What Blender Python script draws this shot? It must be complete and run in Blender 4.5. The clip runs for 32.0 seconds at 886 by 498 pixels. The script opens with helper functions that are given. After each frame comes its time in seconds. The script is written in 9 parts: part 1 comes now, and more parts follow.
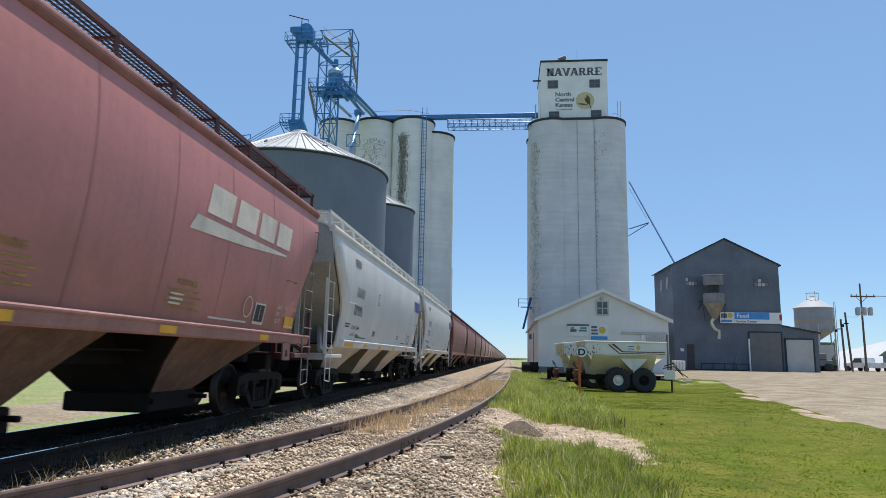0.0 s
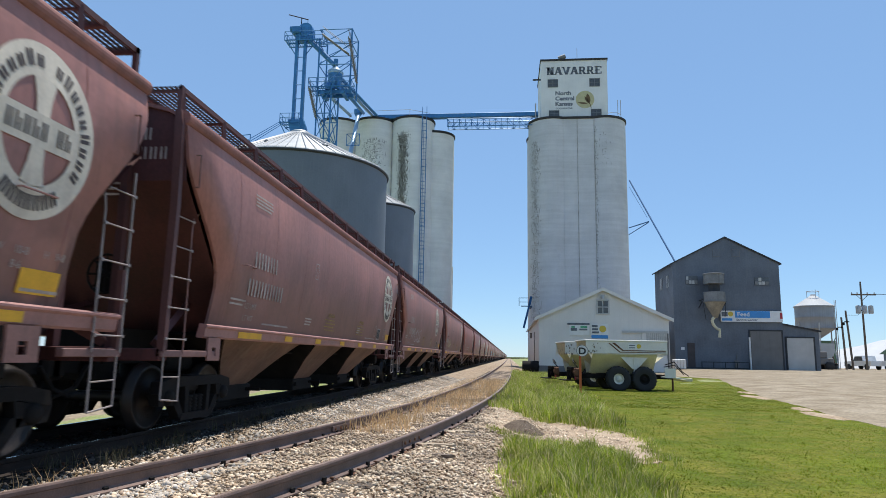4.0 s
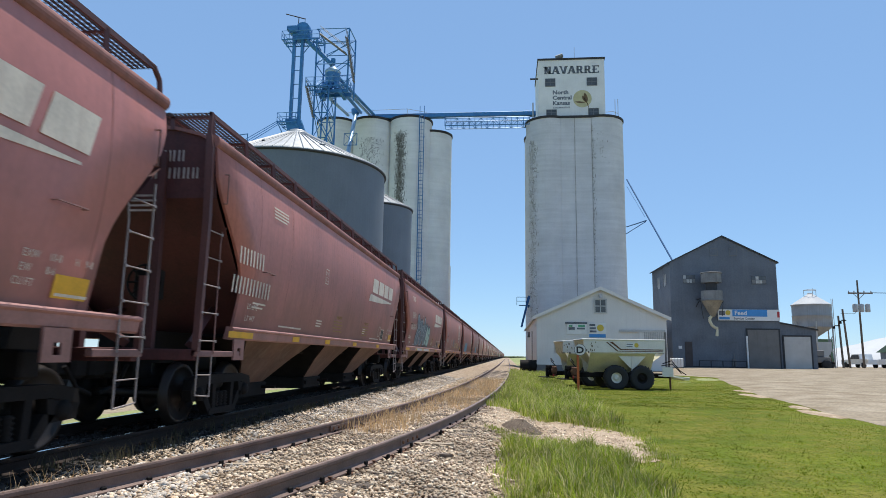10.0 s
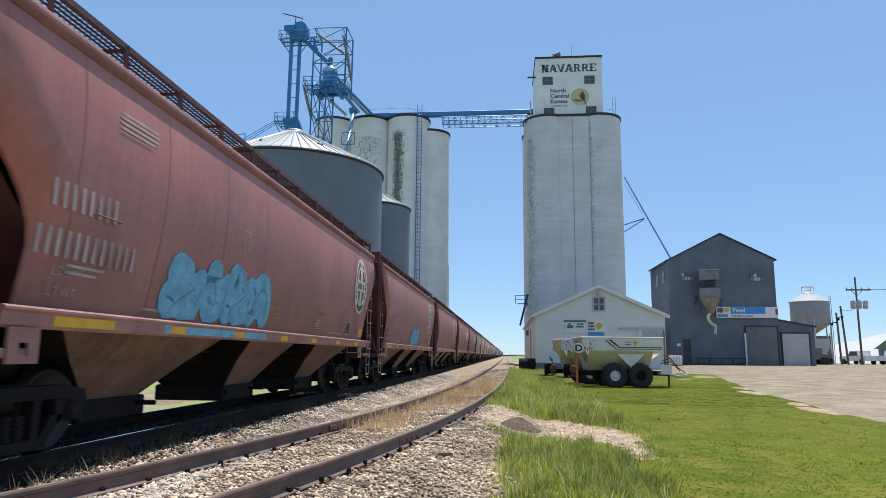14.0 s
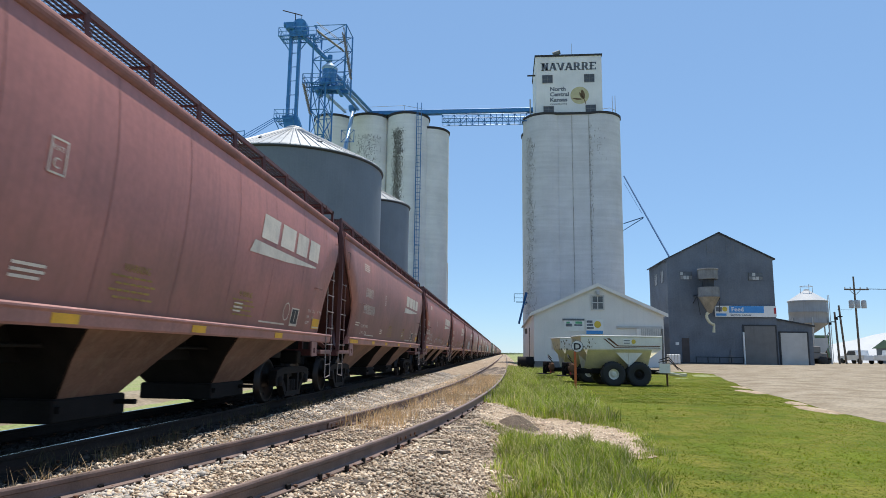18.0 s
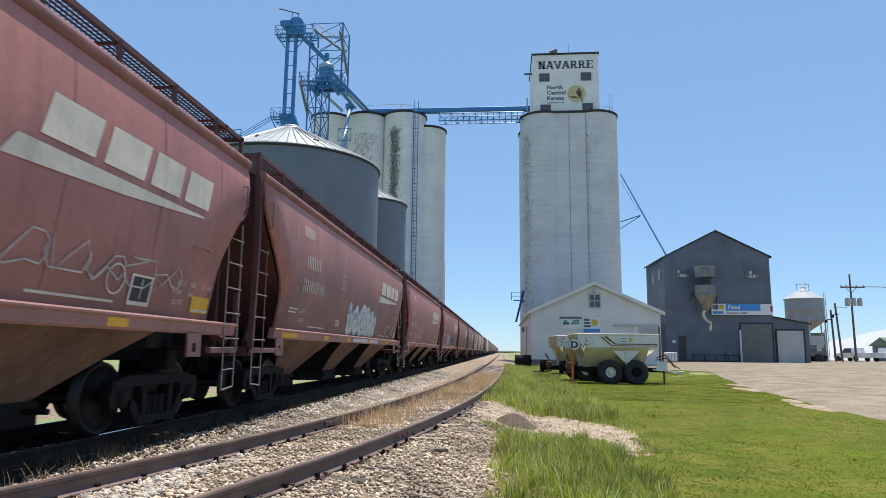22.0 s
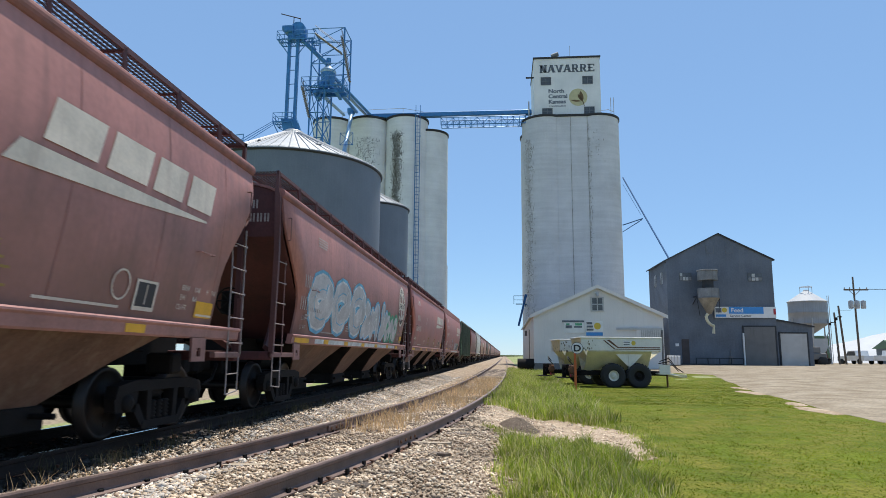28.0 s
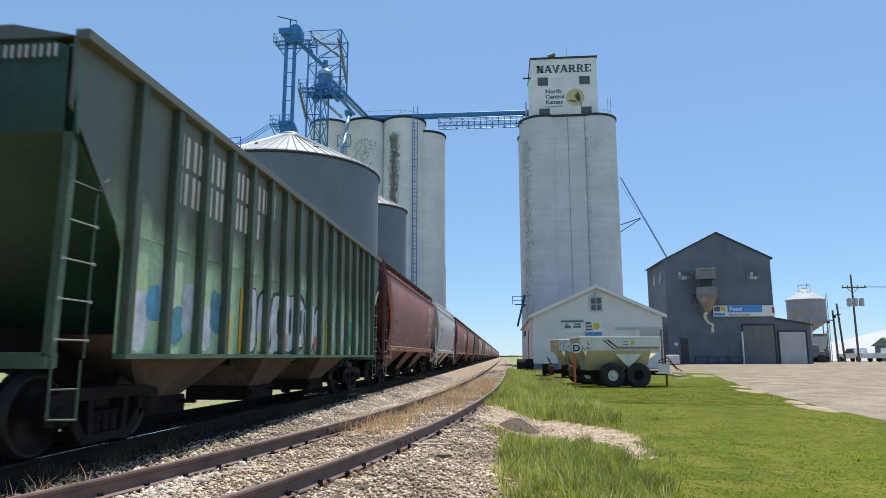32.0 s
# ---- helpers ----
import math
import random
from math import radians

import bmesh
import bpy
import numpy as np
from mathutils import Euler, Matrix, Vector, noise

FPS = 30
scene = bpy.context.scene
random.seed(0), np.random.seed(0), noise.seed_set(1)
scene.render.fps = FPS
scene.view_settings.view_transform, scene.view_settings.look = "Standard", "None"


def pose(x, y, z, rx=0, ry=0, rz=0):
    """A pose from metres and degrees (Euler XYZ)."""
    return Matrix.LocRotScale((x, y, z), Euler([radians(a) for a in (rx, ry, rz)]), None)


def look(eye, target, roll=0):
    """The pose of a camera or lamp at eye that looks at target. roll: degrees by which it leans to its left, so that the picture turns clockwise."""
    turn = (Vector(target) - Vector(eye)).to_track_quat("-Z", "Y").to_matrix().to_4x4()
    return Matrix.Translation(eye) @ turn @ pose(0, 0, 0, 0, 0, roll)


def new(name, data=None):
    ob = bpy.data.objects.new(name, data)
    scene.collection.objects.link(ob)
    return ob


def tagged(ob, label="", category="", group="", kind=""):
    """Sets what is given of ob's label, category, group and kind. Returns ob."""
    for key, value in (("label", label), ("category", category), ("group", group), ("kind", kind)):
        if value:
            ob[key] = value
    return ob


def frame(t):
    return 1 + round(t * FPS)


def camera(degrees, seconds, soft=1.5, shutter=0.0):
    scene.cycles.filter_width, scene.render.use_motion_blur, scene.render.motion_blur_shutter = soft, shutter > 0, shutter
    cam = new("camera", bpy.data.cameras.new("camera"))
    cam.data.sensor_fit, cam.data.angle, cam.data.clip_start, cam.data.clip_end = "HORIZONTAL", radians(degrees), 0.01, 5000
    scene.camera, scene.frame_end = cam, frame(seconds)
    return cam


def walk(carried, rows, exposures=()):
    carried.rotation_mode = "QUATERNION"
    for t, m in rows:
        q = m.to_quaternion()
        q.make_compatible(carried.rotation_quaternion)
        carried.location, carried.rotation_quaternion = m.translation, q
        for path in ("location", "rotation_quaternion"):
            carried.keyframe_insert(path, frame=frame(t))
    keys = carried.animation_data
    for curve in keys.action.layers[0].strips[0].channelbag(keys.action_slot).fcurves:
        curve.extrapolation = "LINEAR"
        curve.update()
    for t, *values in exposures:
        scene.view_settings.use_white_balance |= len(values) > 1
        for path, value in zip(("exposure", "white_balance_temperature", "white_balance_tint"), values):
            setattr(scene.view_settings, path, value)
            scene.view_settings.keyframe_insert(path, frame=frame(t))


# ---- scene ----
# Axes: +y runs along the main line away from the camera, z = 0 is the top of its rails.
EYE_Z = 1.1


def cam_pose(yaw, pitch, roll):
    return Matrix.Translation((0, 0, EYE_Z)) @ pose(0, 0, 0, 0, 0, yaw) @ pose(0, 0, 0, 90 + pitch) @ pose(0, 0, 0, 0, 0, roll)


cam = camera(68, 32.0, soft=0.5, shutter=0.1)
# seconds, yaw to the left, tilt up, roll
PATH = [
    (0, 5.838, 9.347, 1.140), (0.5, 5.850, 9.353, 1.069), (1, 5.865, 9.392, 0.981), (1.5, 5.818, 9.353, 0.966),
    (2, 5.802, 9.293, 0.939), (2.5, 5.823, 9.228, 1.031), (3, 5.860, 9.233, 1.015), (3.5, 5.863, 9.285, 0.978),
    (5.5, 5.852, 9.118, 1.107), (6, 5.803, 8.939, 1.090), (6.5, 5.740, 8.798, 0.992), (7, 5.684, 8.786, 0.914),
    (7.5, 5.651, 8.939, 0.852), (8, 5.607, 9.087, 0.988), (8.5, 5.600, 9.194, 1.096), (9, 5.599, 9.272, 1.055),
    (9.5, 5.612, 9.281, 0.971), (10, 5.662, 9.227, 0.865), (10.5, 5.701, 9.182, 0.806), (11, 5.620, 9.144, 0.906),
    (11.5, 5.453, 9.156, 0.839), (12, 5.368, 9.162, 0.800), (12.5, 5.368, 9.162, 0.800), (13, 5.368, 9.162, 0.800),
    (13.5, 5.434, 9.186, 0.609), (14, 5.513, 9.130, 0.550), (14.5, 5.567, 9.036, 0.590), (16.5, 5.567, 8.849, 0.614),
    (17, 5.487, 8.898, 0.603), (17.5, 5.424, 8.935, 0.667), (18, 5.426, 8.954, 0.762), (18.5, 5.485, 9.035, 0.711),
    (19, 5.591, 9.093, 0.585), (19.5, 5.690, 9.114, 0.466), (20, 5.712, 9.023, 0.466), (20.5, 5.647, 8.889, 0.585),
    (21, 5.512, 8.786, 0.689), (21.5, 5.321, 8.813, 0.655), (22, 5.173, 8.824, 0.642), (22.5, 5.121, 8.832, 0.574),
    (23, 5.132, 8.864, 0.519), (23.5, 5.205, 8.928, 0.493), (24, 5.257, 9.002, 0.440), (24.5, 5.296, 9.041, 0.481),
    (25, 5.339, 9.158, 0.410), (25.5, 5.387, 9.204, 0.477), (27.5, 5.421, 9.154, 0.538), (28, 5.374, 9.162, 0.473),
    (28.5, 5.250, 9.055, 0.391), (29, 5.094, 8.966, 0.311), (29.5, 4.979, 8.977, 0.221), (30, 4.948, 9.081, 0.132),
    (30.5, 4.985, 9.206, -0.010), (31, 5.091, 9.295, -0.086), (31.5, 5.174, 9.303, -0.077), (32, 5.231, 9.262, -0.021),
]
# the picture is a little darker while the bright grey cars pass
EXPOSURE = [(0, 0.08), (2.5, 0.07), (3.5, 0.12), (5.5, 0.15), (32, 0.15)]
walk(cam, [(t, cam_pose(a, b, c)) for t, a, b, c in PATH], EXPOSURE)

# ---- light ----
SUN_TO = Vector((0.092, 0.29, 0.953)).normalized()
world = bpy.data.worlds.new("world")
scene.world = world
world.use_nodes = True
wn = world.node_tree
sky = wn.nodes.new("ShaderNodeTexSky")
sky.sky_type = "NISHITA"
sky.sun_disc = False
sky.sun_elevation = math.asin(SUN_TO.z)
sky.sun_rotation = math.atan2(SUN_TO.x, SUN_TO.y)
sky.air_density, sky.dust_density, sky.ozone_density, sky.altitude = 1.0, 0.0, 2.0, 1500
background = wn.nodes["Background"]
background.inputs[1].default_value = 0.134
tone = wn.nodes.new("ShaderNodeVectorMath")
tone.operation = "MULTIPLY"
tone.inputs[1].default_value = (0.38, 0.44, 0.44)
haze = wn.nodes.new("ShaderNodeVectorMath")
haze.operation = "ADD"
haze.inputs[1].default_value = (1.12, 1.90, 3.28)
wn.links.new(sky.outputs[0], tone.inputs[0])
wn.links.new(tone.outputs[0], haze.inputs[0])
wn.links.new(haze.outputs[0], background.inputs[0])
sun_data = bpy.data.lights.new("sun", "SUN")
sun_data.energy, sun_data.angle, sun_data.color = 4.9, radians(0.53), (1.0, 0.95, 0.87)
sun = new("sun", sun_data)
sun.matrix_world = look(SUN_TO * 200, (0, 0, 0))


# ---- materials ----
def mat(name, col, rough=0.6, metal=0.0, scale=2.0, var=0.12, fine=40.0, bump=0.15, streak=0.0, streak_col=(0.05, 0.04, 0.035),
        tint=0.0, spec=0.5, stretch=None, bump_dist=0.01, bands=0.0, dirt_shade=None):
    """Node material: base colour broken up at two scales, optional vertical streaks, tint by each object's random number."""
    m = bpy.data.materials.new(name)
    m.use_nodes = True
    n, l = m.node_tree.nodes, m.node_tree.links
    b = n["Principled BSDF"]
    tc = n.new("ShaderNodeTexCoord")
    vec = tc.outputs["Object"]
    if stretch:
        mp = n.new("ShaderNodeMapping")
        mp.inputs["Scale"].default_value = stretch
        l.new(vec, mp.inputs[0])
        vec = mp.outputs[0]
    n1 = n.new("ShaderNodeTexNoise")
    n1.inputs["Scale"].default_value, n1.inputs["Detail"].default_value = scale, 6
    n2 = n.new("ShaderNodeTexNoise")
    n2.inputs["Scale"].default_value, n2.inputs["Detail"].default_value = fine, 3
    l.new(vec, n1.inputs["Vector"])
    l.new(vec, n2.inputs["Vector"])
    add = n.new("ShaderNodeMath")
    add.operation = "MULTIPLY_ADD"
    add.inputs[1].default_value = 0.45
    l.new(n2.outputs[0], add.inputs[0])
    l.new(n1.outputs[0], add.inputs[2])
    mr = n.new("ShaderNodeMapRange")
    mr.inputs["From Min"].default_value, mr.inputs["From Max"].default_value = 0.45, 1.0
    mr.inputs["To Min"].default_value, mr.inputs["To Max"].default_value = 1 - 1.6 * var, 1 + 1.6 * var
    l.new(add.outputs[0], mr.inputs[0])
    fac = mr.outputs[0]
    if tint:
        oi = n.new("ShaderNodeObjectInfo")
        t1 = n.new("ShaderNodeMapRange")
        t1.inputs["To Min"].default_value, t1.inputs["To Max"].default_value = 1 - tint, 1 + tint
        l.new(oi.outputs["Random"], t1.inputs[0])
        mu = n.new("ShaderNodeMath")
        mu.operation = "MULTIPLY"
        l.new(fac, mu.inputs[0])
        l.new(t1.outputs[0], mu.inputs[1])
        fac = mu.outputs[0]
    vm = n.new("ShaderNodeVectorMath")
    vm.operation = "SCALE"
    vm.inputs[0].default_value = col
    l.new(fac, vm.inputs["Scale"])
    out = vm.outputs[0]
    if streak:
        mp2 = n.new("ShaderNodeMapping")
        mp2.inputs["Scale"].default_value = (2.6, 2.6, 0.1)
        l.new(tc.outputs["Object"], mp2.inputs[0])
        n3 = n.new("ShaderNodeTexNoise")
        n3.inputs["Scale"].default_value, n3.inputs["Detail"].default_value = 2.2, 7
        n3.inputs["Roughness"].default_value = 0.68
        l.new(mp2.outputs[0], n3.inputs["Vector"])
        r3 = n.new("ShaderNodeMapRange")
        r3.inputs["From Min"].default_value, r3.inputs["From Max"].default_value = 0.5, 0.72
        r3.inputs["To Max"].default_value = streak
        l.new(n3.outputs[0], r3.inputs[0])
        mx = n.new("ShaderNodeMix")
        mx.data_type = "RGBA"
        l.new(r3.outputs[0], mx.inputs[0])
        l.new(out, mx.inputs[6])
        mx.inputs[7].default_value = (*streak_col, 1)
        out = mx.outputs[2]
    if dirt_shade:
        # dried brown road dirt, patchy, with a ragged upper edge, also painting shade low on maroon sides: colour, top,
        # bottom, amount
        s_col, s_top, s_low, s_max = dirt_shade
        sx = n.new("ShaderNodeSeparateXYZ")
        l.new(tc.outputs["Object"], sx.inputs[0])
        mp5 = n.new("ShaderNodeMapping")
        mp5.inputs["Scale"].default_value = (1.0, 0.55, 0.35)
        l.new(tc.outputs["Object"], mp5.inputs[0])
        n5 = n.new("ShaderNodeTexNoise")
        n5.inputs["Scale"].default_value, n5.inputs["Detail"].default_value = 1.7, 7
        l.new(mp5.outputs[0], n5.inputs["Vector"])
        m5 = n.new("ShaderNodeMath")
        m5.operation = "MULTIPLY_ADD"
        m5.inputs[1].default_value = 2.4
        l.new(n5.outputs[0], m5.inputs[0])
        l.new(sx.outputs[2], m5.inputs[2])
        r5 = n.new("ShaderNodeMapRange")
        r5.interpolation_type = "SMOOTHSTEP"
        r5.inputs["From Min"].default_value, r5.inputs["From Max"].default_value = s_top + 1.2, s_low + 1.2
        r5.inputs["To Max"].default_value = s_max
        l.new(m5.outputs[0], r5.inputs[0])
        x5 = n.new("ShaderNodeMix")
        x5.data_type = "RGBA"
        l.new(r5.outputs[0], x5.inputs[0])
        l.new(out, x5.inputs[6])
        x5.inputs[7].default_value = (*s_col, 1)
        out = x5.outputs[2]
    if bands:
        mp3 = n.new("ShaderNodeMapping")
        mp3.inputs["Scale"].default_value = (0.16, 0.16, 2.4)
        l.new(tc.outputs["Object"], mp3.inputs[0])
        n4 = n.new("ShaderNodeTexNoise")
        n4.inputs["Scale"].default_value, n4.inputs["Detail"].default_value = 1.0, 5
        l.new(mp3.outputs[0], n4.inputs["Vector"])
        r4 = n.new("ShaderNodeMapRange")
        r4.inputs["From Min"].default_value, r4.inputs["From Max"].default_value = 0.35, 0.65
        r4.inputs["To Min"].default_value, r4.inputs["To Max"].default_value = 1 - bands, 1 + bands * 0.5
        l.new(n4.outputs[0], r4.inputs[0])
        v4 = n.new("ShaderNodeVectorMath")
        v4.operation = "SCALE"
        l.new(out, v4.inputs[0])
        l.new(r4.outputs[0], v4.inputs["Scale"])
        out = v4.outputs[0]
    l.new(out, b.inputs["Base Color"])
    rr = n.new("ShaderNodeMapRange")
    rr.inputs["To Min"].default_value, rr.inputs["To Max"].default_value = max(rough - 0.12, 0.03), min(rough + 0.12, 1)
    l.new(n1.outputs[0], rr.inputs[0])
    l.new(rr.outputs[0], b.inputs["Roughness"])
    b.inputs["Metallic"].default_value = metal
    b.inputs["Specular IOR Level"].default_value = spec
    if bump:
        bp = n.new("ShaderNodeBump")
        bp.inputs["Strength"].default_value, bp.inputs["Distance"].default_value = bump, bump_dist
        l.new(n2.outputs[0], bp.inputs["Height"])
        l.new(bp.outputs[0], b.inputs["Normal"])
    return m


# road dirt that also paints the shade of the lower car sides
ROAD_DIRT_SHADE = (0.16, 0.092, 0.068)
MAROON = mat("maroon_paint", (0.44, 0.178, 0.152), 0.5, 0, 0.5, 0.14, 12, 0.05, 0.4, (0.22, 0.105, 0.088), 0.06, spec=0.4, dirt_shade=(ROAD_DIRT_SHADE, 2.8, 1.4, 0.58))
MAROON_BROWN = mat("brown_maroon_paint", (0.405, 0.185, 0.16), 0.52, 0, 0.5, 0.16, 12, 0.05, 0.45, (0.185, 0.105, 0.09), 0.06, spec=0.38, dirt_shade=(ROAD_DIRT_SHADE, 3.1, 1.6, 0.65))
MAROON_CLEAN = mat("fresh_maroon_paint", (0.50, 0.192, 0.166), 0.45, 0, 0.5, 0.1, 12, 0.05, 0.25, (0.26, 0.11, 0.095), 0.05, spec=0.45, dirt_shade=(ROAD_DIRT_SHADE, 2.5, 1.4, 0.5))
# roof and eave colour lowered to offset full sun on upward faces
MAROON_EAVE = mat("toned_down_maroon_eave", (0.28, 0.13, 0.115), 0.7, 0, 1.2, 0.2, 20, 0.06, 0.4, (0.13, 0.08, 0.07), spec=0.2)
# brown grime plus the shade under the car, both in one colour
BAY_MAROON = mat("grimy_shaded_maroon_bay", (0.165, 0.098, 0.072), 0.75, 0, 1.2, 0.25, 20, 0.06, 0.6, (0.25, 0.19, 0.135), 0.12, spec=0.2)
POST_MAROON = mat("dull_maroon_post", (0.11, 0.043, 0.04), 0.6, 0, 1.2, 0.2, 20, 0.06, 0.3, (0.06, 0.035, 0.03))
GRIME = mat("grimy_tan", (0.17, 0.145, 0.105), 0.7, 0, 1.2, 0.2, 20, 0.06)
# car ends: maroon darkened so that their shade is in the colour
MAROON_SHADED = mat("shaded_maroon_end", (0.085, 0.026, 0.026), 0.75, 0, 1.2, 0.25, 30, 0.1, 0.3, (0.02, 0.016, 0.015))
SILL_PINK = mat("faded_maroon", (0.36, 0.175, 0.155), 0.5, 0, 1.5, 0.2, 25, 0.05, 0.35, (0.15, 0.085, 0.07), 0.1)
TAB_MAROON = mat("dull_maroon_plate", (0.20, 0.10, 0.088), 0.6, 0, 1.5, 0.25, 25, 0.08, 0.4, (0.09, 0.06, 0.05))
CAR_GREY = mat("light_grey_paint", (0.635, 0.615, 0.585), 0.45, 0, 0.8, 0.07, 18, 0.04, 0.22, (0.33, 0.31, 0.28), 0.05)
# tan-streaked grey end, base lowered to paint the end's shade
END_GREY = mat("shaded_dirty_grey_end", (0.36, 0.345, 0.315), 0.6, 0, 0.9, 0.15, 18, 0.04, 0.5, (0.26, 0.21, 0.15))
CAR_TAN = mat("hopper_bay_tan", (0.52, 0.45, 0.355), 0.6, 0, 1.0, 0.16, 18, 0.05, 0.6, (0.30, 0.22, 0.15))
CAR_GREEN = mat("faded_green_paint", (0.33, 0.47, 0.26), 0.5, 0, 0.45, 0.38, 14, 0.06, 0.6, (0.46, 0.44, 0.36), dirt_shade=((0.10, 0.088, 0.07), 2.1, 2.95, 0.88))
GREEN_RAIL = mat("dull_green_rail", (0.085, 0.14, 0.085), 0.55, 0, 1.2, 0.3, 20, 0.06, 0.3, (0.2, 0.2, 0.15))
GREEN_BAY = mat("dusty_brown_bay", (0.135, 0.105, 0.078), 0.75, 0, 1.2, 0.3, 20, 0.06, 0.6, (0.05, 0.045, 0.035), spec=0.2)
# end sheets are a darker green than the sides
END_GREEN = mat("dark_green_end", (0.028, 0.085, 0.048), 0.5, 0, 0.6, 0.3, 14, 0.06, 0.5, (0.03, 0.04, 0.03))
# ribs: shade of their side faces painted as a darker green
RIB_SHADE_GREEN = mat("shaded_green_rib", (0.07, 0.1, 0.065), 0.6, 0, 0.6, 0.3, 14, 0.06, 0.5, (0.075, 0.065, 0.055))
CAR_BROWN = mat("weathered_brown_paint", (0.10, 0.055, 0.042), 0.6, 0, 0.6, 0.2, 14, 0.06, 0.4, (0.03, 0.025, 0.02), 0.2)
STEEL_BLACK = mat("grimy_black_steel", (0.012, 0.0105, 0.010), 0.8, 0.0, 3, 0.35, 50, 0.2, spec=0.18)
WHEEL_STEEL = mat("wheel_steel", (0.018, 0.013, 0.011), 0.5, 0.3, 4, 0.3, 40, 0.1)
BARE_STEEL = mat("worn_bare_steel", (0.42, 0.40, 0.38), 0.4, 0.8, 4, 0.2, 60, 0.1)
GRATE_MAT = mat("dark_grating", (0.07, 0.045, 0.042), 0.6, 0.3, 4, 0.2, 60, 0.05)
GRATE_GREY = mat("galvanised_grating", (0.42, 0.41, 0.36), 0.5, 0.4, 4, 0.12, 60, 0.05)
DECAL_WHITE = mat("decal_white", (0.68, 0.60, 0.50), 0.6, 0, 2, 0.14, 25, 0.02, 0.3, (0.34, 0.24, 0.2))
DECAL_FADED = mat("decal_faded_white", (0.40, 0.34, 0.31), 0.65, 0, 2, 0.25, 25, 0.02, 0.4, (0.2, 0.11, 0.1))
DECAL_YELLOW = mat("reflector_yellow", (0.74, 0.40, 0.03), 0.45, 0, 5, 0.1, 40, 0.02)
DECAL_OCHRE = mat("stencil_ochre", (0.33, 0.22, 0.055), 0.6, 0, 3, 0.25, 30, 0.02)
SEAM_MAROON = mat("maroon_weld_seam", (0.26, 0.112, 0.096), 0.6, 0, 3, 0.3, 30, 0.02)
SEAM_GREY = mat("grey_weld_seam", (0.33, 0.33, 0.32), 0.6, 0, 3, 0.2, 30, 0.02)
EMBLEM_INK = mat("emblem_dark_bars", (0.07, 0.05, 0.048), 0.6, 0, 4, 0.2, 30, 0.02)
DECAL_BLACK = mat("decal_black", (0.03, 0.03, 0.035), 0.6, 0, 5, 0.2, 40, 0.02)
DECAL_BLUE = mat("decal_navy", (0.06, 0.07, 0.24), 0.55, 0, 5, 0.1, 40, 0.02)
SPRAY_SILVER = mat("spray_pale_blue_grey", (0.56, 0.59, 0.62), 0.6, 0, 4, 0.2, 20, 0.02)
SPRAY_WHITE = mat("spray_white", (0.62, 0.62, 0.60), 0.6, 0, 4, 0.2, 20, 0.02)
SPRAY_TEAL = mat("spray_teal", (0.10, 0.27, 0.33), 0.6, 0, 4, 0.25, 20, 0.02)
SPRAY_CYAN = mat("spray_cyan", (0.16, 0.42, 0.58), 0.6, 0, 4, 0.2, 20, 0.02)
SPRAY_GREEN = mat("spray_green", (0.10, 0.36, 0.20), 0.6, 0, 4, 0.2, 20, 0.02)
SPRAY_PINK = mat("spray_salmon", (0.55, 0.22, 0.17), 0.6, 0, 4, 0.2, 20, 0.02)
SPRAY_DARK = mat("spray_charcoal", (0.05, 0.055, 0.065), 0.6, 0, 4, 0.2, 20, 0.02)
SPRAY_LINE = mat("chalk_line", (0.50, 0.44, 0.42), 0.7, 0, 4, 0.2, 20, 0.02)
SPRAY_SLATE = mat("spray_slate_grey", (0.14, 0.165, 0.19), 0.6, 0, 3, 0.25, 20, 0.02, 0.4, (0.4, 0.42, 0.44))
SPRAY_MINT = mat("spray_pale_mint", (0.36, 0.50, 0.42), 0.6, 0, 4, 0.2, 20, 0.02)
SPRAY_LAVENDER = mat("spray_pale_lavender", (0.42, 0.39, 0.47), 0.6, 0, 3, 0.25, 20, 0.02)
SPRAY_BOTTLE = mat("spray_bottle_green", (0.055, 0.075, 0.07), 0.6, 0, 4, 0.2, 20, 0.02)
SPRAY_GREY = mat("spray_warm_grey", (0.513, 0.486, 0.472), 0.6, 0, 2, 0.2, 20, 0.02, 0.3, (0.5, 0.5, 0.5))
SPRAY_YELLOW = mat("spray_pale_yellow", (0.60, 0.57, 0.30), 0.6, 0, 4, 0.2, 20, 0.02)

CONCRETE = mat("weathered_concrete", (0.605, 0.60, 0.60), 0.9, 0, 0.35, 0.07, 6, 0.25, 0.16, (0.43, 0.42, 0.405), spec=0.2, bands=0.06)
CONCRETE_PALE = mat("pale_annex_concrete", (0.77, 0.755, 0.72), 0.9, 0, 0.35, 0.07, 6, 0.25, 0.14, (0.55, 0.53, 0.5), spec=0.2, bands=0.05)
CONCRETE_TOP = mat("painted_headhouse_white", (0.74, 0.73, 0.70), 0.85, 0, 0.5, 0.06, 8, 0.15, 0.2, (0.5, 0.48, 0.44), spec=0.2)
STAIR_TAN = mat("faded_stair_paint", (0.21, 0.20, 0.195), 0.6, 0, 3, 0.2, 20, 0.05)
CONE_TAN = mat("dusty_cone_sheet", (0.255, 0.22, 0.165), 0.7, 0.1, 2, 0.2, 15, 0.05, 0.3, (0.12, 0.10, 0.08))
DOOR_BROWN = mat("brown_door_paint", (0.055, 0.042, 0.04), 0.6, 0, 2, 0.2, 20, 0.05)
LADDER_STEEL = mat("grey_ladder_steel", (0.30, 0.255, 0.245), 0.5, 0.3, 4, 0.2, 50, 0.05)
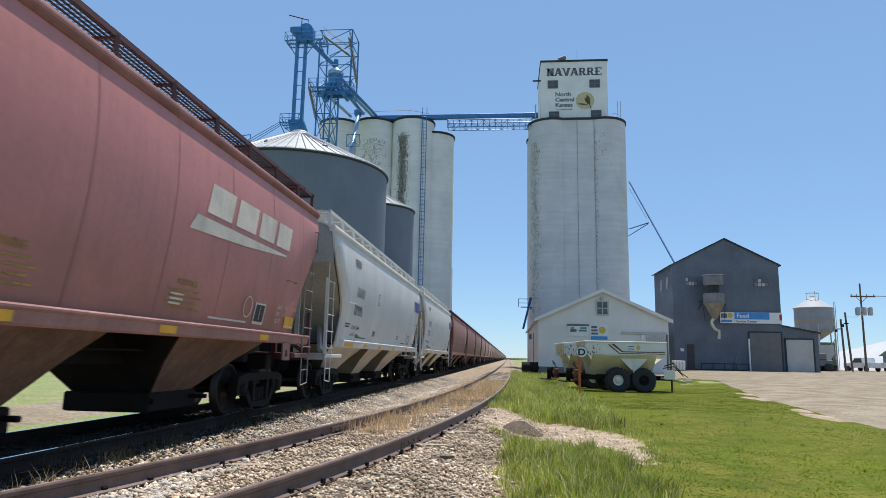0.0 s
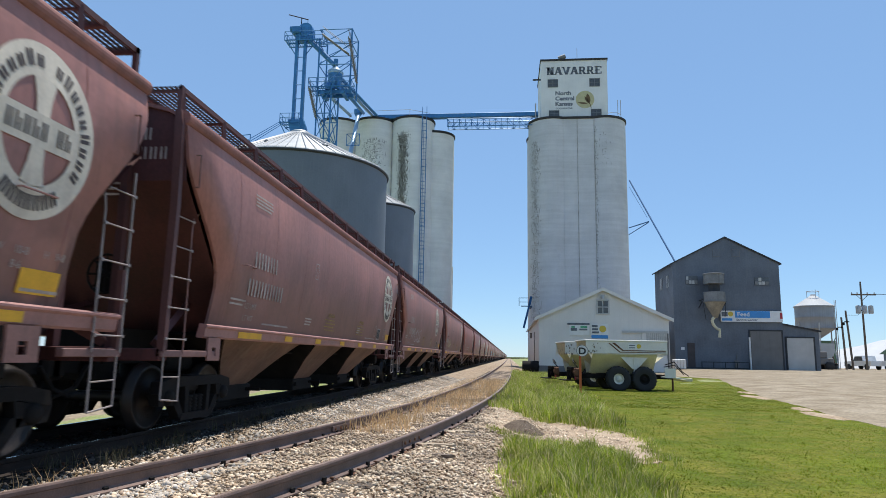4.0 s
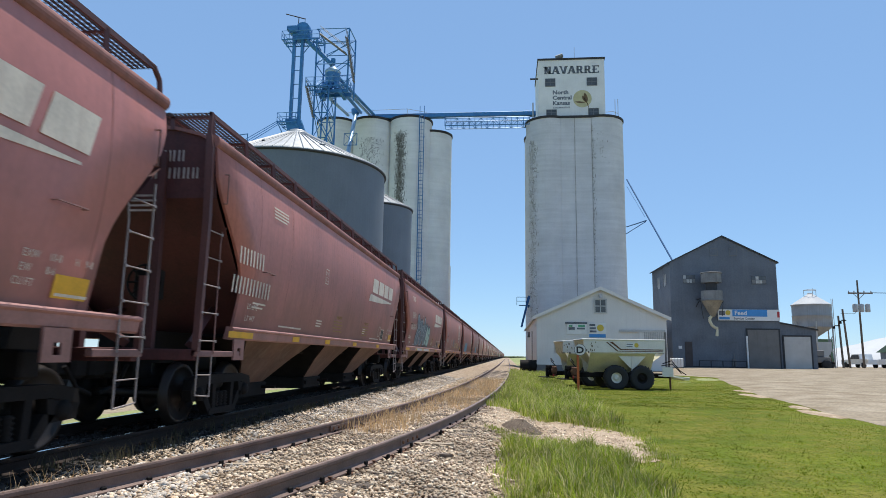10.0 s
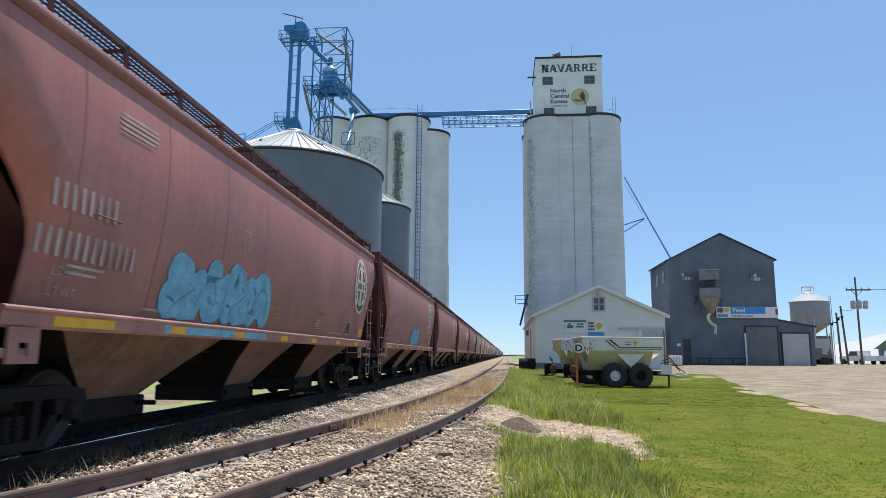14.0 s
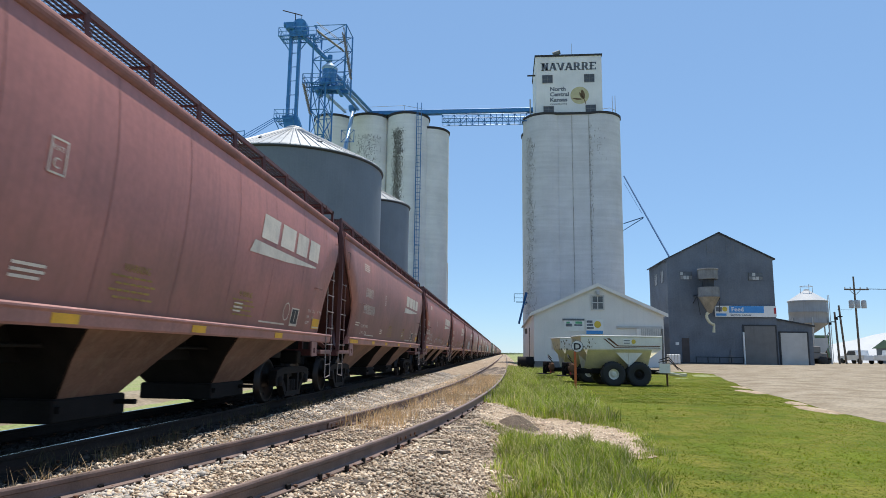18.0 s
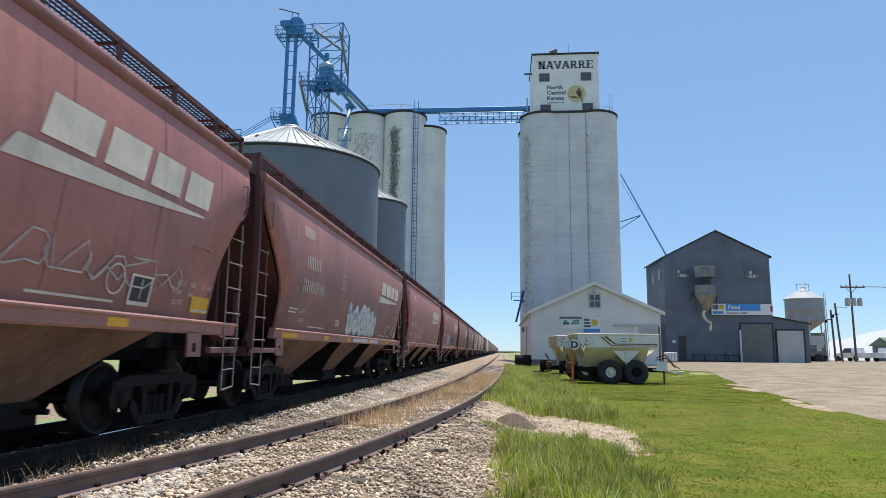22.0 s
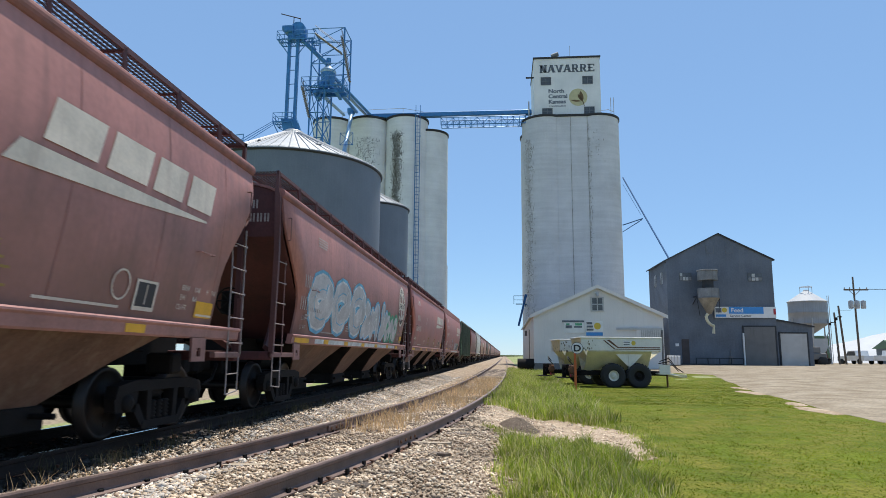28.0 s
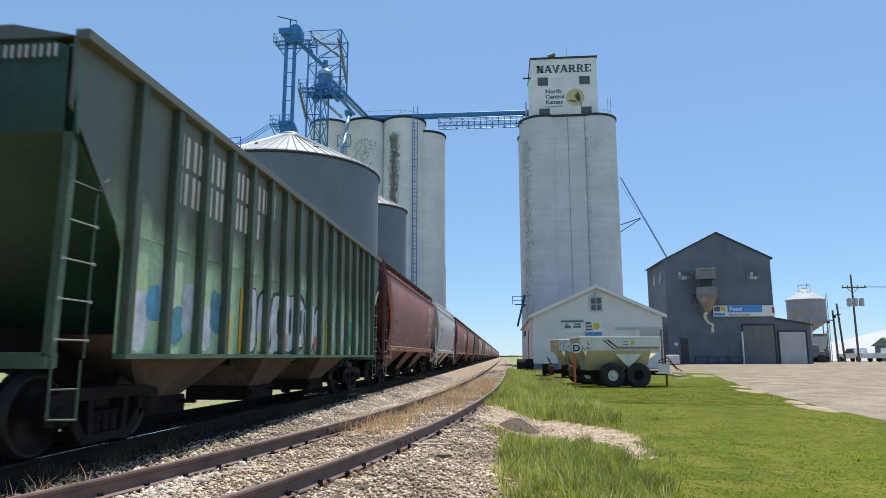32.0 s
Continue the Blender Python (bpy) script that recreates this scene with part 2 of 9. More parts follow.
ALGAE = mat("dark_weather_stain", (0.13, 0.12, 0.10), 0.95, 0, 1.2, 0.35, 5, 0.2, spec=0.1)
CONCRETE_STAIN = mat("grey_weather_stain", (0.38, 0.37, 0.35), 0.95, 0, 1.0, 0.3, 5, 0.2, spec=0.1)
BLACK_CAP = mat("tarred_cap", (0.035, 0.033, 0.032), 0.8, 0, 2, 0.2, 20, 0.1)
STEEL_BIN = mat("corrugated_bin_steel", (0.15, 0.172, 0.20), 0.6, 0.1, 0.5, 0.08, 8, 0.05, 0.25, (0.24, 0.25, 0.26))
BIN_ROOF = mat("galvanised_bin_roof", (0.42, 0.43, 0.43), 0.5, 0.2, 0.8, 0.1, 12, 0.05)
BIN_RIB = mat("bin_roof_rib", (0.30, 0.31, 0.32), 0.5, 0.2, 2, 0.1, 12, 0.05)
BIN_ROOF_DULL = mat("dull_bin_roof", (0.20, 0.215, 0.23), 0.6, 0.2, 0.8, 0.1, 12, 0.05)
BLUE_STEEL = mat("blue_painted_steel", (0.042, 0.185, 0.41), 0.45, 0.1, 2, 0.16, 20, 0.04)
BLUE_DARK = mat("dull_dark_blue_pipe", (0.025, 0.095, 0.22), 0.75, 0, 2, 0.15, 20, 0.04, spec=0.2)
BLUE_PALE = mat("pale_blue_spout", (0.30, 0.43, 0.55), 0.4, 0.4, 2, 0.1, 20, 0.04)
SHED_WHITE = mat("white_ribbed_sheet", (0.69, 0.67, 0.64), 0.55, 0, 0.6, 0.05, 10, 0.05, 0.22, (0.47, 0.47, 0.46))
SHED_ROOF = mat("shed_roof_metal", (0.55, 0.56, 0.57), 0.45, 0.5, 0.8, 0.12, 14, 0.05)
BARN_GREY = mat("dark_grey_ribbed_sheet", (0.112, 0.13, 0.158), 0.55, 0.05, 0.4, 0.2, 6, 0.05, 0.4, (0.165, 0.178, 0.195))
BARN_DARK = mat("dark_recess", (0.03, 0.033, 0.038), 0.7, 0, 2, 0.2, 20, 0.05)
BARN_DOOR = mat("grey_roller_door", (0.16, 0.155, 0.15), 0.6, 0.1, 1, 0.12, 20, 0.05, 0.2)
TANK_GREY = mat("streaked_grey_tank", (0.33, 0.325, 0.315), 0.6, 0, 1, 0.1, 20, 0.05, 0.4, (0.22, 0.2, 0.17))
DOOR_WHITE = mat("white_roller_door", (0.46, 0.45, 0.43), 0.6, 0, 1, 0.08, 20, 0.05, 0.2, (0.35, 0.33, 0.3))
DUST_TAN = mat("dusty_cyclone_sheet", (0.20, 0.20, 0.195), 0.6, 0.2, 1.2, 0.2, 12, 0.1, 0.3)
SIGN_WHITE = mat("sign_white", (0.72, 0.72, 0.70), 0.5, 0, 2, 0.05, 20, 0.02)
SIGN_BLUE = mat("sign_blue", (0.045, 0.25, 0.58), 0.5, 0, 2, 0.06, 20, 0.02)
SIGN_RED = mat("sign_red", (0.42, 0.03, 0.04), 0.5, 0, 2, 0.06, 20, 0.02)
SIGN_GOLD = mat("sign_gold", (0.60, 0.44, 0.05), 0.5, 0, 2, 0.06, 20, 0.02)
SUN_DISC_PAINT = mat("faded_gold_disc", (0.52, 0.47, 0.27), 0.85, 0, 2, 0.1, 20, 0.02)
INK = mat("faded_sign_ink", (0.135, 0.15, 0.175), 0.8, 0, 3, 0.3, 20, 0.02)
WHEAT_BROWN = mat("painted_wheat_brown", (0.16, 0.10, 0.05), 0.8, 0, 3, 0.25, 20, 0.02)
GLASS_DARK = mat("dusty_window_glass", (0.085, 0.09, 0.095), 0.2, 0, 3, 0.2, 20, 0.02)
FRAME_PAINT = mat("window_frame_paint", (0.45, 0.45, 0.44), 0.6, 0, 3, 0.1, 20, 0.05)
TANK_CREAM = mat("cream_spreader_paint", (0.60, 0.55, 0.375), 0.45, 0, 1.5, 0.12, 20, 0.04, 0.3, (0.42, 0.36, 0.22))
TANK_WHITE = mat("white_spreader_paint", (0.68, 0.665, 0.61), 0.45, 0, 1.5, 0.08, 20, 0.04, 0.18, (0.5, 0.46, 0.36))
TYRE = mat("tyre_rubber", (0.022, 0.022, 0.023), 0.8, 0, 4, 0.2, 40, 0.2)
HUB_CREAM = mat("hub_cream", (0.66, 0.64, 0.56), 0.5, 0, 5, 0.12, 40, 0.05)
RUST = mat("rusty_steel", (0.14, 0.065, 0.035), 0.8, 0.2, 5, 0.35, 40, 0.2)
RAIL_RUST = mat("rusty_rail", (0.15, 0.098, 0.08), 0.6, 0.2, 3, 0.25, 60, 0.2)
RAIL_WORN = mat("dull_rail_head", (0.23, 0.165, 0.135), 0.5, 0.2, 3, 0.2, 60, 0.1)
# grimy rail, blackened further to paint the shade under the train
RAIL_MAIN = mat("grimy_shaded_main_rail", (0.03, 0.021, 0.017), 0.8, 0.0, 3, 0.3, 60, 0.2, spec=0.2)
RAIL_TOP = mat("polished_rail_head", (0.55, 0.54, 0.52), 0.2, 1, 3, 0.08, 60, 0.03)
POST_ORANGE = mat("orange_post_paint", (0.50, 0.115, 0.03), 0.6, 0, 5, 0.15, 40, 0.05)
TIE_WOOD = mat("weathered_tie_wood", (0.115, 0.088, 0.068), 0.9, 0, 3, 0.3, 30, 0.4, tint=0.25, stretch=(0.6, 6, 6))
SPLIT_GREY = mat("grey_strip_curtain", (0.42, 0.42, 0.40), 0.5, 0, 3, 0.15, 20, 0.03)
SPLIT_WOOD = mat("pale_split_wood", (0.36, 0.29, 0.21), 0.9, 0, 3, 0.25, 30, 0.3, stretch=(0.6, 6, 6))
POLE_WOOD = mat("weathered_pole_wood", (0.15, 0.115, 0.085), 0.9, 0, 2, 0.25, 20, 0.3, stretch=(6, 6, 0.6))
TARP_WHITE = mat("white_storage_tarp", (0.45, 0.46, 0.465), 0.7, 0, 0.3, 0.06, 5, 0.1)
PAINT_WHITE = mat("white_vehicle_paint", (0.75, 0.75, 0.74), 0.35, 0, 2, 0.05, 20, 0.02)
GREEN_ROOF = mat("green_roof_sheet", (0.10, 0.17, 0.09), 0.5, 0, 2, 0.1, 20, 0.05)
# horizon trees: distance haze is mixed into the foliage colour
TREE_FAR = mat("hazed_far_foliage", (0.10, 0.125, 0.075), 0.9, 0, 0.2, 0.35, 1.5, 0.3, spec=0.1)


def ground_mat(name, cols, scales, bump=0.6, rough=0.95, dist=0.03, grain=(0.6, 1.35)):
    """Soil, grass or gravel: three colours mixed by two noises, with relief."""
    m = bpy.data.materials.new(name)
    m.use_nodes = True
    n, l = m.node_tree.nodes, m.node_tree.links
    b = n["Principled BSDF"]
    tc = n.new("ShaderNodeTexCoord")
    tex = []
    for s, d in zip(scales, (6, 5, 4)):
        t = n.new("ShaderNodeTexNoise")
        t.inputs["Scale"].default_value, t.inputs["Detail"].default_value = s, d
        l.new(tc.outputs["Object"], t.inputs["Vector"])
        tex.append(t.outputs[0])
    last = None
    for k in (1, 2):
        r = n.new("ShaderNodeMapRange")
        r.inputs["From Min"].default_value, r.inputs["From Max"].default_value = 0.38, 0.64
        l.new(tex[k - 1], r.inputs[0])
        mx = n.new("ShaderNodeMix")
        mx.data_type = "RGBA"
        l.new(r.outputs[0], mx.inputs[0])
        if last is None:
            mx.inputs[6].default_value = (*cols[0], 1)
        else:
            l.new(last, mx.inputs[6])
        mx.inputs[7].default_value = (*cols[k], 1)
        last = mx.outputs[2]
    r = n.new("ShaderNodeMapRange")
    r.inputs["From Min"].default_value, r.inputs["From Max"].default_value = 0.3, 0.7
    r.inputs["To Min"].default_value, r.inputs["To Max"].default_value = grain
    l.new(tex[2], r.inputs[0])
    vm = n.new("ShaderNodeVectorMath")
    vm.operation = "SCALE"
    l.new(last, vm.inputs[0])
    l.new(r.outputs[0], vm.inputs["Scale"])
    l.new(vm.outputs[0], b.inputs["Base Color"])
    b.inputs["Roughness"].default_value = rough
    b.inputs["Specular IOR Level"].default_value = 0.2
    bp = n.new("ShaderNodeBump")
    bp.inputs["Strength"].default_value, bp.inputs["Distance"].default_value = bump, dist
    l.new(tex[2], bp.inputs["Height"])
    l.new(bp.outputs[0], b.inputs["Normal"])
    return m


def island_mat(name, cols, rough=0.9, translucent=0.0):
    """For stones and blades joined into one mesh: each island takes a colour of its own."""
    m = bpy.data.materials.new(name)
    m.use_nodes = True
    n, l = m.node_tree.nodes, m.node_tree.links
    b = n["Principled BSDF"]
    g = n.new("ShaderNodeNewGeometry")
    cr = n.new("ShaderNodeValToRGB")
    e = cr.color_ramp.elements
    while len(e) < len(cols):
        e.new(0.5)
    for k, c in enumerate(cols):
        e[k].position = k / (len(cols) - 1)
        e[k].color = (*c, 1)
    l.new(g.outputs["Random Per Island"], cr.inputs[0])
    tc = n.new("ShaderNodeTexCoord")
    last = cr.outputs[0]
    for s, lo, hi in ((0.45, 0.68, 1.28), (2.6, 0.68, 1.28)):
        t = n.new("ShaderNodeTexNoise")
        t.inputs["Scale"].default_value, t.inputs["Detail"].default_value = s, 4
        l.new(tc.outputs["Object"], t.inputs["Vector"])
        r = n.new("ShaderNodeMapRange")
        r.inputs["From Min"].default_value, r.inputs["From Max"].default_value = 0.35, 0.65
        r.inputs["To Min"].default_value, r.inputs["To Max"].default_value = lo, hi
        l.new(t.outputs[0], r.inputs[0])
        vm = n.new("ShaderNodeVectorMath")
        vm.operation = "SCALE"
        l.new(last, vm.inputs[0])
        l.new(r.outputs[0], vm.inputs["Scale"])
        last = vm.outputs[0]
    l.new(last, b.inputs["Base Color"])
    b.inputs["Roughness"].default_value = rough
    b.inputs["Specular IOR Level"].default_value = 0.25
    if translucent:
        tr = n.new("ShaderNodeBsdfTranslucent")
        l.new(last, tr.inputs[0])
        mx = n.new("ShaderNodeMixShader")
        mx.inputs[0].default_value = translucent
        l.new(b.outputs[0], mx.inputs[1])
        l.new(tr.outputs[0], mx.inputs[2])
        l.new(mx.outputs[0], n["Material Output"].inputs[0])
    return m


FIELD = ground_mat("field_grass", ((0.20, 0.25, 0.085), (0.24, 0.285, 0.105), (0.28, 0.28, 0.14)), (0.12, 0.9, 14))
LAWN = ground_mat("mown_lawn", ((0.072, 0.102, 0.004), (0.118, 0.150, 0.006), (0.16, 0.155, 0.020)), (0.3, 1.6, 22), 0.9)
GRAVEL_LOT = ground_mat("pale_gravel_lot", ((0.285, 0.235, 0.168), (0.35, 0.295, 0.218), (0.225, 0.178, 0.12)), (0.11, 0.8, 9), 0.3, grain=(0.72, 1.22))
DIRT = ground_mat("bare_dirt", ((0.42, 0.32, 0.225), (0.48, 0.385, 0.28), (0.33, 0.245, 0.165)), (0.5, 2.5, 30))
BALLAST_BED = ground_mat("ballast_bed", ((0.37, 0.29, 0.21), (0.45, 0.365, 0.275), (0.28, 0.21, 0.15)), (0.5, 3, 26), 1.0, dist=0.06)
# oily ballast whose near-black tone also holds the train's shade
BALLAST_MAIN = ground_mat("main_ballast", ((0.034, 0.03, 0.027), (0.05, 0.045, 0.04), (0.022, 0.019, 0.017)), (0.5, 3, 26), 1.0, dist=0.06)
STONE = island_mat("ballast_stone", ((0.28, 0.195, 0.13), (0.52, 0.395, 0.27), (0.66, 0.53, 0.385), (0.54, 0.415, 0.29), (0.76, 0.65, 0.50), (0.40, 0.285, 0.19), (0.69, 0.56, 0.42), (0.19, 0.13, 0.098)))
# grimy stones, colour lowered again for the shade beneath the cars
STONE_DARK = island_mat("grimy_shaded_ballast_stone", ((0.03, 0.026, 0.023), (0.06, 0.053, 0.047), (0.042, 0.037, 0.033), (0.085, 0.075, 0.066)))
STONE_GREY = island_mat("grey_ballast_stone", ((0.25, 0.21, 0.175), (0.50, 0.45, 0.39), (0.38, 0.335, 0.285), (0.64, 0.58, 0.50)))
BLADES = island_mat("lawn_blades", ((0.10, 0.145, 0.005), (0.145, 0.195, 0.007), (0.19, 0.23, 0.010), (0.27, 0.235, 0.05), (0.115, 0.165, 0.006), (0.165, 0.212, 0.009), (0.075, 0.115, 0.004)), 0.85, 0.5)
TALL_BLADES = island_mat("tall_grass_blades", ((0.16, 0.225, 0.016), (0.27, 0.36, 0.03), (0.36, 0.43, 0.05), (0.62, 0.55, 0.25), (0.19, 0.265, 0.02), (0.31, 0.39, 0.04), (0.66, 0.59, 0.32), (0.105, 0.16, 0.012)), 0.55, 0.5)
SOIL = ground_mat("dark_loose_soil", ((0.15, 0.115, 0.085), (0.19, 0.15, 0.11), (0.11, 0.08, 0.06)), (1.5, 6, 60))
STRAW = island_mat("dry_straw_blades", ((0.64, 0.43, 0.22), (0.74, 0.54, 0.31), (0.52, 0.33, 0.16), (0.68, 0.51, 0.31)), 0.8, 0.45)
WEED_DARK = island_mat("trackside_weed", ((0.07, 0.065, 0.04), (0.12, 0.10, 0.06), (0.05, 0.06, 0.028)), 0.8, 0.25)


# ---- mesh tools ----
class B:
    """Collects vertices and faces for one mesh."""

    def __init__(self):
        self.v, self.f, self.s = [], [], []

    def add(self, vs, fs, smooth=False):
        o = len(self.v)
        self.v += [tuple(p) for p in vs]
        self.f += [tuple(o + k for k in f) for f in fs]
        self.s += [smooth] * len(fs)
        return self

    def box(self, x0, x1, y0, y1, z0, z1, c=0.0):
        if c <= 0:
            vs = [(x, y, z) for x in (x0, x1) for y in (y0, y1) for z in (z0, z1)]
            return self.add(vs, [(0, 1, 3, 2), (4, 6, 7, 5), (0, 4, 5, 1), (2, 3, 7, 6), (0, 2, 6, 4), (1, 5, 7, 3)])
        # chamfered: an octagonal outline in three levels
        c = min(c, (x1 - x0) * 0.45, (y1 - y0) * 0.45, (z1 - z0) * 0.45)

        def ring(d, z):
            a0, a1, b0, b1 = x0 + d, x1 - d, y0 + d, y1 - d
            return [(a0 + c, b0, z), (a1 - c, b0, z), (a1, b0 + c, z), (a1, b1 - c, z), (a1 - c, b1, z), (a0 + c, b1, z), (a0, b1 - c, z), (a0, b0 + c, z)]
        return self.loft([ring(c * 0.999, z0), ring(0, z0 + c), ring(0, z1 - c), ring(c * 0.999, z1)])

    def loft(self, rings, caps=True, smooth=False, closed=True):
        n = len(rings[0])
        vs = [p for r in rings for p in r]
        fs = []
        for k in range(len(rings) - 1):
            for i in range(n if closed else n - 1):
                j = (i + 1) % n
                fs.append((k * n + i, k * n + j, (k + 1) * n + j, (k + 1) * n + i))
        self.add(vs, fs, smooth)
        if caps and closed and smooth:
            # caps get vertices of their own, so that the sides keep their shading
            o = len(self.v)
            self.v += [tuple(p) for p in rings[0]] + [tuple(p) for p in rings[-1]]
            self.f += [tuple(o + i for i in range(n))[::-1], tuple(o + n + i for i in range(n))]
            self.s += [False, False]
        elif caps and closed:
            o = len(self.v) - len(vs)
            self.f += [tuple(o + i for i in range(n))[::-1], tuple(o + (len(rings) - 1) * n + i for i in range(n))]
            self.s += [False, False]
        return self

    def tube(self, p, q, r, n=8, r2=None, smooth=True):
        p, q = Vector(p), Vector(q)
        d = (q - p)
        if d.length < 1e-6:
            return self
        a = d.orthogonal().normalized()
        b = d.normalized().cross(a)
        r2 = r if r2 is None else r2

        def ring(c, rad):
            return [tuple(c + (a * math.cos(t) + b * math.sin(t)) * rad) for t in (2 * math.pi * (k + 0.5) / n for k in range(n))]
        return self.loft([ring(p, r), ring(q, r2)], True, smooth and n > 5)

    def line(self, pts, r, n=6):
        for p, q in zip(pts, pts[1:]):
            self.tube(p, q, r, n)
        return self

    def bar(self, p, q, w):
        return self.tube(p, q, w * 0.7071, 4)

    def revolve(self, prof, n=32, c=(0, 0, 0), axis="z", smooth=True, caps=True):
        rings = []
        for r, h in prof:
            ring = []
            for k in range(n):
                t = 2 * math.pi * k / n
                u, w = r * math.cos(t), r * math.sin(t)
                ring.append((c[0] + u, c[1] + w, c[2] + h) if axis == "z" else (c[0] + h, c[1] + u, c[2] + w) if axis == "x" else (c[0] + u, c[1] + h, c[2] + w))
            rings.append(ring)
        return self.loft(rings, caps, smooth)

    def prism(self, poly, t0, t1, axis="x"):
        """Extrude a 2D outline: axis x takes (y, z), axis y takes (x, z), axis z takes (x, y)."""
        def at(p, t):
            return (t, p[0], p[1]) if axis == "x" else (p[0], t, p[1]) if axis == "y" else (p[0], p[1], t)
        return self.loft([[at(p, t0) for p in poly], [at(p, t1) for p in poly]])

    def mesh(self, name, material, fix=True):
        me = bpy.data.meshes.new(name)
        me.from_pydata(self.v, [], self.f)
        me.polygons.foreach_set("use_smooth", self.s)
        if fix:
            bm = bmesh.new()
            bm.from_mesh(me)
            bmesh.ops.recalc_face_normals(bm, faces=bm.faces)
            bm.to_mesh(me)
            bm.free()
        me.materials.append(material)
        return me


def part(name, b, material, parent, label="", fix=True):
    ob = new(name, b.mesh(name, material, fix))
    ob.parent = parent
    return tagged(ob, label)


def thing(name, label, category, at=(0, 0, 0), rz=0, group="", kind=""):
    ob = new(name)
    ob.matrix_world = pose(*at, 0, 0, rz)
    ob.empty_display_size = 0.2
    return tagged(ob, label, category, group, kind)


def solid(name, b, material, label, category="", group="", kind="", fix=True):
    return tagged(new(name, b.mesh(name, material, fix)), label, category, group, kind)


def text_mesh(words, size, place, material, name="lettering", squash=1.0, bold=0.0, align="CENTER", depth=0.004):
    """Lettering as a mesh; place maps the flat text (u, v, w) into the parent's space."""
    cu = bpy.data.curves.new(name, "FONT")
    cu.body, cu.size, cu.align_x, cu.offset, cu.resolution_u = words, size, align, bold, 3
    cu.extrude = depth
    tmp = new("tmp_text", cu)
    bpy.context.view_layer.update()
    me = bpy.data.meshes.new_from_object(tmp.evaluated_get(bpy.context.evaluated_depsgraph_get()))
    bpy.data.objects.remove(tmp)
    bpy.data.curves.remove(cu)
    for v in me.vertices:
        v.co = place(v.co.x * squash, v.co.y, v.co.z)
    me.materials.clear()
    me.materials.append(material)
    me.name = name
    return me


def smooth01(t):
    t = min(max(t, 0.0), 1.0)
    return t * t * (3 - 2 * t)


# ---- ground ----
MAIN_X = -5.85          # centre line of the main track
SIDE_Z = 0.05           # rail top of the siding


def siding_x(y):
    """Centre line of the siding, which bends in from the main line."""
    y, back = max(y, 2.0), min(y - 2.0, 0.0)
    return -0.342 - 3.27 * math.exp(-y / 8) - 0.921 * math.exp(-y / 40) + back * 0.33


def ground_z(x, y):
    """Height of the land: low by the track, rising slightly to the gravel lot."""
    z = -0.30 + 0.42 * smooth01((x - 6) / 14) * smooth01((y - 22) / 40)
    z += 0.0 if y < 52 else 0.12 * smooth01((y - 52) / 12) * smooth01((x - 2) / 4)
    z += 0.03 * noise.noise((x * 0.18, y * 0.18, 0)) + 0.015 * noise.noise((x * 0.9, y * 0.9, 3))
    return z - 0.26 * smooth01((0.9 - x) / 1.2) * smooth01((x + 11.5) / 1.5)


def grid_axis(stops):
    out = []
    for a, b, s in stops:
        k = max(1, round((b - a) / s))
        out += [a + (b - a) * i / k for i in range(k)]
    return out + [stops[-1][1]]


def sheet(name, xs, ys, zf, material, label, kind="structure", keep=None, category=""):
    v = [(x, y, zf(x, y)) for y in ys for x in xs]
    n = len(xs)
    f = []
    for j in range(len(ys) - 1):
        for i in range(n - 1):
            if keep is None or keep((xs[i] + xs[i + 1]) / 2, (ys[j] + ys[j + 1]) / 2):
                f.append((j * n + i, j * n + i + 1, (j + 1) * n + i + 1, (j + 1) * n + i))
    me = bpy.data.meshes.new(name)
    me.from_pydata(v, [], f)
    me.polygons.foreach_set("use_smooth", [True] * len(f))
    me.materials.append(material)
    return tagged(new(name, me), label, category, "", kind)


XS = grid_axis([(-3000, -200, 400), (-200, -30, 12), (-30, -9, 1.5), (-9, -1.4, 0.4), (-1.4, 2.4, 0.14), (2.4, 12, 0.5), (12, 40, 1.5), (40, 200, 12), (200, 3000, 400)])
YS = grid_axis([(-300, -10, 30), (-10, 4, 0.8), (4, 20, 0.3), (20, 40, 0.8), (40, 130, 2.5), (130, 400, 20), (400, 4000, 400)])
sheet("ground", XS, YS, ground_z, FIELD, "green grass field running flat to the horizon")


def road_edge(y):
    """Where the gravel lot begins, x for each y."""
    pts = ((-40, 8.3), (15.7, 8.4), (18.4, 8.6), (23, 9.4), (27.7, 10.0), (38, 12.3), (47, 14.0), (53, 12.5), (56, 9.0), (58, 2.0))
    for (a, xa), (b, xb) in zip(pts, pts[1:]):
        if y <= b:
            return xa + (xb - xa) * (y - a) / (b - a)
    return 2.0


lot_y = grid_axis([(-30, 10, 2), (10, 58, 0.7), (58, 130, 4)])
lot_v, lot_f = [], []
LOTN = 26
for y in lot_y:
    e = road_edge(y) + 0.16 * noise.noise((y * 0.35, 1.7, 0)) + 0.07 * noise.noise((y * 1.4, 5, 0))
    for k in range(LOTN + 1):
        x = e + (75 - e) * (k / LOTN) ** 1.7
        lift = 0.012 + 0.05 * smooth01((x - e) / 1.2)
        lot_v.append((x, y, ground_z(x, y) + lift))
for j in range(len(lot_y) - 1):
    for k in range(LOTN):
        a = j * (LOTN + 1) + k
        lot_f.append((a, a + 1, a + LOTN + 2, a + LOTN + 1))
me = bpy.data.meshes.new("gravel_lot")
me.from_pydata(lot_v, [], lot_f)
me.polygons.foreach_set("use_smooth", [True] * len(lot_f))
me.materials.append(GRAVEL_LOT)
tagged(new("road", me), "pale dusty gravel yard in front of the sheds", "road", "", "structure")


